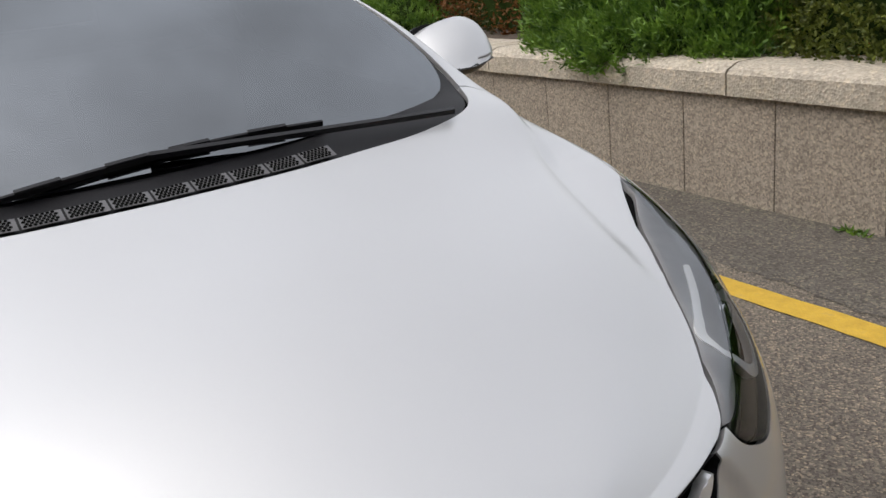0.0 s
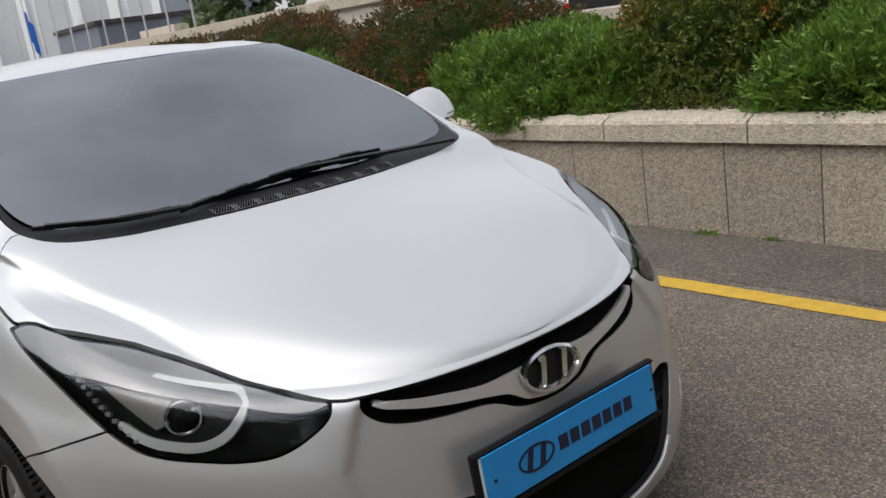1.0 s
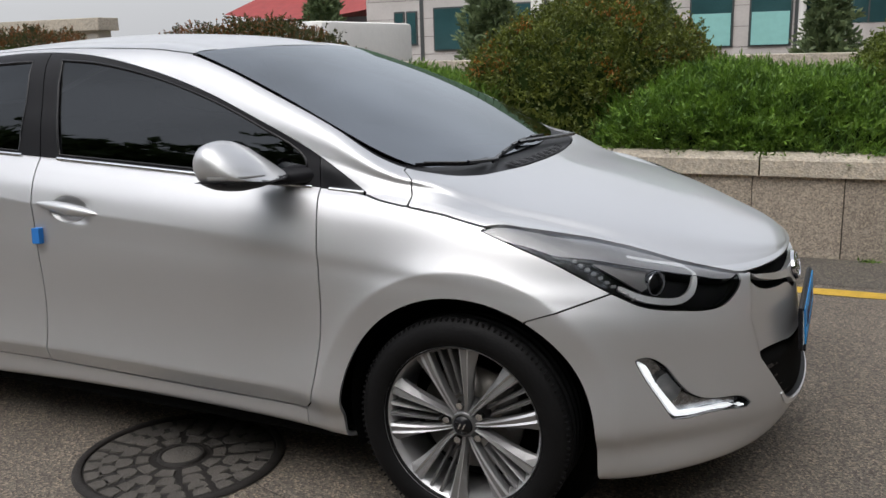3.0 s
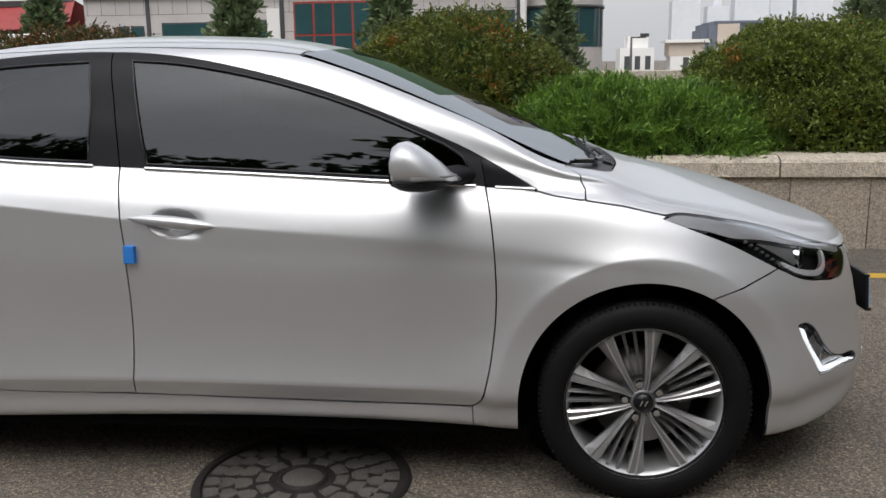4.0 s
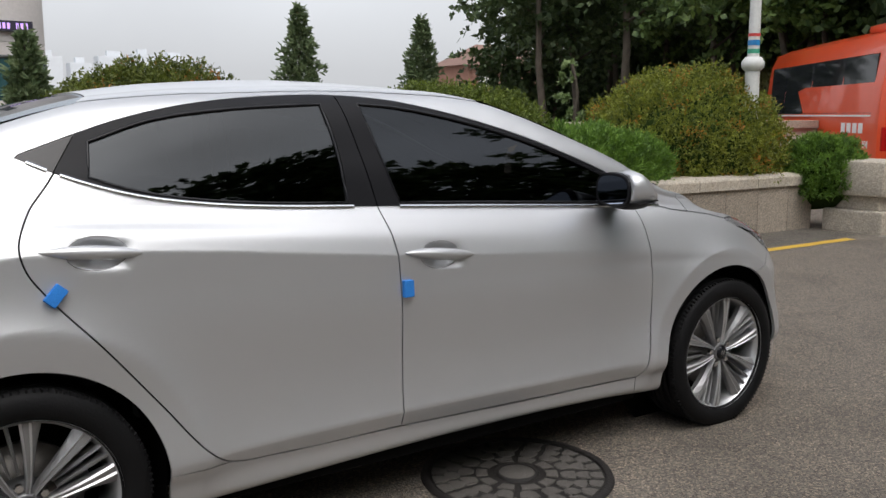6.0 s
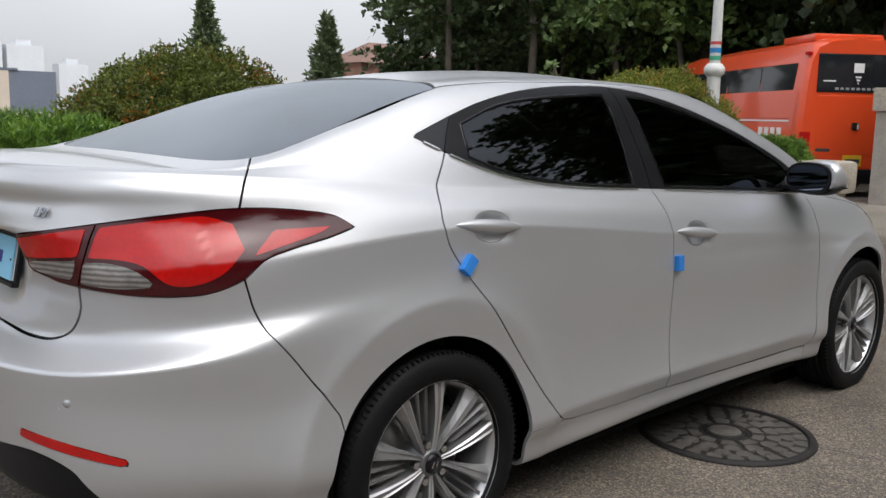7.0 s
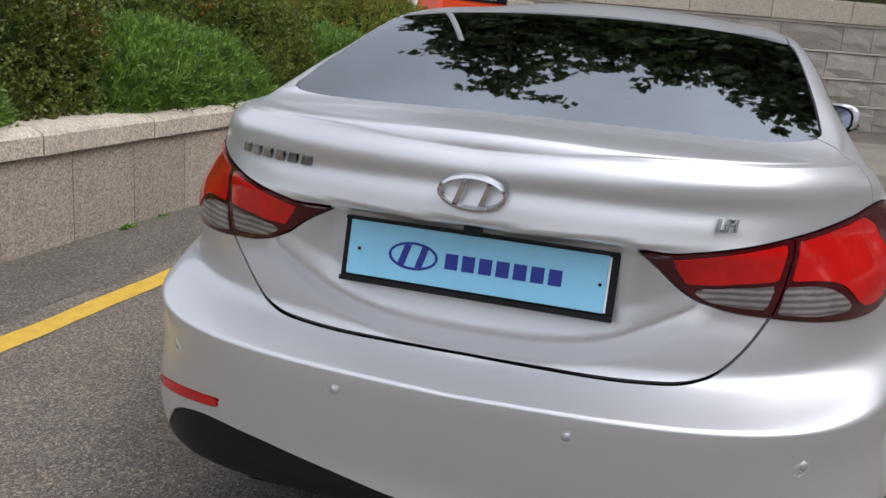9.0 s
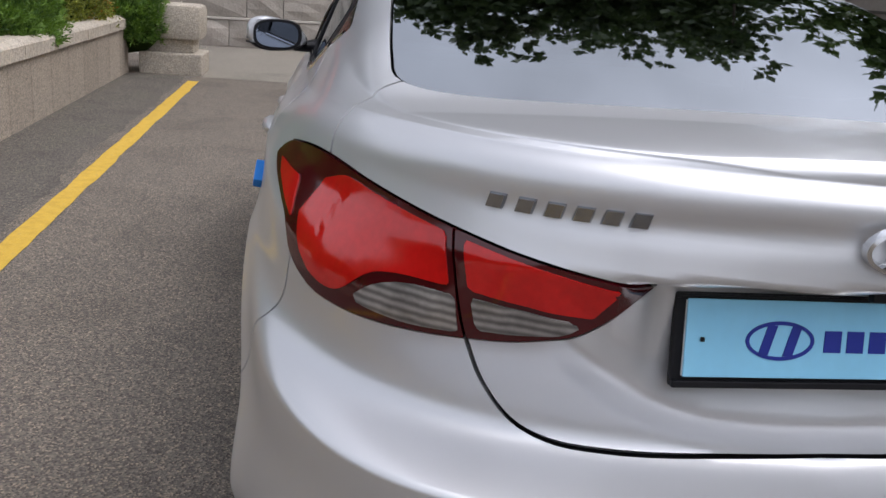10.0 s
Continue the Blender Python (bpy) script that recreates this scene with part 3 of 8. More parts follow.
HOOD_EDGE = [(0.0, 0.700), (0.24, 0.700), (0.39, 0.704), (0.415, 0.708), (0.477, 0.726), (0.563, 0.752), (0.636, 0.778), (0.707, 0.800), (0.803, 0.824), (0.922, 0.847), (1.003, 0.863), (1.085, 0.873),
             (1.124, 0.870), (1.247, 0.897), (1.383, 0.916), (2.5, 0.916)]


def build_body():
    v, t = body_half()
    # the fascia between the two folds beside the grille lies a little deeper
    w, z = -v[:, 1], v[:, 2]
    fold = np.interp(z, [0.30, 0.40, 0.474, 0.58, 0.65, 0.70], [0.30, 0.40, 0.455, 0.475, 0.44, 0.405])
    inner = np.clip((fold - w) / 0.035, 0, 1)
    inner = inner * inner * (3 - 2 * inner) * np.clip((z - 0.44) / 0.03, 0, 1) * np.clip((0.705 - z) / 0.02, 0, 1) * (v[:, 0] > 0.4)
    v[:, 0] -= 0.018 * inner
    # the hood falls off in a soft step beside its long crease
    rail = c2(RAIL, v[:, 0]) * 0.778
    u = w - rail
    edge_z = np.interp(nose_qz(v)[:, 0], [p[0] for p in HOOD_EDGE], [p[1] for p in HOOD_EDGE])
    fall = np.clip(u / 0.035, 0, 1) ** 2 * np.clip((0.16 - u) / 0.10, 0, 1)
    v[:, 2] -= 0.012 * fall * np.clip((v[:, 0] + 0.10) / 0.15, 0, 1) * np.clip((0.70 - v[:, 0]) / 0.15, 0, 1) * np.clip((z - edge_z - 0.004) / 0.02, 0, 1)
    # a short overhang: the nose is drawn in
    s = np.clip((v[:, 0] - 0.35) / 0.35, 0, 1)
    v[:, 0] -= 0.040 * s * s * (3 - 2 * s)
    # under the lip the lid draws in, then leans out again towards the edge above the plate
    lean = 0.034 * np.clip((1.042 - z) / 0.075, 0, 1) * np.clip((z - 0.80) / 0.16, 0, 1) - 0.004 * np.exp(-((z - 1.030) / 0.016) ** 2) * np.clip((0.62 - w) / 0.2, 0, 1)
    v[:, 0] -= lean * np.clip((0.80 - w) / 0.30, 0, 1) * (v[:, 0] < -3.3)
    # the plate sits in a recess with a sharp upper edge; below it the lid leans back to a U-shaped ridge and tucks in under that
    ridge = z - (0.745 + 0.115 * (w / 0.40) ** 3)
    recess = 0.070 * np.clip(ridge / 0.20, 0, 1) * np.clip((0.964 - z) / 0.012, 0, 1) * np.clip((0.37 - w) / 0.07, 0, 1)
    bulge = 0.016 * np.where(ridge > 0, np.clip(1 - ridge / 0.05, 0, 1), np.clip(1 + ridge / 0.055, 0, 1)) * np.clip((0.47 - w) / 0.07, 0, 1)
    v[:, 0] += (recess - bulge) * (v[:, 0] < -3.3) * (z > 0.68)
    # hollows behind the door handles
    for hx, hz, tilt in ((-1.405, 0.848, -0.094), (-2.475, 0.945, -0.075)):
        dx, dz = v[:, 0] - hx, v[:, 2] - hz - (v[:, 0] - hx) * tilt
        v[:, 1] += 0.016 * np.exp(-(dx / 0.062) ** 4 - (dz / 0.034) ** 4) * (w > 0.7)
    n = normals_of(v, t)
    if n[np.argmin(v[:, 1]), 1] > 0:
        n, t = -n, t[:, ::-1]
    return np.concatenate([v, n], 1), t


def far(f, keep):
    """f where keep holds, else well outside."""
    return np.where(keep, f, 0.5)


HEADLIGHT = rounded([(1.132, 0.862), (1.085, 0.873), (1.003, 0.863), (0.922, 0.847), (0.803, 0.824), (0.707, 0.800), (0.636, 0.778), (0.563, 0.752), (0.477, 0.726), (0.415, 0.708), (0.420, 0.688),
             (0.460, 0.658), (0.510, 0.638), (0.575, 0.637), (0.635, 0.646), (0.694, 0.656), (0.736, 0.668), (0.785, 0.693), (0.862, 0.738), (0.945, 0.785), (1.043, 0.827)])
FOG = rounded([(0.762, 0.530), (0.730, 0.532), (0.690, 0.508), (0.652, 0.455), (0.620, 0.418), (0.580, 0.397), (0.470, 0.377), (0.440, 0.352), (0.448, 0.341),
       (0.560, 0.356), (0.630, 0.352), (0.670, 0.355), (0.706, 0.419), (0.737, 0.475)])
TAIL = rounded([(0.295, 0.951), (0.440, 0.974), (0.560, 0.995), (0.720, 1.019), (0.851, 1.030), (0.997, 1.021), (1.085, 1.005), (1.135, 0.977), (1.066, 0.957), (0.970, 0.935),
        (0.905, 0.912), (0.860, 0.870), (0.790, 0.842), (0.720, 0.836), (0.635, 0.838), (0.520, 0.849), (0.440, 0.860), (0.374, 0.886), (0.325, 0.928)])
SIDE_OPENING = rounded([(-0.318, 0.942), (-0.467, 1.027), (-0.573, 1.081), (-0.748, 1.153), (-0.940, 1.224), (-1.200, 1.298), (-1.460, 1.349), (-1.680, 1.366), (-1.930, 1.360),
                (-2.166, 1.335), (-2.357, 1.295), (-2.492, 1.253), (-2.588, 1.219), (-2.652, 1.196), (-2.560, 1.153), (-2.467, 1.117), (-2.348, 1.083),
                (-2.157, 1.052), (-1.942, 1.033), (-1.700, 1.020), (-1.200, 0.993), (-0.720, 0.966), (-0.507, 0.955)])
GLASS_F = rounded([(-1.607, 1.338), (-1.459, 1.328), (-1.236, 1.289), (-1.027, 1.235), (-0.853, 1.178), (-0.697, 1.115), (-0.560, 1.050), (-0.535, 1.020), (-0.532, 0.972), (-0.738, 0.980), (-1.150, 1.003), (-1.528, 1.022), (-1.553, 1.106)])
GLASS_R = rounded([(-2.461, 1.232), (-2.285, 1.290), (-2.030, 1.323), (-1.745, 1.338), (-1.722, 1.200), (-1.719, 1.032), (-1.985, 1.046), (-2.253, 1.076), (-2.380, 1.105), (-2.475, 1.138)])
SCREEN = rounded([(-1.075, 0.573), (-0.900, 0.606), (-0.750, 0.634), (-0.600, 0.660), (-0.464, 0.679), (-0.320, 0.690), (-0.210, 0.668), (-0.135, 0.628), (-0.088, 0.520), (-0.058, 0.355), (-0.037, 0.200),
          (-0.028, 0.0), (-0.028, -0.2), (-1.025, -0.2), (-1.025, 0.0), (-1.032, 0.150), (-1.045, 0.300), (-1.060, 0.450)])
SCREEN_GLASS = rounded([(-1.068, 0.566), (-0.900, 0.598), (-0.750, 0.626), (-0.600, 0.650), (-0.464, 0.668), (-0.320, 0.668), (-0.230, 0.630), (-0.172, 0.520), (-0.145, 0.355), (-0.125, 0.200),
                (-0.118, 0.0), (-0.118, -0.2), (-1.030, -0.2), (-1.030, 0.0), (-1.037, 0.150), (-1.050, 0.300), (-1.062, 0.450)])
REAR_GLASS = rounded([(-2.470, 0.572), (-2.650, 0.594), (-2.822, 0.609), (-3.015, 0.620), (-3.090, 0.618), (-3.125, 0.600), (-3.155, 0.560), (-3.178, 0.480), (-3.192, 0.350), (-3.198, 0.185),
              (-3.200, 0.0), (-3.200, -0.3), (-2.385, -0.3), (-2.385, 0.0), (-2.389, 0.200), (-2.402, 0.377), (-2.425, 0.480)])
DOOR_F = rounded([(-0.478, 0.955), (-0.464, 0.888), (-0.448, 0.753), (-0.443, 0.610), (-0.455, 0.465), (-0.474, 0.360), (-0.490, 0.311), (-0.516, 0.287), (-0.876, 0.292), (-1.223, 0.298),
          (-1.585, 0.305), (-1.578, 0.478), (-1.577, 0.652), (-1.585, 0.822), (-1.596, 0.919), (-1.614, 1.020), (-1.610, 1.120), (-0.900, 1.080), (-0.600, 1.020), (-0.485, 0.985)])
DOOR_R = rounded([(-1.614, 1.030), (-1.596, 0.919), (-1.585, 0.822), (-1.577, 0.652), (-1.578, 0.478), (-1.585, 0.306), (-2.001, 0.306), (-2.166, 0.321), (-2.229, 0.367), (-2.348, 0.518),
          (-2.492, 0.702), (-2.620, 0.854), (-2.662, 0.920), (-2.672, 0.980), (-2.640, 1.050), (-2.585, 1.118), (-2.540, 1.170), (-2.400, 1.230), (-1.620, 1.230)])
UPPER_GRILLE = rounded([(-0.3, 0.700), (0.117, 0.699), (0.300, 0.700), (0.392, 0.704), (0.398, 0.690), (0.390, 0.670), (0.370, 0.652), (0.327, 0.638), (0.254, 0.629), (0.151, 0.618), (0.090, 0.590), (0.0, 0.578), (-0.3, 0.578)])
LOWER_GRILLE = rounded([(-0.3, 0.460), (0.185, 0.460), (0.440, 0.474), (0.450, 0.470), (0.412, 0.418), (0.345, 0.338), (0.310, 0.308), (0.270, 0.293), (0.170, 0.282), (-0.3, 0.277)])
TRUNK_LOW = rounded([(-0.2, 0.689), (0.128, 0.690), (0.349, 0.698), (0.424, 0.708), (0.467, 0.727), (0.511, 0.780), (0.541, 0.847), (0.580, 0.950), (0.580, 1.300), (-0.2, 1.300)])
TRUNK_TOP = [(-0.2, 0.800), (0.820, 0.800), (0.851, 1.030), (0.862, 1.093), (0.875, 1.140), (0.900, 1.300), (-0.2, 1.300)]
VALANCE = rounded([(-0.3, 0.405), (0.060, 0.414), (0.250, 0.446), (0.430, 0.476), (0.560, 0.482), (0.640, 0.455), (0.660, 0.430), (0.700, 0.360), (0.700, 0.100), (-0.3, 0.100)])
REFLECTOR = rounded([(0.424, 0.533), (0.495, 0.526), (0.575, 0.512), (0.655, 0.489), (0.660, 0.470), (0.580, 0.488), (0.500, 0.502), (0.430, 0.512)])

CUP_F = [(-1.427 + 0.078 * math.cos(a), 0.853 + 0.044 * math.sin(a)) for a in np.linspace(0, 2 * math.pi, 40, endpoint=False)]
CUP_R = [(-2.490 + 0.078 * math.cos(a), 0.950 + 0.044 * math.sin(a)) for a in np.linspace(0, 2 * math.pi, 40, endpoint=False)]


def bowl(m, poly, deep):
    """Sinks a patch of skin into a smooth hollow."""
    v, t = m
    v = v.copy()
    d = np.clip(-inside(side_xz(v), poly) / 0.044, 0, 1)
    v[:, 1] += deep * d * (2 - d)
    n = normals_of(v[:, :3], t)
    n *= np.sign((n * v[:, 3:6]).sum(1, keepdims=True))
    v[:, 3:6] = n
    return v, t


rest = build_body()
whole = rest
GAP = 0.0024


def carve(f, gap=GAP):
    """Takes the part where f < 0 out of what is left of the body, with a joint round it."""
    global rest
    fv = f(rest[0])
    got = clip(rest, fv + gap)
    rest = clip(rest, gap - fv)
    return got


def wide(v):
    return -v[:, 1]


def arch(v):
    f1 = np.hypot(v[:, 0] - AXLE_F, v[:, 2] - HUB_Z) - 0.378
    f2 = np.hypot(v[:, 0] - AXLE_R, v[:, 2] - HUB_Z) - 0.362
    below = np.where(v[:, 2] < HUB_Z, np.minimum(np.abs(v[:, 0] - AXLE_F) - 0.378, np.abs(v[:, 0] - AXLE_R) - 0.362), 9)
    return far(np.minimum(np.minimum(f1, f2), below), wide(v) > 0.55)


def f_screen(v):
    return far(inside(top_xw(v), SCREEN), v[:, 2] > 0.93)


def f_hood(v):
    q = nose_qz(v)
    low = np.interp(q[:, 0], [p[0] for p in HOOD_EDGE], [p[1] for p in HOOD_EDGE]) - v[:, 2]
    seam = np.interp(wide(v), [0.70, 0.735, 0.76], [-0.235, -0.194, -0.180]) - v[:, 0]
    return np.maximum(low * 0.9, seam)


def f_bumper(v):
    line = v[:, 2] - (0.637 + 0.33 * (v[:, 0] - 0.19))
    return np.maximum(0.19 - v[:, 0], np.minimum(line, 0.40 - v[:, 0]))


def f_trunk(v):
    a, b = inside(front_wz(v), TRUNK_LOW), inside(tail_qz(v), TRUNK_TOP)
    return far(np.where(v[:, 2] < 0.95, a, b), v[:, 0] < -2.95)


def f_rear_bumper(v):
    seam = np.interp(v[:, 2], [0.40, 0.521, 0.67, 0.745, 0.808, 0.887], [-3.0, -3.028, -3.138, -3.199, -3.221, -3.240])
    return np.maximum(v[:, 0] - seam, v[:, 2] - 0.97)


def f_sill(v):
    return far(inside(side_xz(v), [(-0.515, 0.284), (-0.515, 0.0), (-2.55, 0.0), (-2.40, 0.320), (-2.166, 0.318), (-2.0, 0.303), (-1.585, 0.302), (-0.876, 0.288)]), wide(v) > 0.5)


def f_fender(v):
    top = np.interp(v[:, 0], [-0.52, -0.40, -0.318, -0.271, -0.192, 0.2], [0.955, 0.949, 0.939, 0.927, 0.915, 0.95])
    return np.maximum(-0.52 - v[:, 0], v[:, 2] - top)


def f_roof(v):
    return far(np.maximum(wide(v) - np.interp(v[:, 0], [-2.47, -1.7, -1.07], [0.566, 0.566, 0.566]), np.maximum(v[:, 0] + 1.0, -2.5 - v[:, 0])), v[:, 2] > 1.2)


def opened(poly, proj, cond):
    return lambda v: far(inside(proj(v), poly), cond(v))


right_side = lambda v: wide(v) > 0.5
ahead = lambda v: v[:, 0] > 0.3
behind = lambda v: v[:, 0] < -2.9

carve(arch, 0.0)
screen = carve(f_screen, 0.003)
rear_glass = carve(opened(REAR_GLASS, top_xw, lambda v: (v[:, 2] > 1.05) & (v[:, 0] < -2.2)), 0.003)
opening = carve(opened(SIDE_OPENING, side_xz, lambda v: (wide(v) > 0.5) & (v[:, 2] > 0.9)), 0.001)
headlight = carve(opened(HEADLIGHT, nose_qz, lambda v: (v[:, 0] > -0.1)), 0.002)
fog = carve(opened(FOG, nose_qz, ahead), 0.0012)
tail = carve(opened(TAIL, tail_qz, behind), 0.0018)
hood = carve(f_hood)
upper_grille = carve(opened(UPPER_GRILLE, front_wz, ahead), 0.001)
lower_grille = carve(opened(LOWER_GRILLE, front_wz, ahead), 0.001)
roof = carve(f_roof, 0.004)
trunk = carve(f_trunk, 0.003)
reflector = carve(opened(REFLECTOR, tail_qz, lambda v: v[:, 0] < -3.2), 0.001)
valance = carve(opened(VALANCE, front_wz, lambda v: v[:, 0] < -3.2), 0.001)
bumper = carve(f_bumper)
rear_bumper = carve(f_rear_bumper)
cup_f = carve(opened(CUP_F, side_xz, right_side), 0.0006)
cup_r = carve(opened(CUP_R, side_xz, right_side), 0.0006)
door_f = carve(opened(DOOR_F, side_xz, right_side))
door_r = carve(opened(DOOR_R, side_xz, right_side))
sill = carve(f_sill, 0.0015)
fender = carve(f_fender)

base = Matrix.Translation((1.35, 0, 0))


def car_panel(name, m, mat, label="", both=False, lip=0.012, lift=0.0, parent=None):
    """One panel on the middle of the car, or a pair on its two sides."""
    if both:
        out = []
        for k, mm in enumerate((m, mirrored(m))):
            ob = panel(name, mm, mat, (parent[k] if parent else car), label, lip, lift)
            if not parent:
                ob.matrix_parent_inverse = base
            out.append(ob)
        return out
    ob = panel(name, both_halves(m), mat, car, label, lip, lift)
    ob.matrix_parent_inverse = base
    return ob


def on_car(ob):
    ob.parent = car
    ob.matrix_parent_inverse = base
    return ob


hood_ob = car_panel("hood", hood, PAINT)
bumper_ob = car_panel("front_bumper", bumper, PAINT)
roof_ob = car_panel("roof", roof, PAINT)
trunk_ob = car_panel("trunk_lid", trunk, PAINT)
rear_bumper_ob = car_panel("rear_bumper", rear_bumper, PAINT)
fenders = car_panel("fender", fender, PAINT, both=True)
doors_f = car_panel("front_door", door_f, PAINT, both=True)
doors_r = car_panel("rear_door", door_r, PAINT, both=True)
car_panel("handle_cup", bowl(cup_f, CUP_F, 0.0135), PAINT, "hollow behind the door handle", both=True, lip=0.0, parent=doors_f)
car_panel("handle_cup", bowl(cup_r, CUP_R, 0.0135), PAINT, "hollow behind the door handle", both=True, lip=0.0, parent=doors_r)
sills = car_panel("sill", sill, PAINT, both=True)
sides = car_panel("body_side", rest, PAINT, "silver roof pillars and rear quarter panel", both=True)
car_panel("rear_valance", valance, BLACK_TRIM, "black plastic lower valance", lift=-0.004)
car_panel("rear_reflector", reflector, RED_LENS, "red rear reflector", both=True, lift=0.002)


def even_glass(ob, axis, order=4, bend=None):
    """Shade a pane as one evenly curved sheet."""
    me = ob.data
    p = np.array([v.co[:] for v in me.vertices])
    was = np.array([v.normal[:] for v in me.vertices])
    i, j = [k for k in range(3) if k != axis]
    mid, half = p.mean(0), np.ptp(p, axis=0) / 2
    a, b = (p[:, i] - mid[i]) / half[i], (p[:, j] - mid[j]) / half[j]
    powers = [(s, t) for s in range(order + 1) for t in range(order + 1 - s)]
    fit = np.linalg.lstsq(np.stack([a**s * b**t for s, t in powers], 1), p[:, axis], rcond=None)[0]
    if bend:
        fit[powers.index((2, 0))], fit[powers.index((1, 1))] = bend, 0.0
        fit[powers.index((0, 2))] = min(fit[powers.index((0, 2))], bend)
    da = sum(c * s * a**max(s - 1, 0) * b**t for c, (s, t) in zip(fit, powers)) / half[i]
    db = sum(c * t * a**s * b**max(t - 1, 0) for c, (s, t) in zip(fit, powers)) / half[j]
    n = np.zeros_like(p)
    n[:, axis], n[:, i], n[:, j] = 1, -da, -db
    n /= np.linalg.norm(n, axis=1)[:, None]
    if (n * was).sum() < 0:
        n = -n
    me.normals_split_custom_set_from_vertices([tuple(map(float, q)) for q in n])


# windscreen, with a black border and the cowl under it
glass = clip(screen, inside(top_xw(screen[0]), SCREEN_GLASS))
border = clip(screen, -inside(top_xw(screen[0]), SCREEN_GLASS))
windscreen = car_panel("windscreen", fair(glass, 2, True), GLASS_FRONT, "tinted windscreen mirroring the grey sky", lip=0.0)
even_glass(windscreen, 2)
car_panel("cowl", border, BLACK_TRIM, "black plastic cowl below the windscreen", lift=-0.006)
even_glass(car_panel("rear_window", fair(rear_glass, 2, True, 3), GLASS_REAR, "dark tinted rear window", lip=0.0, lift=-0.003), 2, 2, -0.012)
# side openings: glass of each door, black frames, bright strip along the belt
g1 = clip(opening, inside(side_xz(opening[0]), GLASS_F))
left_over = clip(opening, -inside(side_xz(opening[0]), GLASS_F))
g2 = clip(left_over, inside(side_xz(left_over[0]), GLASS_R))
left_over = clip(left_over, -inside(side_xz(left_over[0]), GLASS_R))
cut_b = np.interp(left_over[0][:, 2], [1.0, 1.09, 1.224, 1.37], [-1.612, -1.626, -1.651, -1.681])
frame_f = clip(left_over, cut_b - left_over[0][:, 0] + 0.002)
frame_r = clip(left_over, left_over[0][:, 0] - cut_b + 0.002)
cut_s = np.interp(frame_f[0][:, 2], [0.95, 1.04], [-0.477, -0.493])
sail = clip(frame_f, cut_s - frame_f[0][:, 0] + 0.0015)
frame_f = clip(frame_f, frame_f[0][:, 0] - cut_s + 0.0015)
cut_q = np.interp(frame_r[0][:, 2], [1.157, 1.25], [-2.558, -2.493])
quarter = clip(frame_r, frame_r[0][:, 0] - cut_q + 0.0015)
frame_r = clip(frame_r, cut_q - frame_r[0][:, 0] + 0.0015)
for pane in car_panel("window_glass", fair(g1, 1), GLASS_SIDE, "dark tinted door glass", both=True, lip=0.0, lift=-0.006, parent=doors_f):
    even_glass(pane, 1, 2)
car_panel("window_frame", frame_f, BLACK_TRIM, "black window frame", both=True, parent=doors_f)
for pane in car_panel("window_glass", fair(g2, 1), GLASS_SIDE, "dark tinted door glass", both=True, lip=0.0, lift=-0.006, parent=doors_r):
    even_glass(pane, 1, 2)
car_panel("window_frame", frame_r, BLACK_TRIM, "black window frame", both=True, parent=doors_r)
car_panel("corner_trim", sail, GLOSS_BLACK, "black triangular trim ahead of the mirror", both=True)
car_panel("quarter_trim", quarter, GLOSS_BLACK, "black triangular quarter trim", both=True)

# inner shell, seen as the dark of the joints and behind the grilles
shell = clip(whole, -arch(whole[0]) + 0.0)
for f, grow in ((f_screen, 0.02), (opened(REAR_GLASS, top_xw, lambda v: (v[:, 2] > 1.05) & (v[:, 0] < -2.2)), 0.02),
                (opened(SIDE_OPENING, side_xz, lambda v: (wide(v) > 0.5) & (v[:, 2] > 0.9)), -0.012),
                (opened(HEADLIGHT, nose_qz, lambda v: v[:, 0] > -0.1), -0.004), (opened(FOG, nose_qz, ahead), -0.004)):
    shell = clip(shell, grow * 0 - f(shell[0]) + (0.0 if grow > 0 else grow))
car_panel("inner_shell", shell, SHELL, "dark inner structure behind the panel joints", lip=0.0, lift=-0.016)

# ---- lamps, grilles, badges, plates, mirrors, handles, wheels ----
from mathutils.bvhtree import BVHTree

skin = BVHTree.FromPolygons(whole[0][:, :3].tolist(), whole[1].tolist())


def on_side(x, z):
    hit, nor, _, _ = skin.ray_cast(Vector((x, -3, z)), Vector((0, 1, 0)))
    return hit, (nor if nor.y < 0 else -nor)


def on_front(w, z, sign=1):
    hit, nor, _, _ = skin.ray_cast(Vector((3 if sign > 0 else -7, -abs(w) - 1e-4, z)), Vector((-sign, 0, 0)))
    return hit, (nor if nor.x * sign > 0 else -nor)


def on_top(x, w):
    hit, nor, _, _ = skin.ray_cast(Vector((x, -abs(w) - 1e-4, 4)), Vector((0, 0, -1)))
    return hit, (nor if nor.z > 0 else -nor)


def frame_at(hit, nor, up=Vector((0, 0, 1))):
    """Axes at a place of the skin: x to the side, y up, z outwards."""
    zz = nor.normalized()
    xx = up.cross(zz).normalized()
    m = Matrix((xx, zz.cross(xx), zz)).transposed().to_4x4()
    m.translation = hit
    return m


def mirror_matrix(m):
    f = Matrix.Diagonal((1, -1, 1, 1))
    return f @ m


def pair(name, make, mat, parents=None, label="", **kw):
    """A small part on the right side, and its mirror image on the left."""
    out = []
    for k in range(2):
        b = bmesh.new()
        make(b)
        if k:
            bmesh.ops.transform(b, matrix=Matrix.Diagonal((1, -1, 1, 1)), verts=b.verts[:])
        ob = part(name, b, mat, None, label, **kw)
        if parents:
            ob.parent = parents[k]
        else:
            on_car(ob)
        out.append(ob)
    return out


def region(poly, proj, cond):
    return clip(whole, far(inside(proj(whole[0]), rounded(poly)), cond(whole[0])))


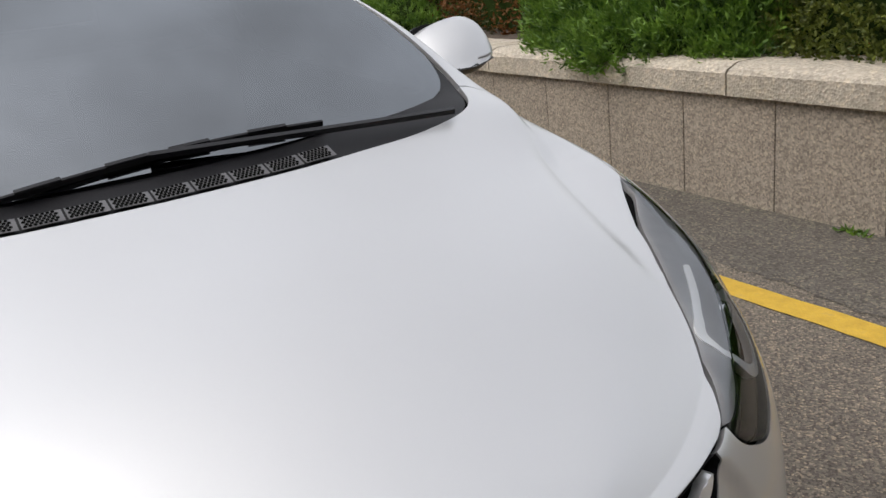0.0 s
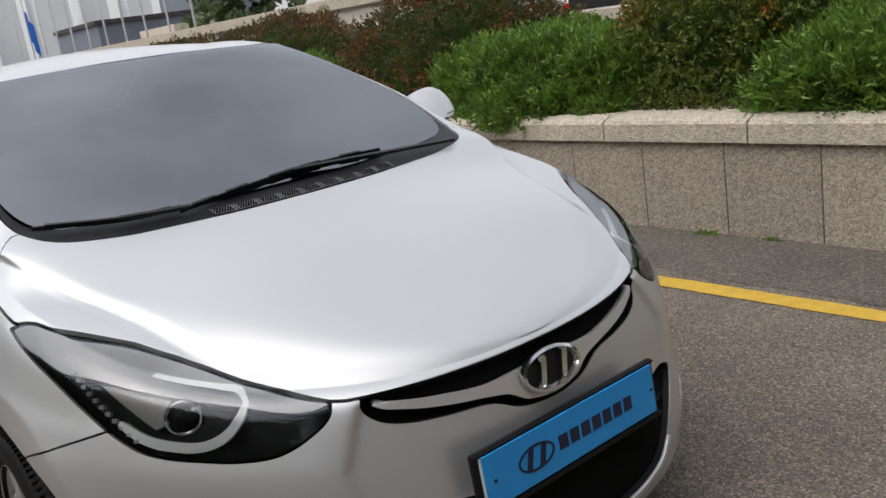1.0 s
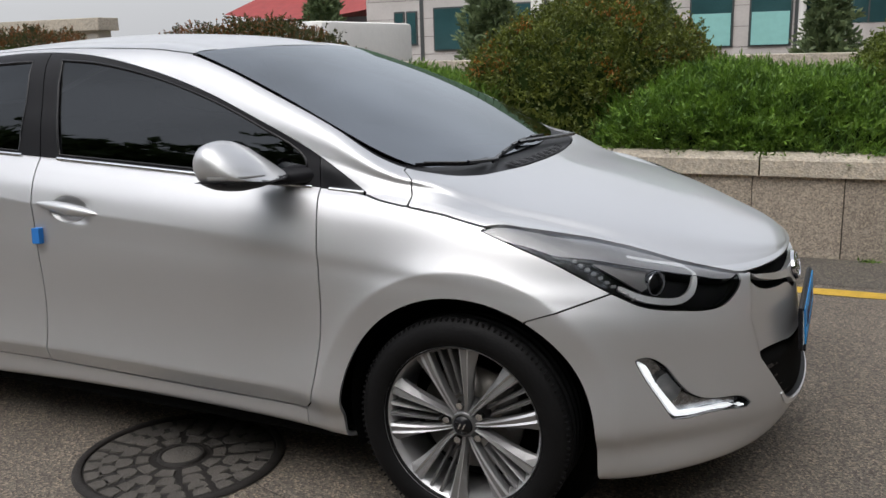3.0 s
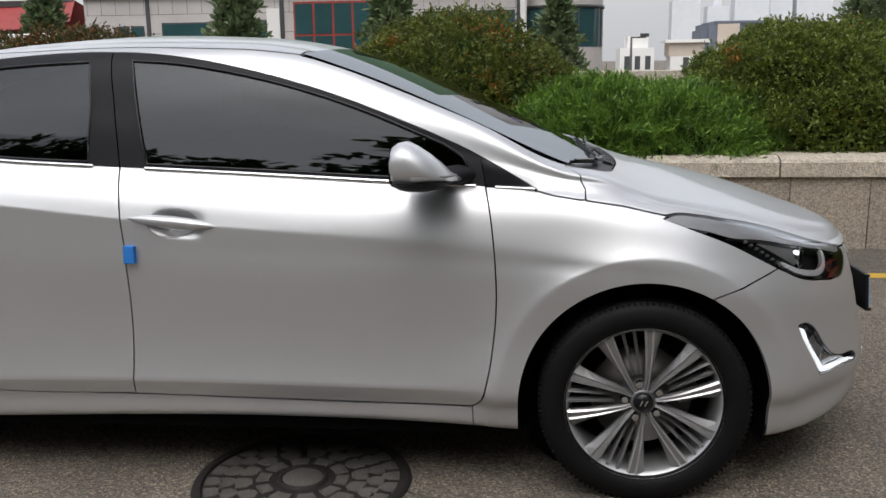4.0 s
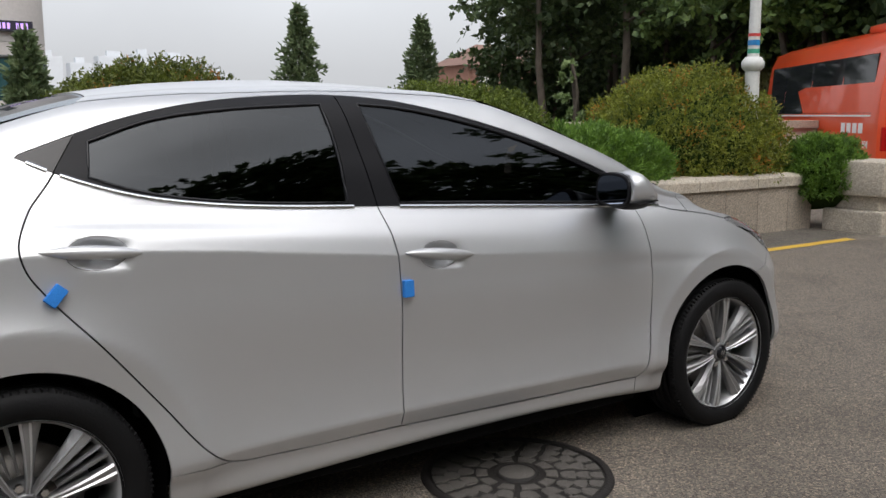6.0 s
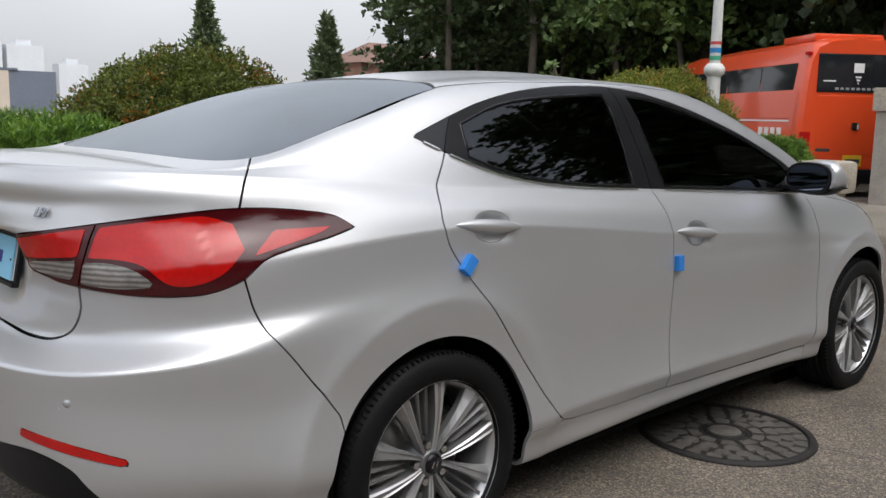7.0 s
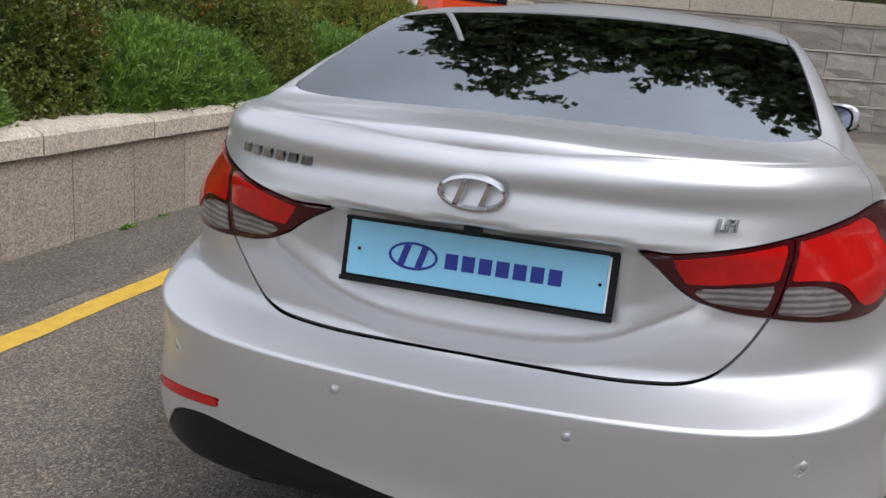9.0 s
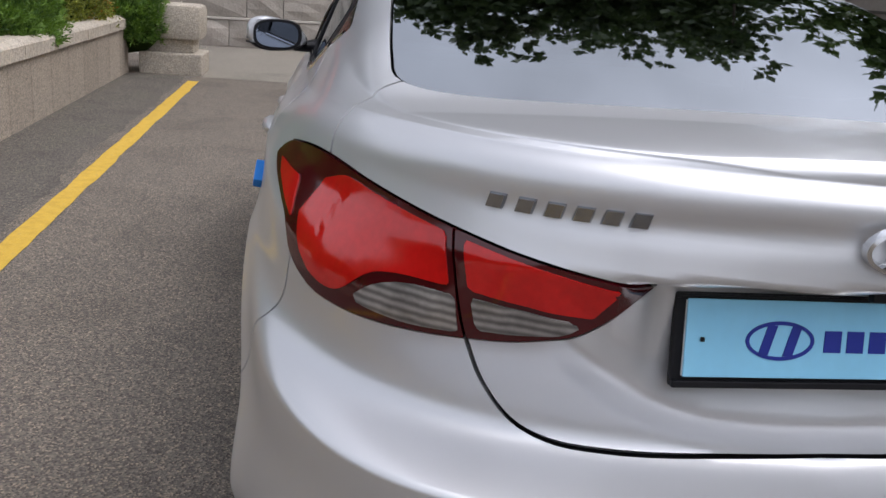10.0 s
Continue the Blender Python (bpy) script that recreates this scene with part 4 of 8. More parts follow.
# headlights
nose = lambda v: v[:, 0] > -0.1
lamps = car_panel("headlight", headlight, LENS, "swept-back headlight with clear lens, dark bowl and white light guide", both=True, lip=0.0, lift=0.001)
UPPER_LAMP = rounded([(1.150, 0.872), (1.085, 0.900), (1.003, 0.890), (0.803, 0.850), (0.636, 0.800), (0.477, 0.745), (0.395, 0.712), (0.455, 0.700), (0.572, 0.726), (0.722, 0.762), (0.850, 0.790), (0.930, 0.800), (1.000, 0.822), (1.080, 0.842)])
upper_part = clip(headlight, inside(nose_qz(headlight[0]), UPPER_LAMP))
lower_part = clip(headlight, -inside(nose_qz(headlight[0]), UPPER_LAMP))
car_panel("housing", lower_part, BLACK_TRIM, "black lamp bowl", both=True, lift=-0.040, lip=-0.038, parent=lamps)
car_panel("upper_reflector", upper_part, LAMP_GREY, "satin grey upper reflector", both=True, lift=-0.006, lip=0.012, parent=lamps)


def band(line, half):
    """Outline of a band along a line, half its width given at each point."""
    line = np.array(line)
    way = np.gradient(line, axis=0)
    side = np.stack([-way[:, 1], way[:, 0]], 1) / np.linalg.norm(way, axis=1)[:, None] * np.array(half)[:, None]
    return [tuple(p) for p in np.concatenate([line + side, (line - side)[::-1]])]


HOOK = [(0.735, 0.787), (0.667, 0.769), (0.603, 0.754), (0.567, 0.744), (0.556, 0.730), (0.571, 0.705), (0.593, 0.683), (0.631, 0.670), (0.687, 0.676), (0.735, 0.690), (0.785, 0.718)]
car_panel("light_guide", region(band(HOOK, [0.0025, 0.003, 0.0035, 0.0045, 0.006, 0.0075, 0.0085, 0.0085, 0.0085, 0.008, 0.006]), nose_qz, nose), LAMP_WHITE, "white hook-shaped light guide", both=True, lift=-0.004, lip=0.012, parent=lamps)
car_panel("bright_reflector", region([(0.840, 0.785), (0.723, 0.772), (0.640, 0.752), (0.640, 0.738), (0.720, 0.705), (0.771, 0.738)], nose_qz, nose), ALLOY_GREY, "satin chrome reflector", both=True, lift=-0.017, lip=0.01, parent=lamps)


def at_nose(q, z, deep):
    """A place inside the nose at unrolled distance q and height z, deep metres behind the skin."""
    a = q / 0.85
    way = Vector((-math.cos(a), math.sin(a), 0))
    hit, nor, _, _ = skin.ray_cast(Vector((-0.15, 0, z)) - way * 3, way)
    nor = nor if nor.dot(way) < 0 else -nor
    return hit - nor * deep, nor


spot, nor = at_nose(0.675, 0.727, 0.032)


def turned(profile, place, way, steps=32):
    """A lathe along way at place."""
    m = way.to_track_quat("Z", "Y").to_matrix().to_4x4()
    m.translation = place
    v, f = lathe(profile, steps, "z")
    def make(b):
        vs = [b.verts.new(m @ Vector(p)) for p in v]
        for q in f:
            b.faces.new([vs[i] for i in q])
    return make


ahead_way = Vector((0.86, -0.42, -0.02)).normalized()
pair("projector_barrel", turned([(0.034, -0.02), (0.036, 0.012), (0.033, 0.016), (0.029, 0.012)], spot, ahead_way), CHROME, lamps, "chrome projector ring", smooth=True)
pair("projector_lens", turned([(0.0, 0.022), (0.014, 0.020), (0.025, 0.013), (0.031, 0.004)], spot, ahead_way), GLOSS_BLACK, lamps, "dark glass projector lens", smooth=True)
for k in range(11):
    t = k / 10
    p, nrm = at_nose(0.900 - 0.150 * t, 0.800 - 0.112 * t, 0.008)
    pair("lamp_dot", lambda b, p=p, nrm=nrm: box(b, -0.006, 0.006, -0.004, 0.004, -0.004, 0.004, 0.001, frame_at(p, nrm)), LAMP_GREY, lamps)

LAMP_DARK = material("faceted_fog_pocket", (0.26, 0.26, 0.265), rough=0.16, metal=0.8, vary=0.85, scale=26, fine=90)
DAY_LIGHT = material("lit_daytime_light_strip", (0.90, 0.92, 0.95), rough=0.2, vary=0.03)
DAY_LIGHT.node_tree.nodes["Principled BSDF"].inputs["Emission Color"].default_value = (0.93, 0.97, 1.0, 1)
DAY_LIGHT.node_tree.nodes["Principled BSDF"].inputs["Emission Strength"].default_value = 0.55
# fog lamps in bright surrounds
fogs = car_panel("fog_lamp", fog, LAMP_DARK, "black fog lamp pocket with a bright L-shaped light strip", both=True, lift=-0.030, lip=-0.029)
car_panel("light_strip", region([(0.756, 0.522), (0.731, 0.474), (0.700, 0.419), (0.668, 0.364), (0.630, 0.360), (0.560, 0.362), (0.460, 0.348), (0.462, 0.353), (0.500, 0.362), (0.560, 0.372), (0.625, 0.370),
          (0.656, 0.378), (0.690, 0.430), (0.716, 0.474), (0.735, 0.512)], nose_qz, lambda v: v[:, 0] > 0.3), DAY_LIGHT, "bright white L-shaped light strip", both=True, lift=-0.002, lip=0.02, parent=fogs)
p, nrm = at_nose(0.672, 0.440, 0.022)
pair("fog_reflector", turned([(0.040, 0.006), (0.030, 0.000), (0.012, -0.006), (0.0, -0.008)], p, nrm), LAMP_GREY, fogs, "clear fog lamp reflector", smooth=True)
p2, _ = at_nose(0.672, 0.440, 0.012)
pair("fog_lens", turned([(0.042, 0.0), (0.03, 0.006), (0.0, 0.009)], p2, nrm), LENS, fogs, "clear fog lamp lens", smooth=True)

# tail lamps: a part on the wing and a part on the lid
q = tail_qz(tail[0])
line = np.interp(q[:, 1], [0.85, 0.989], [0.519, 0.553]) - q[:, 0]
tails = car_panel("tail_light", clip(tail, line + 0.002), DARK_RED, "large wraparound red tail lamp with clear lower section", both=True, lift=0.003, lip=0.02)
lids = car_panel("lid_tail_light", clip(tail, -line + 0.002), DARK_RED, "inner red tail lamp on the trunk lid", both=True, lift=0.003, lip=0.02)
back = lambda v: v[:, 0] < -2.9
car_panel("red_lens", region([(0.563, 0.986), (0.700, 1.006), (0.775, 1.012), (0.835, 0.994), (0.863, 0.936), (0.821, 0.887), (0.772, 0.864), (0.719, 0.863), (0.660, 0.905), (0.621, 0.915), (0.545, 0.918)], tail_qz, back),
          RED_LENS, "bright red lens", both=True, lift=0.0055, lip=0.004, parent=tails)
car_panel("red_tip", region([(0.927, 0.977), (1.070, 0.981), (1.035, 0.966), (0.970, 0.948), (0.880, 0.921), (0.905, 0.950)], tail_qz, back), RED_LENS, "red lens tip", both=True, lift=0.0055, lip=0.004, parent=tails)
car_panel("clear_lens", region([(0.536, 0.908), (0.606, 0.906), (0.653, 0.890), (0.694, 0.858), (0.600, 0.853), (0.528, 0.858)], tail_qz, back), AMBER_CLEAR, "clear ribbed lens", both=True, lift=0.0055, lip=0.004, parent=tails)
car_panel("red_lens", region([(0.342, 0.948), (0.440, 0.966), (0.535, 0.982), (0.520, 0.919), (0.372, 0.905)], tail_qz, back), RED_LENS, "bright red lens", both=True, lift=0.0055, lip=0.004, parent=lids)
car_panel("clear_lens", region([(0.378, 0.898), (0.516, 0.910), (0.506, 0.866), (0.433, 0.872), (0.395, 0.884)], tail_qz, back), AMBER_CLEAR, "clear ribbed lens", both=True, lift=0.0055, lip=0.004, parent=lids)

# grilles
grille = car_panel("upper_grille", upper_grille, BLACK_TRIM, "narrow black upper grille with a chrome wing", lift=-0.045, lip=-0.044)
wing = both_halves(region([(-0.2, 0.662), (0.080, 0.660), (0.150, 0.657), (0.250, 0.668), (0.330, 0.680), (0.378, 0.690), (0.372, 0.680), (0.320, 0.662), (0.240, 0.646), (0.160, 0.634), (0.110, 0.622), (0.070, 0.598), (-0.2, 0.592)], front_wz, lambda v: v[:, 0] > 0.3))
panel("chrome_wing", wing, SATIN, grille, "satin silver wing-shaped bar", lip=0.016, lift=0.006)
lower = car_panel("lower_grille", lower_grille, BLACK_TRIM, "black lower grille with slats and a bright lower edge", lift=-0.055, lip=-0.054)
for z in (0.318, 0.352, 0.386, 0.420):
    b = bmesh.new()
    reach = np.interp(z, [0.29, 0.34, 0.42, 0.47], [0.25, 0.33, 0.40, 0.43])
    rows_ = []
    for w in np.linspace(-reach, reach, 25):
        hit, _ = on_front(w, z)
        rows_.append([b.verts.new((hit.x - dx, w, z + dz)) for dx, dz in ((0.018, 0.007), (0.016, -0.006), (0.05, -0.010), (0.05, 0.008))])
    for a1, a2 in zip(rows_, rows_[1:]):
        for k in range(4):
            b.faces.new((a1[k], a1[(k + 1) % 4], a2[(k + 1) % 4], a2[k]))
    part("slat", b, GLOSS_BLACK, lower)
edge = both_halves(region([(-0.2, 0.274), (0.170, 0.278), (0.270, 0.289), (0.314, 0.303), (0.350, 0.336), (0.362, 0.330), (0.325, 0.293), (0.280, 0.276), (0.170, 0.263), (-0.2, 0.259)], front_wz, lambda v: v[:, 0] > 0.3))
panel("lower_edge", edge, SATIN, lower, "bright satin lower edge", lip=0.004, lift=0.004)


EMBLEM = material("bright_badge_chrome", (0.62, 0.63, 0.65), rough=0.1, metal=1.0, vary=0.03)


def emblem(name, place, nor, a, c, mat, bars, parent, label):
    """An oval ring with two slanted strokes."""
    m = frame_at(place, nor)
    b = bmesh.new()
    n = 40
    rings = []
    for sa, h in ((1.0, -0.004), (0.97, 0.006), (0.89, 0.008), (0.83, -0.002)):
        rings.append([b.verts.new(m @ Vector((a * sa * math.cos(t), (c - a * (1 - sa)) * math.sin(t), h))) for t in np.linspace(0, 2 * math.pi, n, endpoint=False)])
    for r1, r2 in zip(rings, rings[1:]):
        for k in range(n):
            b.faces.new((r1[k], r1[(k + 1) % n], r2[(k + 1) % n], r2[k]))
    for s in (-1, 1):
        o = [(s * a * 0.36 - a * 0.20, -c * 0.66), (s * a * 0.36 + a * 0.0, -c * 0.66), (s * a * 0.36 + a * 0.28, c * 0.66), (s * a * 0.36 + a * 0.06, c * 0.66)]
        extrude_outline(b, o, 0.009, m, 0.80)
    return part(name, b, mat, parent, label, angle=40)


hit, nor = on_front(0.0, 0.640)
emblem("badge_disc", Vector((hit.x + 0.012, 0, 0.640)), Vector((0.96, 0, 0.26)), 0.084, 0.047, CHROME, True, grille, "oval chrome badge")
b = bmesh.new()
extrude_outline(b, [(0.080 * math.cos(t), 0.044 * math.sin(t)) for t in np.linspace(0, 2 * math.pi, 40, endpoint=False)], 0.004, frame_at(Vector((hit.x + 0.006, 0, 0.640)), Vector((0.96, 0, 0.26))))
part("badge_backing", b, GLOSS_BLACK, grille)
hit, nor = on_front(0.0, 1.022, -1)
emblem("badge", hit + nor * 0.011, Vector((-1.0, 0, -0.10)), 0.067, 0.036, EMBLEM, True, trunk_ob, "oval chrome badge")


def plate(place, yaw, tilt, w, h, cover, ink, shift, label):
    """A number plate holder with a coloured cover over the plate; its print is drawn as plain shapes."""
    m = pose(*place, 90 + tilt, 0, yaw)
    root = new("number_plate")
    tagged(root, label)
    on_car(root)
    b = bmesh.new()
    box(b, -w / 2 - 0.010, w / 2 + 0.010, -h / 2 - 0.012, h / 2 + 0.008, -0.012, 0.0, 0.004, m)
    holder = part("holder", b, BLACK_TRIM, root, "black plastic plate holder")
    for q in ((-w / 2 - 0.010, w / 2 + 0.010, -h / 2 - 0.012, -h / 2 - 0.002, 0.0, 0.008), (-w / 2 - 0.010, w / 2 + 0.010, h / 2, h / 2 + 0.006, 0.0, 0.005)):
        b = bmesh.new()
        box(b, *q, 0.002, m)
        part("holder_rail", b, BLACK_TRIM, holder)
    b = bmesh.new()
    box(b, -w / 2 + 0.004, w / 2 - 0.004, -h / 2 + 0.004, h / 2 - 0.003, 0.0005, 0.003, 0.0, m)
    part("plate", b, LAMP_WHITE, root)
    b = bmesh.new()
    box(b, -w / 2 + shift, w / 2 + shift - 0.012, -h / 2 + 0.003, h / 2, 0.004, 0.008, 0.002, m)
    cov = part("plate_cover", b, cover, root, "plain blue plate cover")
    c = -w * 0.24 + shift
    b = bmesh.new()
    n, a, e = 36, 0.050, 0.027
    ring = [[b.verts.new(m @ Vector((c + a * s * math.cos(t), (e - a * (1 - s)) * math.sin(t), z))) for t in np.linspace(0, 2 * math.pi, n, endpoint=False)] for s, z in ((1, 0.008), (1, 0.0095), (0.90, 0.0095), (0.90, 0.008))]
    for r1, r2 in zip(ring, ring[1:]):
        for k in range(n):
            b.faces.new((r1[k], r1[(k + 1) % n], r2[(k + 1) % n], r2[k]))
    for s in (-1, 1):
        extrude_outline(b, [(c + s * 0.018 - 0.013, -0.021), (c + s * 0.018 + 0.001, -0.021), (c + s * 0.018 + 0.013, 0.021), (c + s * 0.018 - 0.001, 0.021)], 0.0095, m)
    part("printed_oval", b, ink, root)
    for k in range(7):
        b = bmesh.new()
        u = -w * 0.115 + shift + k * 0.0335
        box(b, u, u + 0.025, -0.015, 0.015, 0.0080, 0.0093, 0.0, m)
        part("printed_bar", b, ink, root)
    for s in (-1, 1):
        b = bmesh.new()
        box(b, s * w * 0.455 - 0.003 + shift, s * w * 0.455 + 0.003 + shift, -0.003, 0.003, 0.008, 0.0105, 0.001, m)
        part("screw", b, BLACK_TRIM, root)
    return root


plate((0.850, 0.000, 0.506), 90, -4, 0.516, 0.112, PLATE_FRONT, PLATE_INK_DARK, 0.008, "front number plate under a bright blue cover with dark print")
plate((-3.572, 0.0, 0.876), -90, -11, 0.520, 0.110, PLATE_REAR, PLATE_INK_BLUE, 0.004, "rear number plate under a pale blue cover with dark blue print")

BADGE = material("dark_chrome_badge", (0.30, 0.31, 0.33), rough=0.2, metal=1.0, vary=0.05)
# chrome lettering on the lid: model name as plain bars, fuel mark as letters
for k in range(6):
    w0 = -0.530 + k * 0.034
    hit, nor = on_front(abs(w0) - 0.014, 1.040, -1)
    hit.y *= -1
    nor.y *= -1
    b = bmesh.new()
    extrude_outline(b, [(-0.016, -0.011), (0.010, -0.011), (0.016, 0.011), (-0.010, 0.011)], 0.008, frame_at(hit - nor * 0.001, nor), 0.8)
    part("badge_bar", b, BADGE, trunk_ob)


def word(name, body, size, depth, mat, shear=0.0):
    """Raised letters as a mesh object."""
    txt = bpy.data.curves.new(name, "FONT")
    txt.body, txt.size, txt.extrude, txt.bevel_depth, txt.shear = body, size, depth, depth * 0.3, shear
    probe = bpy.data.objects.new(name, txt)
    scene.collection.objects.link(probe)
    me = bpy.data.meshes.new_from_object(probe.evaluated_get(bpy.context.evaluated_depsgraph_get()))
    bpy.data.objects.remove(probe)
    me.materials.clear()
    me.materials.append(mat)
    return new(name, me)


hit, nor = on_front(0.442, 1.014, -1)
mark = word("fuel_mark", "LPI", 0.032, 0.002, BADGE, 0.25)
mark.data.transform(frame_at(hit + nor * 0.006, nor) @ Matrix.Translation((-0.022, -0.012, 0)) )
mark.parent = trunk_ob
b = bmesh.new()
hit, nor = on_front(0.0, 0.958, -1)
box(b, -0.018, 0.018, -0.007, 0.008, -0.01, 0.014, 0.004, frame_at(hit, nor))
part("lid_camera", b, BLACK_TRIM, trunk_ob, "small black camera housing")

# parking sensors
for w0, z in ((0.627, 0.604), (0.232, 0.622)):
    for s in (-1, 1):
        hit, nor = on_front(w0, z, -1)
        hit.y *= -s
        nor.y *= -s
        b = bmesh.new()
        m = frame_at(hit, nor)
        rr = [[b.verts.new(m @ Vector((r * math.cos(t), r * math.sin(t), h))) for t in np.linspace(0, 2 * math.pi, 20, endpoint=False)] for r, h in ((0.0125, -0.002), (0.0122, 0.0005), (0.0116, 0.0005), (0.0113, -0.0004))]
        for r1, r2 in zip(rr, rr[1:]):
            for k in range(20):
                b.faces.new((r1[k], r1[(k + 1) % 20], r2[(k + 1) % 20], r2[k]))
        b.faces.new(rr[-1])
        part("parking_sensor", b, PAINT, rear_bumper_ob)


def strip(points, half_h, out, thick, mat, name, parents, label):
    """A thin strip along the side of the body through points (x, z)."""
    def make(b):
        rows_ = []
        p = np.array(points)
        for i, (x, z) in enumerate(p):
            hit, nor = on_side(x, z)
            d = p[min(i + 1, len(p) - 1)] - p[max(i - 1, 0)]
            d = Vector((d[0], 0, d[1])).normalized()
            u = nor.cross(d).normalized()
            if u.z < 0:
                u = -u
            rows_.append([b.verts.new(hit + u * a + nor * (out + o)) for a, o in ((-half_h, -0.004), (-half_h * 0.8, thick), (half_h * 0.8, thick), (half_h, -0.004))])
        for a1, a2 in zip(rows_, rows_[1:]):
            for k in range(3):
                b.faces.new((a1[k], a1[k + 1], a2[k + 1], a2[k]))
    return pair(name, make, mat, parents, label, smooth=True)


belt = rounded([(-0.330, 0.945), (-0.507, 0.954), (-0.720, 0.965), (-1.200, 0.992), (-1.700, 1.019), (-1.942, 1.032), (-2.157, 1.051), (-2.348, 1.082), (-2.467, 1.116), (-2.560, 1.152), (-2.650, 1.195)])
belt = belt[: -7]
for lo, hi, doors in ((-0.475, -0.33, None), (-1.606, -0.482, doors_f), (-2.556, -1.620, doors_r), (-2.66, -2.562, None)):
    seg = [q for q in belt if lo <= q[0] <= hi]
    strip(seg, 0.0065, 0.0015, 0.003, CHROME, "chrome_strip", doors, "bright chrome strip under the windows")
# dark rubber line round the glass
for poly, doors in ((GLASS_F, doors_f), (GLASS_R, doors_r)):
    strip(list(poly[::2]) + [poly[0]], 0.0045, 0.0, 0.002, GLOSS_BLACK, "glass_seal", doors, "black glass seal")


def handle(x, z, tilt, parents):
    """A lens-shaped pull bar over its hollow, with a lock cap."""
    hit, nor = on_side(x, z + 0.03)
    hit, _ = on_side(x - 0.12, z + 0.12 * 0.094)
    def make(b):
        n, m = 28, 10
        rows_ = []
        for i in range(n + 1):
            t = -1 + 2 * i / n
            r = max(1 - t * t, 0) ** 0.75
            cx = x + 0.138 * t
            yy = -abs(on_side(cx, z + 0.055)[0].y) * 0.15 - 0.85 * abs(hit.y)
            rows_.append([b.verts.new((cx, yy - 0.004 - 0.022 * r * max(math.cos(a), -0.5), z + tilt * 0.138 * t + 0.0200 * r * math.sin(a))) for a in np.linspace(0, 2 * math.pi, m, endpoint=False)])
        for a1, a2 in zip(rows_, rows_[1:]):
            for k in range(m):
                b.faces.new((a1[k], a1[(k + 1) % m], a2[(k + 1) % m], a2[k]))
    return pair("door_handle", make, PAINT, parents, "silver bow-shaped door handle", angle=50)


handle(-1.427, 0.856, -0.094, doors_f)
handle(-2.495, 0.952, -0.080, doors_r)


def guard(x, z, turn, parents):
    hit, nor = on_side(x, z)
    def make(b):
        box(b, -0.017, 0.017, -0.027, 0.027, -0.002, 0.020, 0.003, frame_at(hit, nor) @ pose(0, 0, 0, 0, 0, turn))
    return pair("door_guard", make, FOAM_BLUE, parents, "blue foam door guard stuck on the edge")


guard(-1.561, 0.757, 0, doors_f)
guard(-2.600, 0.853, -42, doors_r)


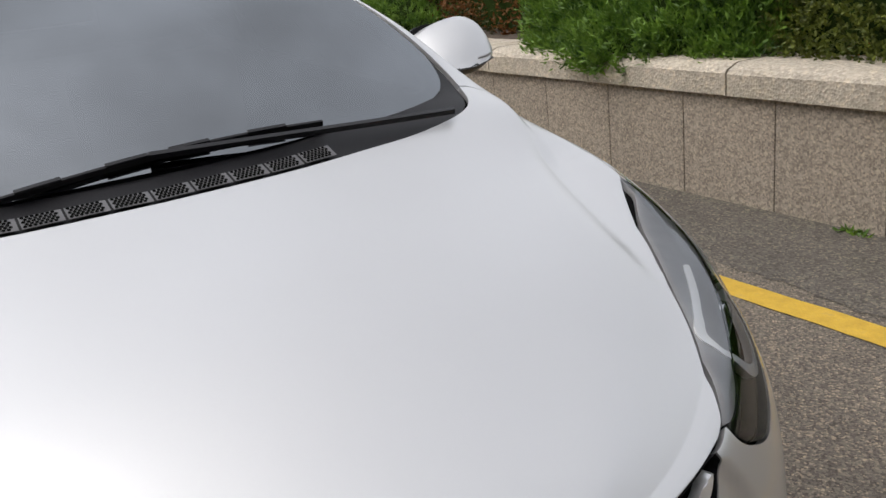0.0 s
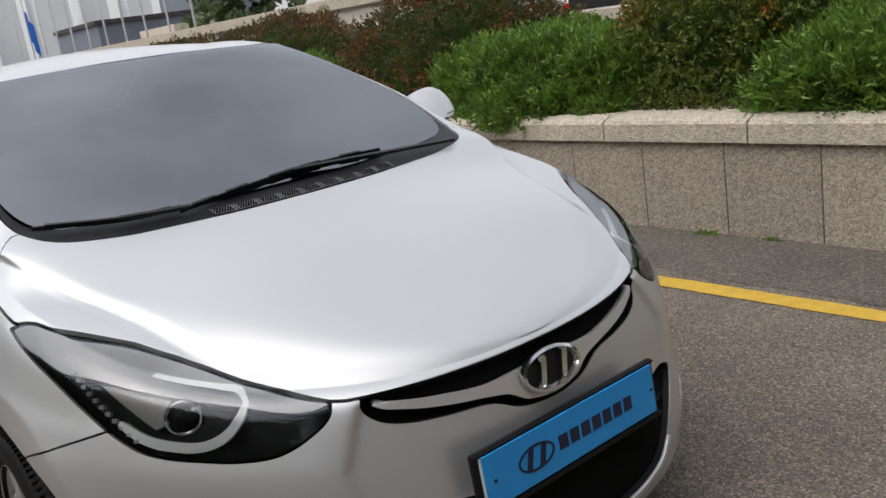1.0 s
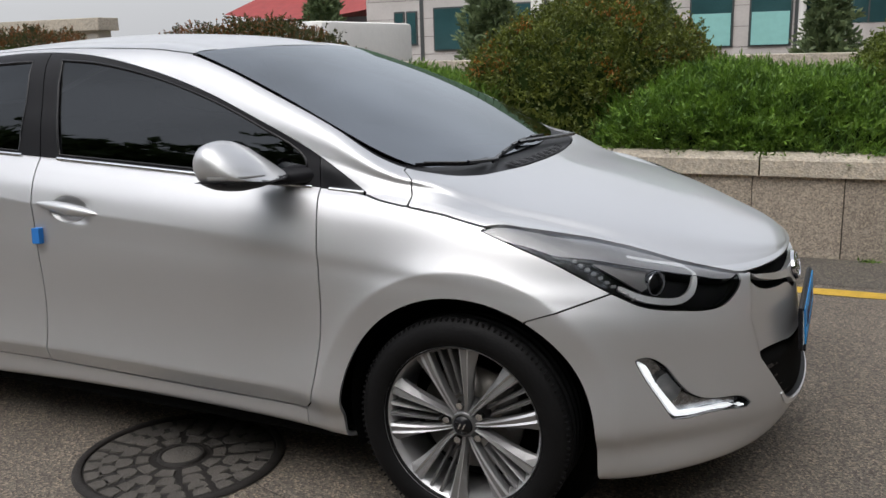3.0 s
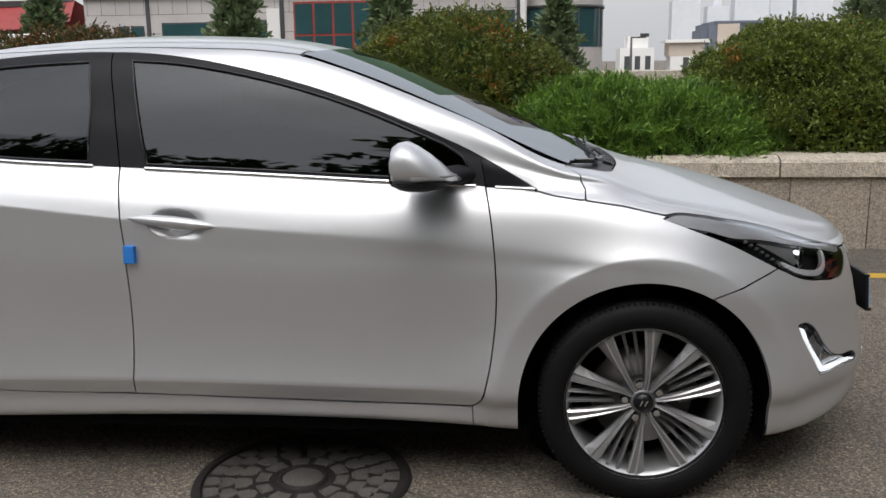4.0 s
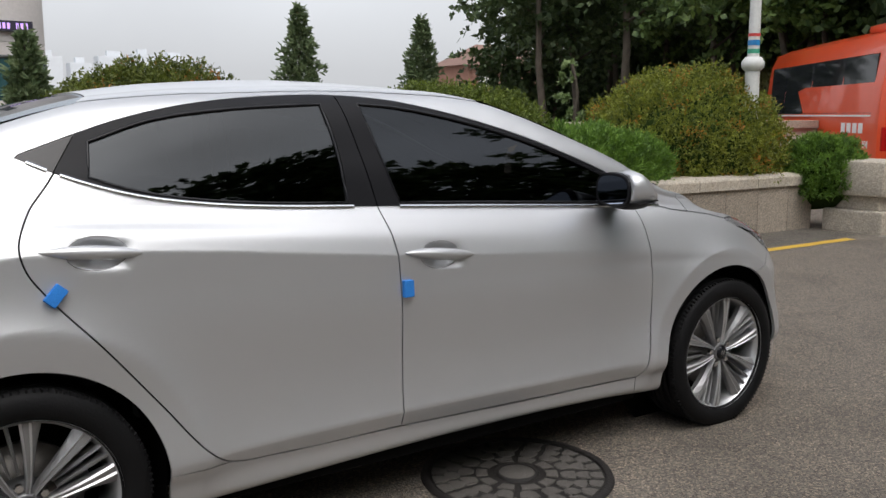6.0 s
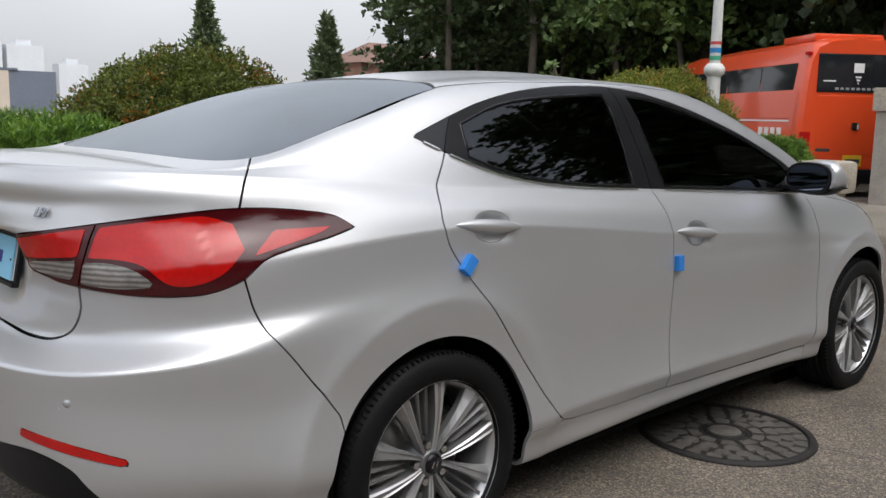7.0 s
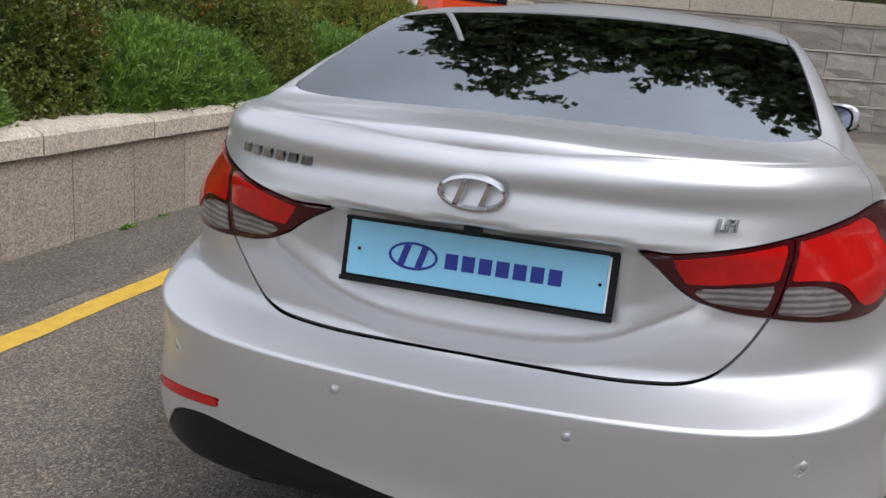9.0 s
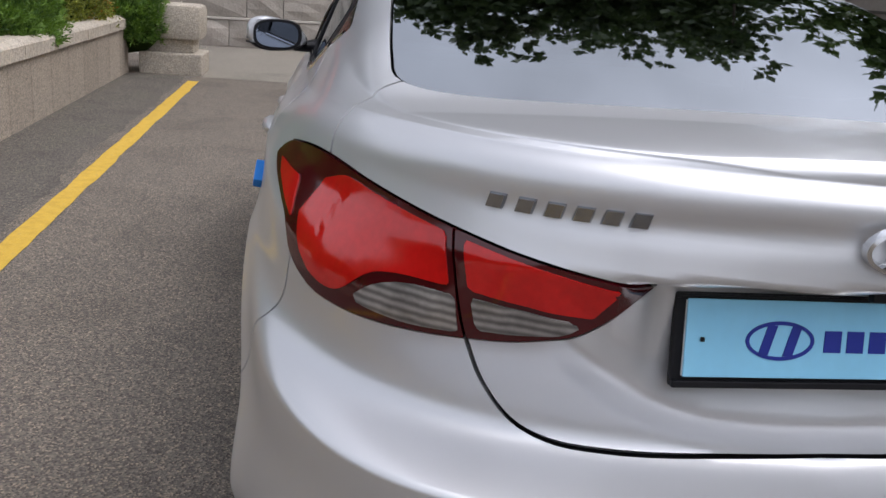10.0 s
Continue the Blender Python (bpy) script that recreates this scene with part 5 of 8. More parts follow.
def wing_mirror():
    """Rounded shell, dark foot and lower half, indicator strip, and the mirror glass that faces back."""
    c, rad = np.array([-0.662, -0.912, 1.042]), np.array([0.106, 0.128, 0.083])
    def shell_of(keep_low, grow):
        def make(b):
            n, m = 28, 18
            grid = []
            for i in range(m + 1):
                th = math.pi * i / m
                row = []
                for k in range(n):
                    ph = 2 * math.pi * k / n
                    d = np.array([math.sin(th) * math.cos(ph), math.cos(th), math.sin(th) * math.sin(ph)])
                    e = np.sign(d) * np.abs(d) ** 0.86
                    p = c + e * rad * grow
                    taper = 1 - 0.32 * (p[1] - c[1] + 0.118) / 0.236
                    p[2] = c[2] - 0.02 + (p[2] - c[2] + 0.02) * taper - 0.012 * (p[1] - c[1] + 0.118) / 0.236
                    p[0] = max(p[0], c[0] - 0.052 + 0.05 * (p[1] - c[1]))
                    p[0] += 0.16 * (p[1] - c[1] + 0.05)
                    p[2] -= 0.62 * max(0.0, p[0] - c[0] + 0.020) * max(0.0, min(1.0, (p[2] - c[2] + 0.05) / 0.08))
                    if keep_low:
                        p[2] = min(p[2], 0.996 + 0.02 * (p[0] - c[0]))
                    row.append(b.verts.new(p))
                grid.append(row)
            for i in range(m):
                for k in range(n):
                    b.faces.new((grid[i][k], grid[i][(k + 1) % n], grid[i + 1][(k + 1) % n], grid[i + 1][k]))
            bmesh.ops.remove_doubles(b, verts=b.verts[:], dist=1e-5)
        return make
    mirrors = pair("wing_mirror", shell_of(False, 1.0), PAINT, None, "silver wing mirror with a black lower half", angle=35)
    pair("lower_shell", shell_of(True, 1.025), BLACK_TRIM, mirrors, "black lower shell", angle=35)
    def arm(b):
        pts = [(-0.640, -0.840, 0.985, 0.034, 0.020), (-0.600, -0.800, 0.982, 0.045, 0.022), (-0.570, -0.765, 0.985, 0.060, 0.028), (-0.560, -0.735, 0.985, 0.070, 0.032)]
        rows_ = [[b.verts.new((x + rx * math.cos(a), y, z + rz * math.sin(a))) for a in np.linspace(0, 2 * math.pi, 12, endpoint=False)] for x, y, z, rx, rz in pts]
        for a1, a2 in zip(rows_, rows_[1:]):
            for k in range(12):
                b.faces.new((a1[k], a1[(k + 1) % 12], a2[(k + 1) % 12], a2[k]))
    pair("mirror_foot", arm, BLACK_TRIM, mirrors, "black mirror foot", smooth=True)
    def pane(b):
        pts = [(0.088 * math.copysign(abs(math.cos(a)) ** 0.7, math.cos(a)), 0.052 * math.copysign(abs(math.sin(a)) ** 0.7, math.sin(a))) for a in np.linspace(0, 2 * math.pi, 28, endpoint=False)]
        extrude_outline(b, pts, 0.004, frame_at(Vector((c[0] - 0.0575, c[1] + 0.002, c[2] - 0.008)), Vector((-1, 0.14, 0.02))))
    glass_ = material("mirror_glass", (0.22, 0.25, 0.31), rough=0.02, metal=1.0, vary=0.02)
    def bezel(b):
        pts = [(0.104 * math.copysign(abs(math.cos(a)) ** 0.7, math.cos(a)), 0.064 * math.copysign(abs(math.sin(a)) ** 0.7, math.sin(a))) for a in np.linspace(0, 2 * math.pi, 28, endpoint=False)]
        extrude_outline(b, pts, 0.016, frame_at(Vector((c[0] - 0.043, c[1] + 0.002, c[2] - 0.008)), Vector((-1, 0.14, 0.02))), 0.95)
    pair("mirror_bezel", bezel, BLACK_TRIM, mirrors, "black mirror bezel")
    pair("mirror_glass", pane, glass_, mirrors, "mirror glass")
    def lampstrip(b):
        rows_ = []
        for t in np.linspace(0, 1, 12):
            a = math.pi * (0.02 + 0.42 * t)
            x, y = c[0] + rad[0] * 1.02 * math.sin(a), c[1] - rad[1] * 1.02 * math.cos(a)
            x += 0.16 * (y - c[1] + 0.05)
            h = 0.006 * (1 - 0.6 * t)
            rows_.append([b.verts.new((x, y, 1.010 + h)), b.verts.new((x + 0.002 * math.sin(a), y - 0.002, 1.010)), b.verts.new((x, y, 1.010 - h))])
        for a1, a2 in zip(rows_, rows_[1:]):
            for k in range(2):
                b.faces.new((a1[k], a1[k + 1], a2[k + 1], a2[k]))
    pair("indicator", lampstrip, LAMP_GREY, mirrors, "clear indicator strip", smooth=True)


wing_mirror()


# wipers and the grid of the cowl
def wiper(points, pivot, name):
    root = new("wiper")
    on_car(root)
    tagged(root, "black wiper resting at the foot of the windscreen")
    def rod(b, pts, w, h, lift):
        rows_ = []
        for i, (x, y) in enumerate(pts):
            hit, nor = on_top(x, y)
            hit.y = y
            nor.y *= math.copysign(1, -y) if y else 1
            d = Vector((pts[min(i + 1, len(pts) - 1)][0] - pts[max(i - 1, 0)][0], pts[min(i + 1, len(pts) - 1)][1] - pts[max(i - 1, 0)][1], 0)).normalized()
            u = nor.cross(d).normalized()
            rows_.append([b.verts.new(hit + u * a * w + nor * (lift + c * h)) for a, c in ((-1, 0), (-0.8, 1), (0.8, 1), (1, 0))])
        for a1, a2 in zip(rows_, rows_[1:]):
            for k in range(4):
                b.faces.new((a1[k], a1[(k + 1) % 4], a2[(k + 1) % 4], a2[k]))
        b.faces.new(rows_[0])
        b.faces.new(rows_[-1][::-1])
    b = bmesh.new()
    rod(b, points, 0.0035, 0.010, 0.003)
    part("blade", b, BLACK_TRIM, root)
    b = bmesh.new()
    mid = points[len(points) // 2]
    arm = [pivot, ((pivot[0] * 0.6 + mid[0] * 0.4) + 0.004, pivot[1] * 0.6 + mid[1] * 0.4), (mid[0] + 0.006, mid[1])]
    rod(b, [tuple(np.array(arm[0]) * (1 - t) + np.array(arm[1]) * t) for t in np.linspace(0, 1, 5)] + [tuple(np.array(arm[1]) * (1 - t) + np.array(arm[2]) * t) for t in np.linspace(0.2, 1, 5)], 0.0065, 0.009, 0.012)
    part("arm", b, GLOSS_BLACK, root)
    for k in range(5):
        i = 1 + k * (len(points) - 2) // 5
        b = bmesh.new()
        rod(b, points[i:i + 3], 0.0050, 0.0035, 0.013)
        part("clip", b, GLOSS_BLACK, root)
    return root


wiper([(-0.222 + 0.10 * t + 0.03 * math.sin(math.pi * t), -0.650 + 0.33 * t) for t in np.linspace(0, 1, 14)], (-0.100, -0.305), "short")
wiper([(-0.104 - 0.052 * math.sin(math.pi * 0.62 * t), -0.330 + 0.66 * t) for t in np.linspace(0, 1, 20)], (-0.102, 0.575), "long")
cowl_grey = material("grey_cowl_plastic", (0.11, 0.11, 0.118), rough=0.55, vary=0.1, fine=200)
for k in range(9):
    y0 = -0.262 + k * 0.0640
    b = bmesh.new()
    rows_ = []
    for y in np.linspace(y0, y0 + 0.0600, 5):
        edge = np.interp(abs(y), [0.0, 0.20, 0.355, 0.52], [-0.034, -0.043, -0.064, -0.094])
        line_ = []
        for d in (0.0, 0.036):
            hit, nor = on_top(edge - d, abs(y))
            line_.append(b.verts.new((hit.x, y, hit.z + 0.001)))
        rows_.append(line_)
    for a1, a2 in zip(rows_, rows_[1:]):
        b.faces.new((a1[0], a2[0], a2[1], a1[1]))
    vent = on_car(part("cowl_vent", b, cowl_grey, None, "grey plastic vent with rows of round holes"))
    b = bmesh.new()
    for i in range(7):
        for j in range(5):
            y = y0 + 0.005 + 0.0071 * i + (0.0035 if j % 2 else 0)
            edge = np.interp(abs(y), [0.0, 0.20, 0.355, 0.52], [-0.034, -0.043, -0.064, -0.094]) - 0.004 - 0.0066 * j
            hit, nor = on_top(edge, abs(y))
            vs = [b.verts.new((hit.x + 0.0031 * math.cos(a), y + 0.0031 * math.sin(a), hit.z + 0.0025 + 0.45 * -0.0031 * math.cos(a))) for a in np.linspace(0, 2 * math.pi, 6, endpoint=False)]
            b.faces.new(vs)
    part("vent_pattern", b, SHELL, vent)


# parking sensors in the rear bumper
for w, z in ((0.225, 0.620), (0.635, 0.610)):
    hit, nor = on_front(w, z, -1)
    pair("parking_sensor", turned([(0.0125, -0.002), (0.0125, 0.0006), (0.0112, 0.0006), (0.0108, -0.0012), (0.0100, -0.0012), (0.0095, 0.0003), (0.0, 0.0005)], hit, nor), PAINT, None, "painted round parking sensor", smooth=True)

# wheels
def wheel(x, side):
    root = new("wheel")
    on_car(root)
    tagged(root, "five-group multi-spoke alloy wheel with a low black tyre")
    m = Matrix.Translation((x, -0.775 * side, HUB_Z)) @ Matrix.Diagonal((1, side, 1, 1))
    def put(name, v, f, mat, label="", smooth=True, parent=root):
        v = np.array([(m @ Vector(p))[:] for p in v])
        fs = [tuple(reversed(q)) for q in f] if side < 0 else f
        ob = link_mesh(name, v, fs, mat, parent, label, smooth)
        return ob
    R, r = 0.317, 0.237
    prof = [(r - 0.004, -0.085), (r + 0.004, -0.098), (r + 0.020, -0.104), (0.270, -0.107), (0.293, -0.103), (0.307, -0.094), (R - 0.003, -0.082)]
    for k in range(5):
        y = -0.078 + 0.033 * k
        prof += [(R, y), (R, y + 0.024), (R - 0.007, y + 0.026), (R - 0.007, y + 0.031)]
    prof += [(R, 0.085), (0.307, 0.094), (0.270, 0.107), (r, 0.098)]
    v, f = lathe(prof, 96, "y")
    v = np.array(v)
    v[:, 2] = np.maximum(v[:, 2], 0.001 - HUB_Z)
    tyre = put("tyre", v, f.tolist(), RUBBER, "black low-profile tyre")
    b = bmesh.new()
    for k in range(110):
        a = 2 * math.pi * k / 110
        box(b, -0.0028, 0.0028, -0.092, -0.072, R - 0.010, R + 0.0004, 0.0, Matrix.Rotation(a, 4, "Y"))
    bmesh.ops.transform(b, matrix=m, verts=b.verts[:])
    part("tread_pattern", b, RUBBER, tyre)
    v, f = lathe([(0.238, -0.098), (0.240, -0.090), (0.231, -0.082), (0.221, -0.060), (0.215, 0.02), (0.221, 0.085)], 64, "y")
    put("rim", v, f.tolist(), ALLOY, "machined silver rim")
    v, f = lathe([(0.0, -0.008), (0.155, -0.008), (0.155, 0.012), (0.0, 0.012)], 40, "y")
    put("brake_disc", v, f.tolist(), DISC, "steel brake disc")
    v, f = lathe([(0.0, 0.055), (0.212, 0.055)], 40, "y")
    put("inner_shield", v, f.tolist(), SHELL)
    v, f = lathe([(0.066, 0.0), (0.066, -0.030), (0.050, -0.044), (0.038, -0.068), (0.031, -0.078), (0.029, -0.072), (0.0, -0.072)], 40, "y")
    put("hub", v, f.tolist(), ALLOY_DARK, "grey hub")
    v, f = lathe([(0.029, -0.072), (0.027, -0.081), (0.0, -0.084)], 32, "y")
    cap = put("hub_cap", v, f.tolist(), GLOSS_BLACK, "black centre cap")
    b = bmesh.new()
    em = Matrix.Translation((0, -0.0835, 0)) @ Matrix.Rotation(radians(90), 4, "X")
    for s in (-1, 1):
        extrude_outline(b, [(s * 0.007 - 0.006, -0.008), (s * 0.007 - 0.001, -0.008), (s * 0.007 + 0.006, 0.008), (s * 0.007 + 0.001, 0.008)], 0.002, em)
    bmesh.ops.transform(b, matrix=m, verts=b.verts[:])
    part("cap_mark", b, CHROME, cap)
    for k in range(5):
        a0 = radians(103 + 72 * k)
        # two broad blades and two thin fins between them in every group
        for off, w0, w1, mat, name in ((-1, 0.0065, 0.0195, ALLOY, "spoke"), (1, 0.0065, 0.0195, ALLOY, "spoke"), (-0.5, 0.0035, 0.0056, ALLOY_GREY, "fin"), (0.5, 0.0035, 0.0056, ALLOY_GREY, "fin")):
            b = bmesh.new()
            rows_ = []
            for t in np.linspace(0, 1, 7):
                rad_ = 0.034 + (0.229 - 0.034) * t if name == "spoke" else 0.085 + (0.228 - 0.085) * t
                ang = a0 + off * math.atan2(0.016 + 0.052 * t ** 0.8, rad_) if name == "spoke" else a0 + off * math.atan2(0.022 + 0.012 * t, rad_)
                half = w0 + (w1 - w0) * t ** 1.2
                y = -0.070 - 0.018 * math.sin(math.pi * t * 0.55) + 0.002 * t
                if name == "fin":
                    y = -0.058 - 0.024 * t
                ca, sa = math.cos(ang), math.sin(ang)
                px, pz = rad_ * ca, rad_ * sa
                tx, tz = -sa, ca
                flare = 1.0 + 0.95 * t * t if name == "spoke" else 1.0
                sec = [(-1.0, 0.005), (-0.66, 0.0), (0.22, 0.004), (0.55, 0.0), (flare, 0.016 if name == "spoke" else 0.005), (0.8 * flare, 0.040), (-0.8, 0.040)]
                if off < 0:
                    sec = [(-u, dy) for u, dy in sec]
                rows_.append([b.verts.new((px + tx * half * u, y + dy, pz + tz * half * u)) for u, dy in sec])
            for a1, a2 in zip(rows_, rows_[1:]):
                for q in range(7):
                    f = b.faces.new((a1[q], a1[(q + 1) % 7], a2[(q + 1) % 7], a2[q]))
                    f.material_index = 0 if q in (0, 2) else 1
            b.faces.new(rows_[0])
            b.faces.new(rows_[-1][::-1])
            bmesh.ops.transform(b, matrix=m, verts=b.verts[:])
            part(name, b, mat, root).data.materials.append(ALLOY_GREY)
        ca, sa = math.cos(a0), math.sin(a0)
        v, f = lathe([(0.012, -0.050), (0.011, -0.066), (0.0, -0.067)], 6, "y")
        put("lug_nut", v + np.array([0.055 * ca, -0.004, 0.055 * sa]), f.tolist(), CHROME, smooth=False)
    b = bmesh.new()
    box(b, -0.06, 0.06, -0.03, 0.03, 0.10, 0.17, 0.01, Matrix.Rotation(radians(70), 4, "Y"))
    bmesh.ops.transform(b, matrix=m, verts=b.verts[:])
    part("brake_caliper", b, ALLOY_DARK, root, "grey brake caliper")
    # the lined well round the wheel
    rr = 0.385 if x > -1 else 0.370
    a = np.linspace(radians(-22), radians(202), 40)
    v = np.concatenate([np.stack([rr * np.cos(a), np.full(40, y), rr * np.sin(a)], 1) for y in (-0.035, 0.16)])
    f = [(i, i + 1, i + 41, i + 40) for i in range(39)]
    put("wheel_well", v, f, SHELL, "black wheel well liner")
    v, f = lathe([(0.0, 0.16), (0.40, 0.16)], 40, "y")
    put("well_back", v, f.tolist(), SHELL)
    return root


for wx in (AXLE_F, AXLE_R):
    for sd in (1, -1):
        wheel(wx, sd)

# floor pan, seats and dashboard, dim behind the tinted glass
b = bmesh.new()
box(b, -3.35, 0.35, -0.60, 0.60, 0.17, 0.24, 0.02)
box(b, -2.25, -0.45, -0.80, 0.80, 0.17, 0.24, 0.02)
on_car(part("floor_pan", b, SHELL, None, "dark floor pan"))
b = bmesh.new()
box(b, -0.62, -0.22, -0.66, 0.66, 0.70, 0.93, 0.06)
on_car(part("dashboard", b, SEAT, None, "dark dashboard"))
for y in (-0.37, 0.37):
    seat = on_car(new("front_seat"))
    tagged(seat, "dark cloth front seat with headrest")
    for nm, bx in (("cushion", (-1.45, -0.95, y - 0.25, y + 0.25, 0.38, 0.55)), ("backrest", (-1.62, -1.42, y - 0.25, y + 0.25, 0.50, 1.06)), ("headrest", (-1.64, -1.53, y - 0.13, y + 0.13, 1.10, 1.26))):
        b = bmesh.new()
        box(b, *bx, 0.05)
        part(nm, b, SEAT, seat, angle=40)
seat = on_car(new("rear_bench"))
tagged(seat, "dark cloth rear bench")
for nm, bx in (("cushion", (-2.40, -1.95, -0.62, 0.62, 0.38, 0.54)), ("backrest", (-2.62, -2.42, -0.62, 0.62, 0.50, 1.05))):
    b = bmesh.new()
    box(b, *bx, 0.05)
    part(nm, b, SEAT, seat, angle=40)
b = bmesh.new()
box(b, -3.14, -2.55, -0.60, 0.60, 1.00, 1.03, 0.01)
on_car(part("parcel_shelf", b, SEAT, None, "dark parcel shelf"))


# ---- ground, wall, planter ----
ASPHALT = grainy("worn_asphalt", (0.156, 0.134, 0.111), (2.2, 2.05, 1.8), 160.0, 0.58, 0.92, 0.7, (0.108, 0.094, 0.079), big=1.4, weather=0.42)
YELLOW = material("worn_yellow_road_paint", (0.54, 0.345, 0.040), rough=0.8, vary=0.22, scale=16, fine=140, bump=0.4, bump_scale=150, other=(0.33, 0.235, 0.075), spread=0.60)
GRANITE = grainy("pinkish_granite_cladding", (0.335, 0.285, 0.235), (1.45, 1.4, 1.3), 120.0, 0.42, 0.8, 0.15, (0.235, 0.20, 0.165), per=0.09, big=2.2, weather=0.26)
COPING = grainy("pale_granite_coping", (0.455, 0.405, 0.335), (1.25, 1.22, 1.15), 75.0, 0.25, 0.85, 0.7, (0.38, 0.335, 0.27), per=0.07, big=3.5, weather=0.16)
JOINT = material("dark_mortar_joint", (0.10, 0.088, 0.075), rough=0.95, vary=0.2)
SOIL = material("dark_soil", (0.060, 0.045, 0.032), rough=0.95, vary=0.4, fine=60, bump=0.8, bump_scale=40)
CONCRETE = material("pale_concrete", (0.47, 0.44, 0.39), rough=0.85, vary=0.14, scale=1.5, fine=50, bump=0.15)
IRON = material("rusty_cast_iron", (0.017, 0.0145, 0.013), rough=0.7, metal=0.2, vary=0.35, scale=12, fine=150, bump=0.25, bump_scale=200)
IRON_PAD = material("worn_dusty_iron_pads", (0.080, 0.073, 0.065), rough=0.95, vary=0.3, fine=140, bump=0.5, bump_scale=120)

ground = link_mesh("ground", [(-900, -900, 0), (900, -900, 0), (900, 900, 0), (-900, 900, 0)], [(0, 1, 2, 3)], ASPHALT)
tagged(ground, "worn grey asphalt with fine gravel and small stains", "asphalt", kind="structure")

ROAD = grainy("paler_road_asphalt", (0.235, 0.212, 0.180), (1.8, 1.75, 1.6), 160.0, 0.4, 0.92, 0.5, (0.19, 0.17, 0.145), big=1.1, weather=0.3)
tagged(link_mesh("road", [(6.15, -30, 0.004), (10.4, -30, 0.004), (10.4, 4.2, 0.004), (6.15, 2.0, 0.004)], [(0, 1, 2, 3)], ROAD), "paler worn asphalt of the drive past the planter's end", "road", kind="structure")

# painted line beside the planter wall, with uneven edges
rng = np.random.default_rng(5)
xs = np.linspace(-22, 5.75, 380)
wob = np.convolve(rng.normal(0, 0.006, 380), np.ones(3) / 3, "same")
wob2 = np.convolve(rng.normal(0, 0.006, 380), np.ones(3) / 3, "same")
lv = np.concatenate([np.stack([xs, 2.015 + wob, np.full(380, 0.004)], 1), np.stack([xs, 2.135 + wob2, np.full(380, 0.004)], 1)])
lf = [(i, i + 1, i + 381, i + 380) for i in range(379)]
tagged(link_mesh("painted_line", lv, lf, YELLOW, smooth=False), "worn yellow painted line on the asphalt along the wall", "road marking", kind="structure")

# dark silt and moss at the foot of the wall; its colour also holds the wall's shade
SILT_SHADE = grainy("silt_and_shade_on_asphalt", (0.108, 0.096, 0.082), (1.9, 1.8, 1.6), 120.0, 0.5, 0.95, 0.6, (0.082, 0.075, 0.060), big=2.2, weather=0.35)
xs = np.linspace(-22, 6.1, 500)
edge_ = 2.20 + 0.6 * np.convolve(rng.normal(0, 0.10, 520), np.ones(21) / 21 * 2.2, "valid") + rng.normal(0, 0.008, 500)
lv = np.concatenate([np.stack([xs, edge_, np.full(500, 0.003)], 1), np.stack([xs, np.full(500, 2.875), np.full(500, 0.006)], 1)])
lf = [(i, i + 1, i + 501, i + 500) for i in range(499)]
tagged(link_mesh("silt_shade_strip", lv, lf, SILT_SHADE, smooth=False), "dark silt along the foot of the planter wall, with the wall's shade in its colour", "dirt", kind="structure")

WALL_END = 6.2
b = bmesh.new()
box(b, -24, WALL_END, 2.888, 3.12, -0.3, 0.515)
box(b, WALL_END - 0.24, WALL_END - 0.001, 3.12, 6.5, -0.3, 0.515)
wall_north = tagged(part("wall_north", b, JOINT), "low planter wall clad in pinkish granite slabs with pale coping", "planter wall", kind="structure")


def slab_mesh(name, w, h, d, bevel):
    b = bmesh.new()
    box(b, 0, w, 0, d, 0, h, bevel)
    me = bpy.data.meshes.new(name)
    b.to_mesh(me)
    b.free()
    return me


panel_mesh = slab_mesh("granite_slab", 0.529, 0.535, 0.028, 0.002)
panel_mesh.materials.append(GRANITE)
x = -0.13 - 0.535 * 34
while x + 0.535 < WALL_END + 0.2:
    if x > -18:
        s = new("granite_slab", panel_mesh)
        s.location = (x + 0.003, 2.862, -0.022)
        s.scale.x = min(1.0, (WALL_END - x - 0.003) / 0.529)
        s.parent = wall_north
    x += 0.535
b = bmesh.new()
rng = np.random.default_rng(8)
n = 8
outline = [(0.0, 0.0), (0.0, 0.098), (0.014, 0.116), (0.075, 0.140), (0.38, 0.140), (0.38, 0.0)]
prof = [[b.verts.new((xx, 2.832 + u + (rng.normal(0, 0.0016) if 0 < xx < 0.935 else 0), 0.515 + v + (rng.normal(0, 0.0012) if v > 0 else 0))) for u, v in outline]
        for xx in np.linspace(0, 0.935, n)]
for i in range(n - 1):
    for j in range(6):
        k = (j + 1) % 6
        b.faces.new((prof[i][j], prof[i + 1][j], prof[i + 1][k], prof[i][k]))
b.faces.new(prof[0])
b.faces.new(prof[-1][::-1])
bmesh.ops.recalc_face_normals(b, faces=b.faces[:])
coping_mesh = bpy.data.meshes.new("coping_stone")
b.to_mesh(coping_mesh)
b.free()
coping_mesh.materials.append(COPING)
x = -0.500 - 0.945 * 19
while x < WALL_END - 0.1:
    s = new("coping_stone", coping_mesh)
    s.location = (x + 0.004, 0, 0)
    s.scale.x = min(1.0, (WALL_END + 0.03 - x) / 0.935)
    s.parent = wall_north
    x += 0.945
b = bmesh.new()
for y0 in np.arange(3.215, 6.4, 0.94):
    box(b, WALL_END - 0.27, WALL_END + 0.03, y0 + 0.004, y0 + 0.934, 0.515, 0.655, 0.012)
part("end_coping", b, COPING, wall_north)

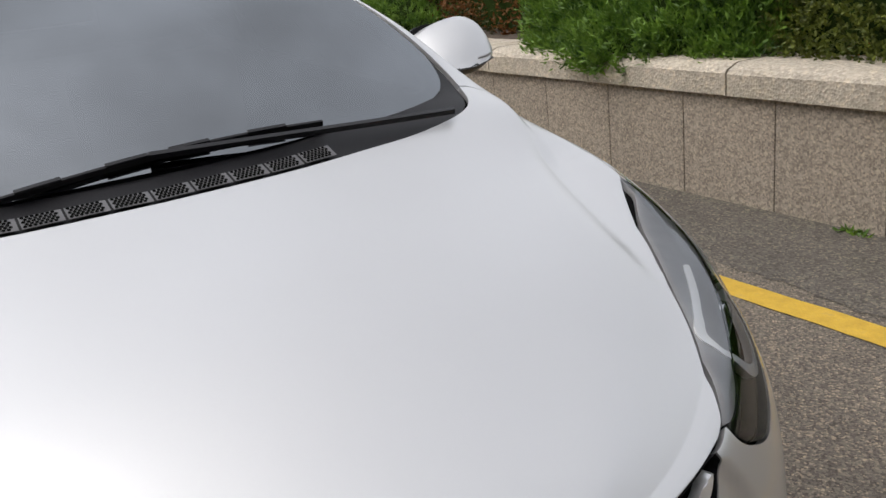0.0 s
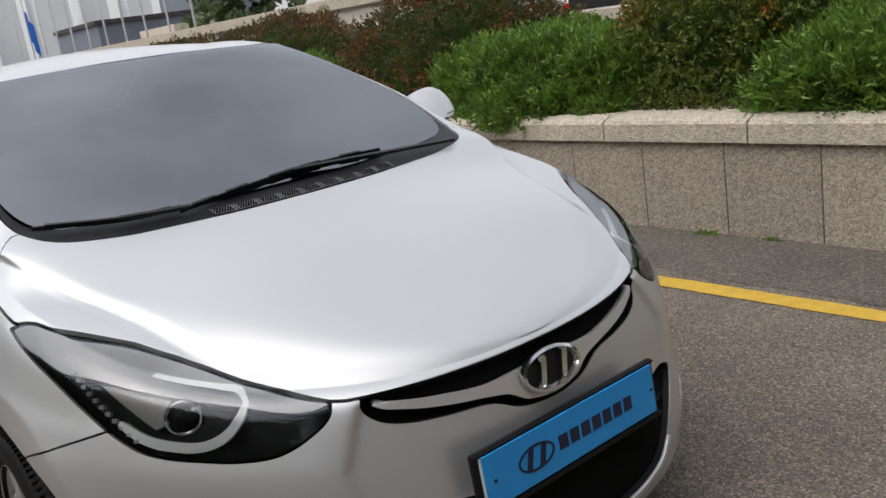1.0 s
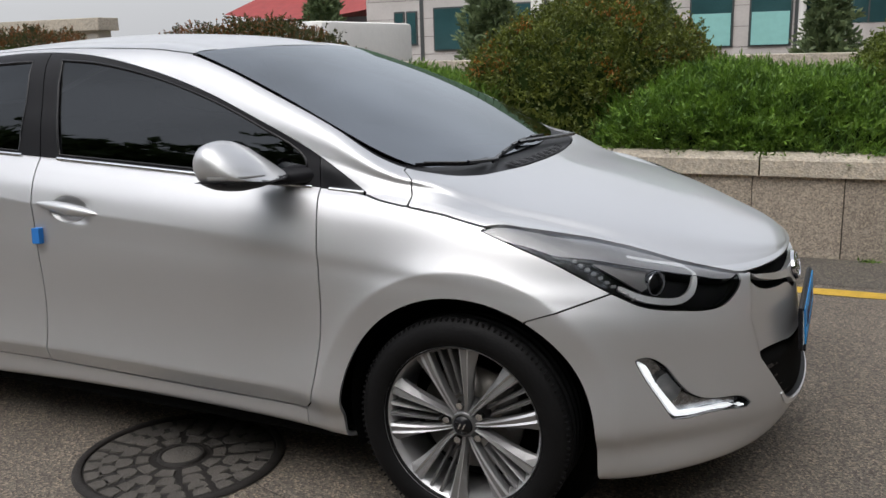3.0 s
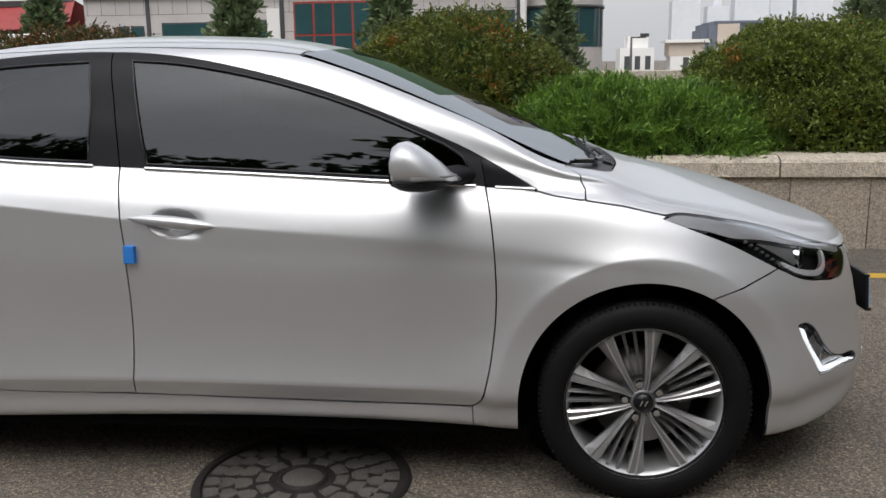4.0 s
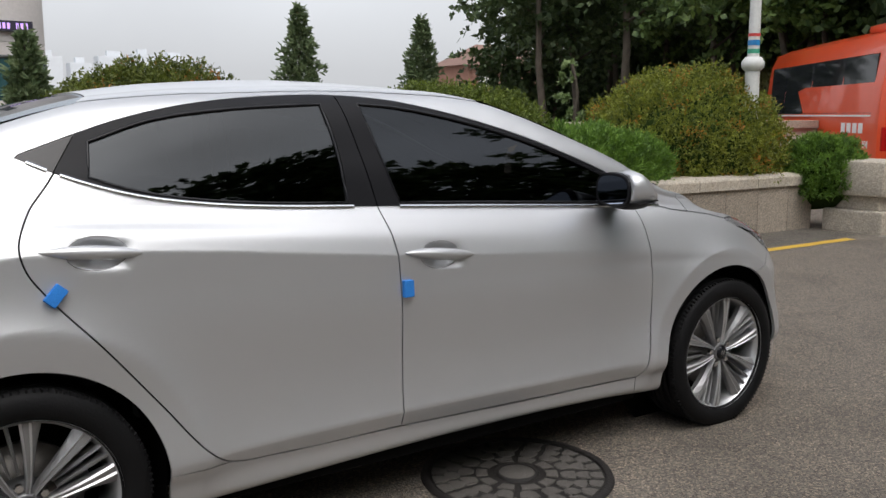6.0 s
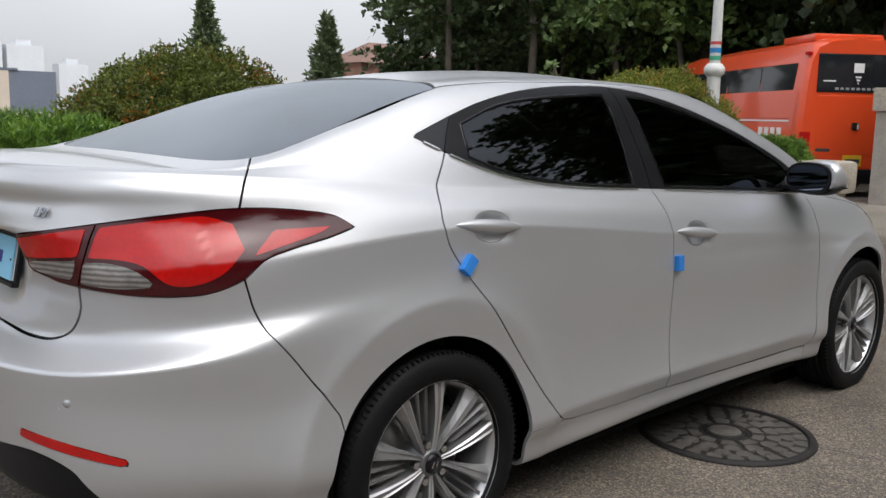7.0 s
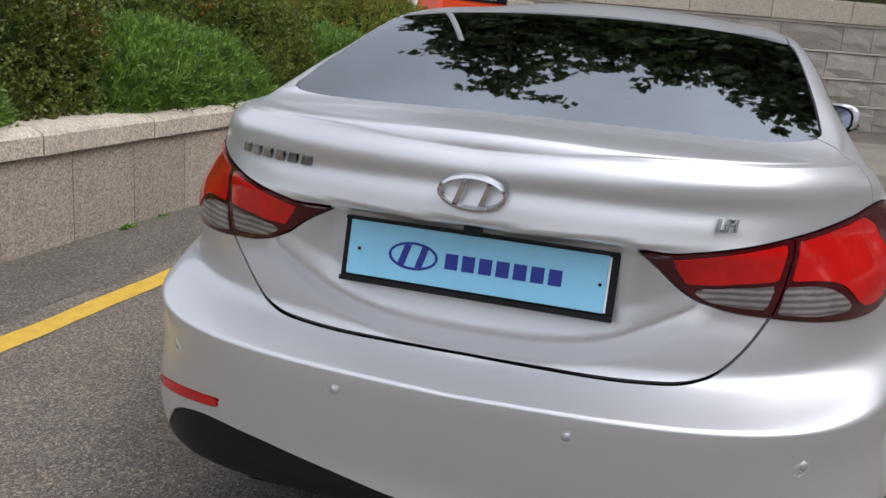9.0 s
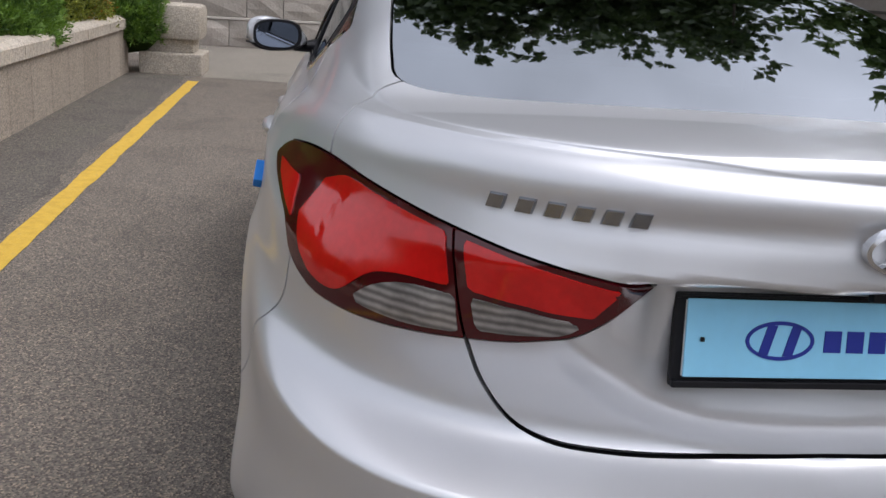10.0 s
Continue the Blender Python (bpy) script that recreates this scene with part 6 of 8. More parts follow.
b = bmesh.new()
g = bmesh.ops.create_grid(b, x_segments=120, y_segments=20, size=0.5)
for v in b.verts:
    v.co = Vector((-24 + (v.co.x + 0.5) * (24 + WALL_END - 0.2), 3.11 + (v.co.y + 0.5) * 3.5, 0))
    v.co.z = 0.60 + 0.05 * noise.noise(v.co * 1.7) + 0.05 * min(1, (v.co.y - 3.11) / 0.6)
tagged(part("planter_bed", b, SOIL, smooth=True), "dark soil in the planter under the shrubs", "soil", kind="structure")

b = bmesh.new()
box(b, -26, 34, 6.60, 6.82, -0.1, 1.06)
parapet = tagged(part("parapet", b, CONCRETE), "low concrete parapet with a pale flat coping behind the shrubs", "parapet", kind="structure")
b = bmesh.new()
for x0 in np.arange(-26, 34, 2.0):
    box(b, x0 + 0.004, x0 + 1.996, 6.54, 6.88, 1.06, 1.20, 0.01)
part("parapet_coping", b, COPING, parapet)


def manhole(cx, cy, r=0.335):
    """Round cast-iron cover: rim, hub and four rings of short ribs, the hollows filled with dust."""
    root = tagged(empty("manhole_cover", (cx, cy, 0)), "round cast-iron manhole cover with rings of blocky ribs", "manhole cover")
    v, f = lathe([(0.0, 0.006), (0.98 * r, 0.006)], 64, "z")
    link_mesh("plate", v, f, IRON, root, smooth=False)
    v, f = lathe([(0.955 * r, 0.005), (0.955 * r, 0.014), (0.965 * r, 0.016), (1.03 * r, 0.016), (1.05 * r, 0.004)], 96, "z")
    link_mesh("rim", v, f, IRON, root)
    v, f = lathe([(0.0, 0.011), (0.19 * r, 0.012), (0.205 * r, 0.016), (0.235 * r, 0.016), (0.245 * r, 0.005)], 48, "z")
    link_mesh("hub", v, f, IRON, root)
    v, f = lathe([(0.0, 0.014), (0.19 * r, 0.014), (0.2 * r, 0.010)], 40, "z")
    link_mesh("hub_plate", v, f, IRON_PAD, root)
    rng = random.Random(3)
    for ring, (r0, r1, count) in enumerate(((0.32, 0.45, 10), (0.52, 0.64, 14), (0.695, 0.795, 19), (0.845, 0.935, 24))):
        b = bmesh.new()
        for i in range(count):
            a = 2 * math.pi * (i + 0.5 * (ring % 2)) / count
            wdt = 2 * math.pi / count * rng.uniform(0.68, 0.80)
            pts = []
            for q in np.linspace(-0.5, 0.5, 5):
                pts.append(((r1 * r) * math.cos(a + q * wdt), (r1 * r) * math.sin(a + q * wdt)))
            for q in np.linspace(0.5, -0.5, 5):
                notch = 0.82 if abs(q) < 0.3 and ring > 0 else 1.0
                pts.append(((r0 * r) * notch ** 0.5 * math.cos(a + q * wdt), (r0 * r) * notch ** 0.5 * math.sin(a + q * wdt)))
            extrude_outline(b, pts, 0.004, Matrix.Translation((0, 0, 0.006)), 0.95)
        part("rib_ring", b, IRON_PAD, root)
    return root


manhole(-1.07, -0.815)

CRACK = material("dark_asphalt_crack", (0.028, 0.025, 0.022), rough=0.95, vary=0.3, fine=120)
rng = np.random.default_rng(17)
for name_, start, way_, steps in (("asphalt_crack", (-0.93, -1.16), (0.35, -0.94), 26), ("asphalt_crack", (-0.74, -0.86), (0.75, -0.45), 22)):
    p, d, left, right = np.array(start), np.array(way_), [], []
    for k in range(steps):
        d = d + rng.normal(0, 0.28, 2)
        d = d / np.linalg.norm(d) * 0.6 + np.array(way_) * 0.4
        wdt = 0.0022 * rng.uniform(0.5, 1.6) * (1 - 0.7 * k / steps)
        left.append((*(p + np.array([-d[1], d[0]]) * wdt), 0.0030))
        right.append((*(p - np.array([-d[1], d[0]]) * wdt), 0.0030))
        p = p + d * 0.035
    tagged(link_mesh(name_, left + right, [(i, i + 1, i + steps + 1, i + steps) for i in range(steps - 1)], CRACK, smooth=False), "fine dark crack in the asphalt", "crack", kind="structure")

# ---- shrubs and trees ----
JUNIPER = leaf_material("juniper_sprays", (0.026, 0.075, 0.011), (0.235, 0.40, 0.050))
# near-black green: the shade between the sprays, put into the core's colour
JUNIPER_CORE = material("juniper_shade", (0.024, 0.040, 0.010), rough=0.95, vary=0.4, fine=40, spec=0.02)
YEW = leaf_material("yew_leaves", (0.040, 0.064, 0.009), (0.215, 0.275, 0.032), tip=(0.40, 0.14, 0.02), amount=0.07)
YEW_RUST = leaf_material("rusty_yew_leaves", (0.036, 0.058, 0.009), (0.200, 0.230, 0.030), tip=(0.36, 0.13, 0.02), amount=0.12)
YEW_RED = leaf_material("reddened_hedge_leaves", (0.026, 0.038, 0.010), (0.10, 0.10, 0.022), tip=(0.20, 0.075, 0.018), amount=0.28)
YEW_GOLD = leaf_material("yellow_green_hedge_leaves", (0.055, 0.080, 0.010), (0.36, 0.39, 0.045), tip=(0.46, 0.18, 0.02), amount=0.14)
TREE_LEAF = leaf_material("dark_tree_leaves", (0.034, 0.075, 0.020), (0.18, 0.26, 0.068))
# darker copy of the tree leaves, with backlit shade put into its colour
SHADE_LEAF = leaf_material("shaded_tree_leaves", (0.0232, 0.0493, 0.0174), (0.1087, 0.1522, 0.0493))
TREE_LEAF2 = leaf_material("mid_green_tree_leaves", (0.045, 0.085, 0.018), (0.20, 0.28, 0.06))
CONIFER_LEAF = leaf_material("conifer_needles", (0.055, 0.092, 0.040), (0.200, 0.255, 0.115))
BARK = material("grey_brown_bark", (0.105, 0.085, 0.066), rough=0.9, vary=0.35, scale=4, fine=30, bump=0.7, bump_scale=25)


def unit(a):
    return a / np.maximum(np.linalg.norm(a, axis=-1, keepdims=True), 1e-9)


def blades(points, ways, length, width, rng, droop=0.0):
    """Narrow leaf blades from points along ways: arrays of vertices and quads."""
    n = len(points)
    side = unit(np.cross(ways, rng.normal(size=(n, 3))))
    ln = (length * rng.uniform(0.6, 1.3, n))[:, None]
    wd = (width * rng.uniform(0.7, 1.3, n))[:, None]
    mid = points + ways * ln * 0.55
    tip = points + ways * ln + np.array([0, 0, -droop]) * ln
    v = np.stack([points - side * wd * 0.35, points + side * wd * 0.35, mid + side * wd, mid - side * wd, tip + side * wd * 0.15, tip - side * wd * 0.15], 1).reshape(-1, 3)
    k = np.arange(n)[:, None] * 6
    f = np.concatenate([k + [0, 1, 2, 3], k + [3, 2, 4, 5]])
    return v, f


def needles(points, ways, length, width, rng):
    """Small pointed leaves, one diamond each."""
    n = len(points)
    side = unit(np.cross(ways, rng.normal(size=(n, 3))))
    ln = (length * rng.uniform(0.55, 1.35, n))[:, None]
    wd = (width * rng.uniform(0.7, 1.3, n))[:, None]
    mid = points + ways * ln * 0.45
    v = np.stack([points, mid + side * wd, points + ways * ln, mid - side * wd], 1).reshape(-1, 3)
    return v, np.arange(n)[:, None] * 4 + np.arange(4)


def lumpy(ways, seed, amount, freq):
    """Bulges of a crown's outline along directions."""
    rng = np.random.default_rng(seed)
    d = np.zeros(len(ways))
    for k in range(9):
        a = rng.normal(size=3)
        d += np.sin(ways @ (a * freq) + rng.uniform(0, 6.28)) / 3
    return 1 + amount * d


def core_mesh(name, centre, radii, seed, amount, freq, mat, parent, scale=0.88, floor=None, power=2.0):
    b = bmesh.new()
    bmesh.ops.create_icosphere(b, subdivisions=4, radius=1.0)
    w = np.array([v.co[:] for v in b.verts])
    w = unit(w)
    pos = shape_points(w, centre, radii, seed, amount, freq, power, scale)
    for v, p in zip(b.verts, pos):
        v.co = p
        if floor is not None and v.co.z < floor:
            v.co.z = floor
    return part(name, b, mat, parent, smooth=True)


def shape_points(ways, centre, radii, seed, amount, freq, power=2.0, scale=1.0):
    r = (np.abs(ways[:, 0]) ** power + np.abs(ways[:, 1]) ** power + np.abs(ways[:, 2]) ** power) ** (-1 / power)
    r = r * lumpy(ways, seed, amount, freq) * scale
    return np.array(centre) + ways * r[:, None] * np.array(radii)


def shrub(name, label, centre, radii, leaf, count, length, width, seed, core=None, lift=0.5, amount=0.07, freq=4.0, power=2.4, floor=0.6, tuft=4, spread=0.6, clump=22, clump_r=0.07):
    """A shrub: a core coloured as dark as inner shade, and a coat of many small sprays, each of a few blades."""
    rng = np.random.default_rng(seed)
    root = tagged(empty(name, (centre[0], centre[1], floor)), label, "shrub")
    inv = Matrix.Translation((-centre[0], -centre[1], -floor))
    # shoots stand in clumps that bulge out of the round form
    heart = unit(rng.normal(size=(count // clump, 3)) * [1, 1, 0.9])
    off = rng.normal(size=(count * 2, 3)) * clump_r
    pick = rng.integers(0, len(heart), count * 2)
    loose = rng.uniform(0, 1, (count * 2, 1)) < 0.4
    ways = unit(np.where(loose, rng.normal(size=(count * 2, 3)), heart[pick] + off))
    swell = np.where(loose[:, 0], -0.03, 0.07 * np.exp(-(np.linalg.norm(off, axis=1) / (1.5 * clump_r)) ** 2) + rng.uniform(-0.03, 0.05, len(heart))[pick])
    keep = ways[:, 2] > -0.5
    ways, swell = ways[keep][:count], swell[keep][:count]
    # more leaves towards the side that faces the road
    pos = shape_points(ways, centre, radii, seed, amount, freq, power, 1.0)
    pos -= (ways * np.array(radii)) * (rng.uniform(0, 0.16, len(ways)) ** 1.3 - swell + 0.04)[:, None]
    keep = pos[:, 2] > floor - 0.05
    pos, ways = pos[keep], ways[keep]
    n = unit(ways / np.array(radii))
    # each spray is a short shoot with small leaves along it
    shoot = unit(n * 0.75 + np.array([0, 0, lift]) + rng.normal(size=n.shape) * 0.45)
    far_ = np.tile(np.linspace(0.0, 1.0, tuft), len(pos))[:, None]
    reach = np.repeat(rng.uniform(0.6, 1.5, len(pos)), tuft)[:, None] * length * 1.5
    p = np.repeat(pos, tuft, 0) + np.repeat(shoot, tuft, 0) * far_ * reach
    w = unit(np.repeat(shoot, tuft, 0) + rng.normal(size=p.shape) * spread)
    v, f = needles(p, w, length, width, rng)
    ob = link_mesh("foliage", v, f, leaf, root, smooth=False)
    ob.matrix_parent_inverse = inv
    c = core_mesh("shade_core", centre, radii, seed, amount, freq, core or JUNIPER_CORE, root, 0.83, floor - 0.06, power)
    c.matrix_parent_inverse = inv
    return root


def juniper(centre, radii, seed, count=5200):
    return shrub("juniper_shrub", "bright green spreading juniper shrub with feathery upright sprays in the planter", centre, radii, JUNIPER, int(count * 1.7), 0.050, 0.0056, seed, lift=0.8, amount=0.07, freq=6.0, tuft=8, spread=0.5)


def yew(centre, radii, seed, leaf=None, label="", count=6500, length=0.026, width=0.0075, floor=0.6, power=2.15):
    return shrub("clipped_bush", label or "dark green clipped round bush with scattered orange shoots", centre, radii, leaf or YEW, int(count * 1.6), length, width, seed, lift=0.3, amount=0.035, freq=7.5, tuft=8, spread=0.8, floor=floor, power=power)


# low junipers along the wall
juniper((0.32, 3.50, 0.62), (1.16, 0.60, 0.50), 11, 8200)
juniper((-2.35, 3.48, 0.60), (1.08, 0.60, 0.52), 12, 8200)
juniper((3.20, 3.46, 0.62), (0.92, 0.58, 0.52), 13, 6000)
juniper((-6.3, 3.55, 0.60), (1.3, 0.6, 0.50), 14, 3000)
juniper((-9.6, 3.65, 0.60), (1.3, 0.6, 0.50), 15, 2200)
# clipped bushes behind them
yew((-0.95, 3.98, 0.70), (1.08, 0.92, 1.00), 21, label="dark green clipped round bush with rusty red shoots on top", leaf=YEW_RUST, count=11500)
yew((1.95, 4.02, 0.70), (1.17, 0.95, 0.90), 22, count=15000)
yew((5.18, 3.92, 0.70), (1.36, 1.05, 1.12), 23, leaf=YEW_GOLD, label="large yellow-green clipped bush with orange shoots", count=12000)
yew((-4.55, 4.45, 0.70), (1.45, 1.0, 0.98), 24, leaf=YEW_RED, label="clipped bush with reddish brown leaves over dark green", count=8000)
yew((-8.1, 4.6, 0.70), (1.7, 1.0, 0.98), 25, leaf=YEW_RED, label="clipped bush with reddish brown leaves over dark green", count=6500)
yew((-11.8, 4.9, 0.70), (1.7, 1.0, 0.95), 26, leaf=YEW_RED, label="clipped bush with reddish brown leaves over dark green", count=5000)
shrub("overhanging_shrub", "bright green feathery shrub spilling over the end of the planter wall", (6.40, 2.90, 0.60), (0.46, 0.42, 0.44), JUNIPER, 5200, 0.040, 0.0056, 27, lift=0.5, amount=0.05, freq=6.0, tuft=8, spread=0.5, floor=0.16)


def tree(at, height, crown_r, crown_base, seed, leaf=None, count=2600, size=0.30, lean=0.0, name="tree", label="", limbs=7, broad=0.34):
    """A tapered, slightly bent trunk with limbs, and a crown of many loose leaf clumps."""
    rng = np.random.default_rng(seed)
    root = tagged(empty(name, at), label or "tall leafy tree with a bare grey-brown trunk", "tree")
    b = bmesh.new()
    tips = []

    def limb(p0, way, ln, r0, r1, steps):
        ring, p, w = None, np.array(p0, float), unit(np.array(way, float))
        for i in range(steps + 1):
            r = r0 + (r1 - r0) * i / steps
            s = unit(np.cross(w, [0.3, 1, 0.2]))
            u = np.cross(w, s)
            now = [b.verts.new(p + r * (s * math.cos(a) + u * math.sin(a))) for a in np.linspace(0, 2 * math.pi, 7)[:-1]]
            if ring:
                for k in range(6):
                    b.faces.new((ring[k], ring[(k + 1) % 6], now[(k + 1) % 6], now[k]))
            ring = now
            if i < steps:
                p = p + w * ln / steps
                w = unit(w + rng.normal(size=3) * 0.08)
        return p

    top = limb((0, 0, 0), (lean, lean * 0.5, 1), height * 0.9, 0.022 * height * 0.62, 0.02, 7)
    clumps = [top]
    for k in range(limbs):
        t = crown_base + (1 - crown_base) * (k + 0.5) / limbs * 0.9
        a = k * 2.4 + rng.uniform(0, 0.8)
        start = np.array([lean * height * 0.9 * t, lean * 0.5 * height * 0.9 * t, height * 0.9 * t])
        reach = crown_r * (1.0 - 0.45 * (t - crown_base) / (1 - crown_base + 1e-6)) * rng.uniform(0.6, 1.0)
        clumps.append(limb(start, (math.cos(a), math.sin(a), 0.45), reach, 0.012 * height * 0.4, 0.012, 3))
        clumps.append(start + np.array([math.cos(a), math.sin(a), 0.5]) * reach * 0.5)
    part("trunk", b, BARK, root, smooth=True)
    # leaves stand in sprays along thin twigs that leave each clump
    twigs = max(count // len(clumps) // 16, 2)
    for_each = np.repeat(np.array(clumps), twigs, 0) + rng.normal(size=(twigs * len(clumps), 3)) * np.array([0.24, 0.24, 0.16]) * crown_r
    way = unit(rng.normal(size=for_each.shape) * [1, 1, 0.5] + [0, 0, 0.12])
    span = rng.uniform(0.15, 0.55, len(way))[:, None] * crown_r
    along = np.tile(np.linspace(0.05, 1.0, 16), len(way))[:, None]
    pts = np.repeat(for_each, 16, 0) + np.repeat(way * span, 16, 0) * along + [0, 0, -0.10 * crown_r] * along ** 2 + rng.normal(size=(16 * len(way), 3)) * 0.022 * crown_r
    ways = unit(np.repeat(way, 16, 0) + rng.normal(size=pts.shape) * 0.75)
    v, f = needles(pts, ways, size, size * broad, rng)
    link_mesh("crown", v, f, leaf or TREE_LEAF, root, smooth=False)
    return root


def conifer(at, height, radius, seed, count=3400):
    """A slender cone of short upswept branches round a straight trunk."""
    rng = np.random.default_rng(seed)
    root = tagged(empty("conifer", at), "slender dark green conifer with upswept branches", "tree")
    v, f = lathe([(0.10, 0), (0.07, height * 0.5), (0.015, height * 0.97)], 8, "z")
    link_mesh("trunk", v, f, BARK, root)
    t = 1 - rng.uniform(0, 1, count) ** 0.62
    a = rng.uniform(0, 2 * math.pi, count)
    tier = 0.66 + 0.22 * np.sin(t * 29 + 2 * np.sin(a * 3 + seed)) + 0.22 * np.sin(a * 5 + t * 11 + seed)
    r = radius * np.minimum(1.05 * (1 - t) ** 0.75, 0.55 + 2.2 * t) * tier * rng.uniform(0.15, 1.0, count) ** 0.6 + 0.03
    pts = np.stack([r * np.cos(a), r * np.sin(a), height * (0.12 + 0.86 * t)], 1)
    ways = unit(np.stack([np.cos(a), np.sin(a), np.full(count, 0.75)], 1) + rng.normal(size=(count, 3)) * 0.4)
    v, f = blades(np.repeat(pts, 2, 0), unit(np.repeat(ways, 2, 0) + rng.normal(size=(2 * count, 3)) * 0.45), 0.20, 0.036, rng)
    link_mesh("crown", v, f, CONIFER_LEAF, root, smooth=False)
    return root


conifer((9.3, 23.4, 0), 4.85, 1.25, 31)
conifer((14.2, 23.8, 0), 4.85, 1.2, 32)
conifer((-7.3, 18.0, 0), 4.0, 1.1, 33)
conifer((-3.6, 18.4, 0), 4.05, 1.1, 34)
conifer((0.4, 18.2, 0), 3.2, 0.85, 35, 2000)
conifer((-12.4, 18.5, 0), 3.7, 1.0, 36)

# wood on the rise beyond the road
wood = random.Random(4)
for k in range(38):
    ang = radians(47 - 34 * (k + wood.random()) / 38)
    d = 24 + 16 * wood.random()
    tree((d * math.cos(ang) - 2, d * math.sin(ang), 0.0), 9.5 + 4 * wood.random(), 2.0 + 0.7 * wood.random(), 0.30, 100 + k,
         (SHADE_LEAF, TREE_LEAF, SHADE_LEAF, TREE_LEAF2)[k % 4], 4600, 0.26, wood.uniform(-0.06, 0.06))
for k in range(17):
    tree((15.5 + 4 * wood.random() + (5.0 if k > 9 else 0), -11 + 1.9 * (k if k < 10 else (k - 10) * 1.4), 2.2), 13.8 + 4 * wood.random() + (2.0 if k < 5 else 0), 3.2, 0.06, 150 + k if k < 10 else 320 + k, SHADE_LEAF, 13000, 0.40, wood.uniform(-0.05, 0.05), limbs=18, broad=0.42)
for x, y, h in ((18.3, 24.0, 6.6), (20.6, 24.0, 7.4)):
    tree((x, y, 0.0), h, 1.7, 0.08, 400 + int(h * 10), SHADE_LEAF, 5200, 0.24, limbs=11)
# trees across the drive, which the windows mirror
for k in range(22):
    tree((-38 + 2.4 * k + wood.uniform(-0.6, 0.6), -14.5 + wood.uniform(-1.5, 1.5), 0.0), 8.3 + 2.3 * wood.random() + 4.0 * min(max((k - 13) / 4, 0), 1), 2.6, 0.2, 180 + k, TREE_LEAF, 4500, 0.40, limbs=10)

# small weeds in the joint at the foot of the wall
for wx, wy, wr in ((-0.79, 2.83, 0.032), (-0.40, 2.845, 0.025), (-3.02, 2.84, 0.03), (1.10, 2.84, 0.03)):
    rngw = np.random.default_rng(int(abs(wx) * 100))
    root = tagged(empty("weed", (wx, wy, 0.0)), "small green weed in the joint below the wall", "weed")
    ways = unit(rngw.normal(size=(60, 3)) * [1, 1, 0.5] + [0, -0.2, 0.5])
    v, f = needles(rngw.normal(size=(60, 3)) * [wr, wr * 0.4, 0.003] + [0, 0, 0.004], ways, wr * 1.1, wr * 0.22, rngw)
    link_mesh("leaves", v, f, JUNIPER, root, smooth=False)

# ---- surroundings: pier, stone wall, bank, coach, pole, buildings, far town ----
STONE = material("grey_pink_split_stone", (0.36, 0.325, 0.285), rough=0.9, vary=0.3, scale=3.0, fine=45, bump=0.9, bump_scale=22, other=(0.27, 0.24, 0.21), spread=0.5, per=0.14)
RED_COAT = material("orange_red_coach_paint", (0.72, 0.075, 0.018), rough=0.28, vary=0.05, scale=2, coat=0.6)
COACH_GLASS = material("black_coach_glass", (0.016, 0.018, 0.021), rough=0.06, vary=0.1, spec=0.6)
WHITE_PRINT = material("white_print", (0.78, 0.78, 0.76), rough=0.5, vary=0.05)
YELLOW_PLATE = material("yellow_number_plate", (0.75, 0.48, 0.03), rough=0.45, vary=0.06)
POLE_PAINT = material("weathered_pale_pole_paint", (0.62, 0.62, 0.60), rough=0.5, vary=0.12, scale=5, fine=40)
BAND_RED = material("red_band", (0.55, 0.05, 0.05), rough=0.5, vary=0.1)
BAND_BLUE = material("blue_band", (0.02, 0.20, 0.48), rough=0.5, vary=0.1)
BAND_GREEN = material("green_band", (0.05, 0.33, 0.20), rough=0.5, vary=0.1)
FACADE = material("pale_granite_facade", (0.50, 0.47, 0.45), rough=0.6, vary=0.14, scale=1.2, fine=14, per=0.05)
GREEN_ROOF = material("green_metal_roof", (0.048, 0.098, 0.042), rough=0.6, vary=0.14, scale=0.6, fine=8)
DARK_FRAME = material("dark_window_frame", (0.05, 0.055, 0.055), rough=0.5, vary=0.1)
TEAL_GLASS = material("teal_window_glass", (0.030, 0.075, 0.080), rough=0.08, vary=0.3, scale=0.7)
TEAL_PANEL = material("pale_teal_blind", (0.24, 0.50, 0.47), rough=0.5, vary=0.08)
RED_FRAME = material("red_window_frame", (0.30, 0.035, 0.025), rough=0.5, vary=0.1)
SIGN_BLACK = material("black_sign_board", (0.02, 0.018, 0.035), rough=0.4, vary=0.1)
RED_TILE = material("red_roof_tile", (0.26, 0.035, 0.032), rough=0.6, vary=0.2, scale=2, fine=20)
DARK_WOOD = material("dark_roof_timber", (0.035, 0.03, 0.03), rough=0.7, vary=0.2)
WHITE_WALL = material("white_painted_wall", (0.72, 0.71, 0.68), rough=0.7, vary=0.08, scale=0.6, fine=10)
SLATE_BLOCK = material("dark_grey_blue_cladding", (0.13, 0.15, 0.19), rough=0.6, vary=0.14, scale=0.3, fine=2)
BEIGE_BLOCK = material("beige_cladding", (0.52, 0.45, 0.37), rough=0.7, vary=0.08, scale=0.3, fine=2)
# distance haze is mixed into this base colour
HAZE_BLOCK = material("haze_tinted_far_tower", (0.62, 0.645, 0.67), rough=0.9, vary=0.06, scale=0.05, fine=0.4)
BRICK_HOUSE = material("pale_red_brick", (0.36, 0.19, 0.14), rough=0.85, vary=0.18, scale=1.5, fine=16)
TEAL_FENCE = material("teal_fence_panel", (0.10, 0.30, 0.26), rough=0.5, vary=0.12)
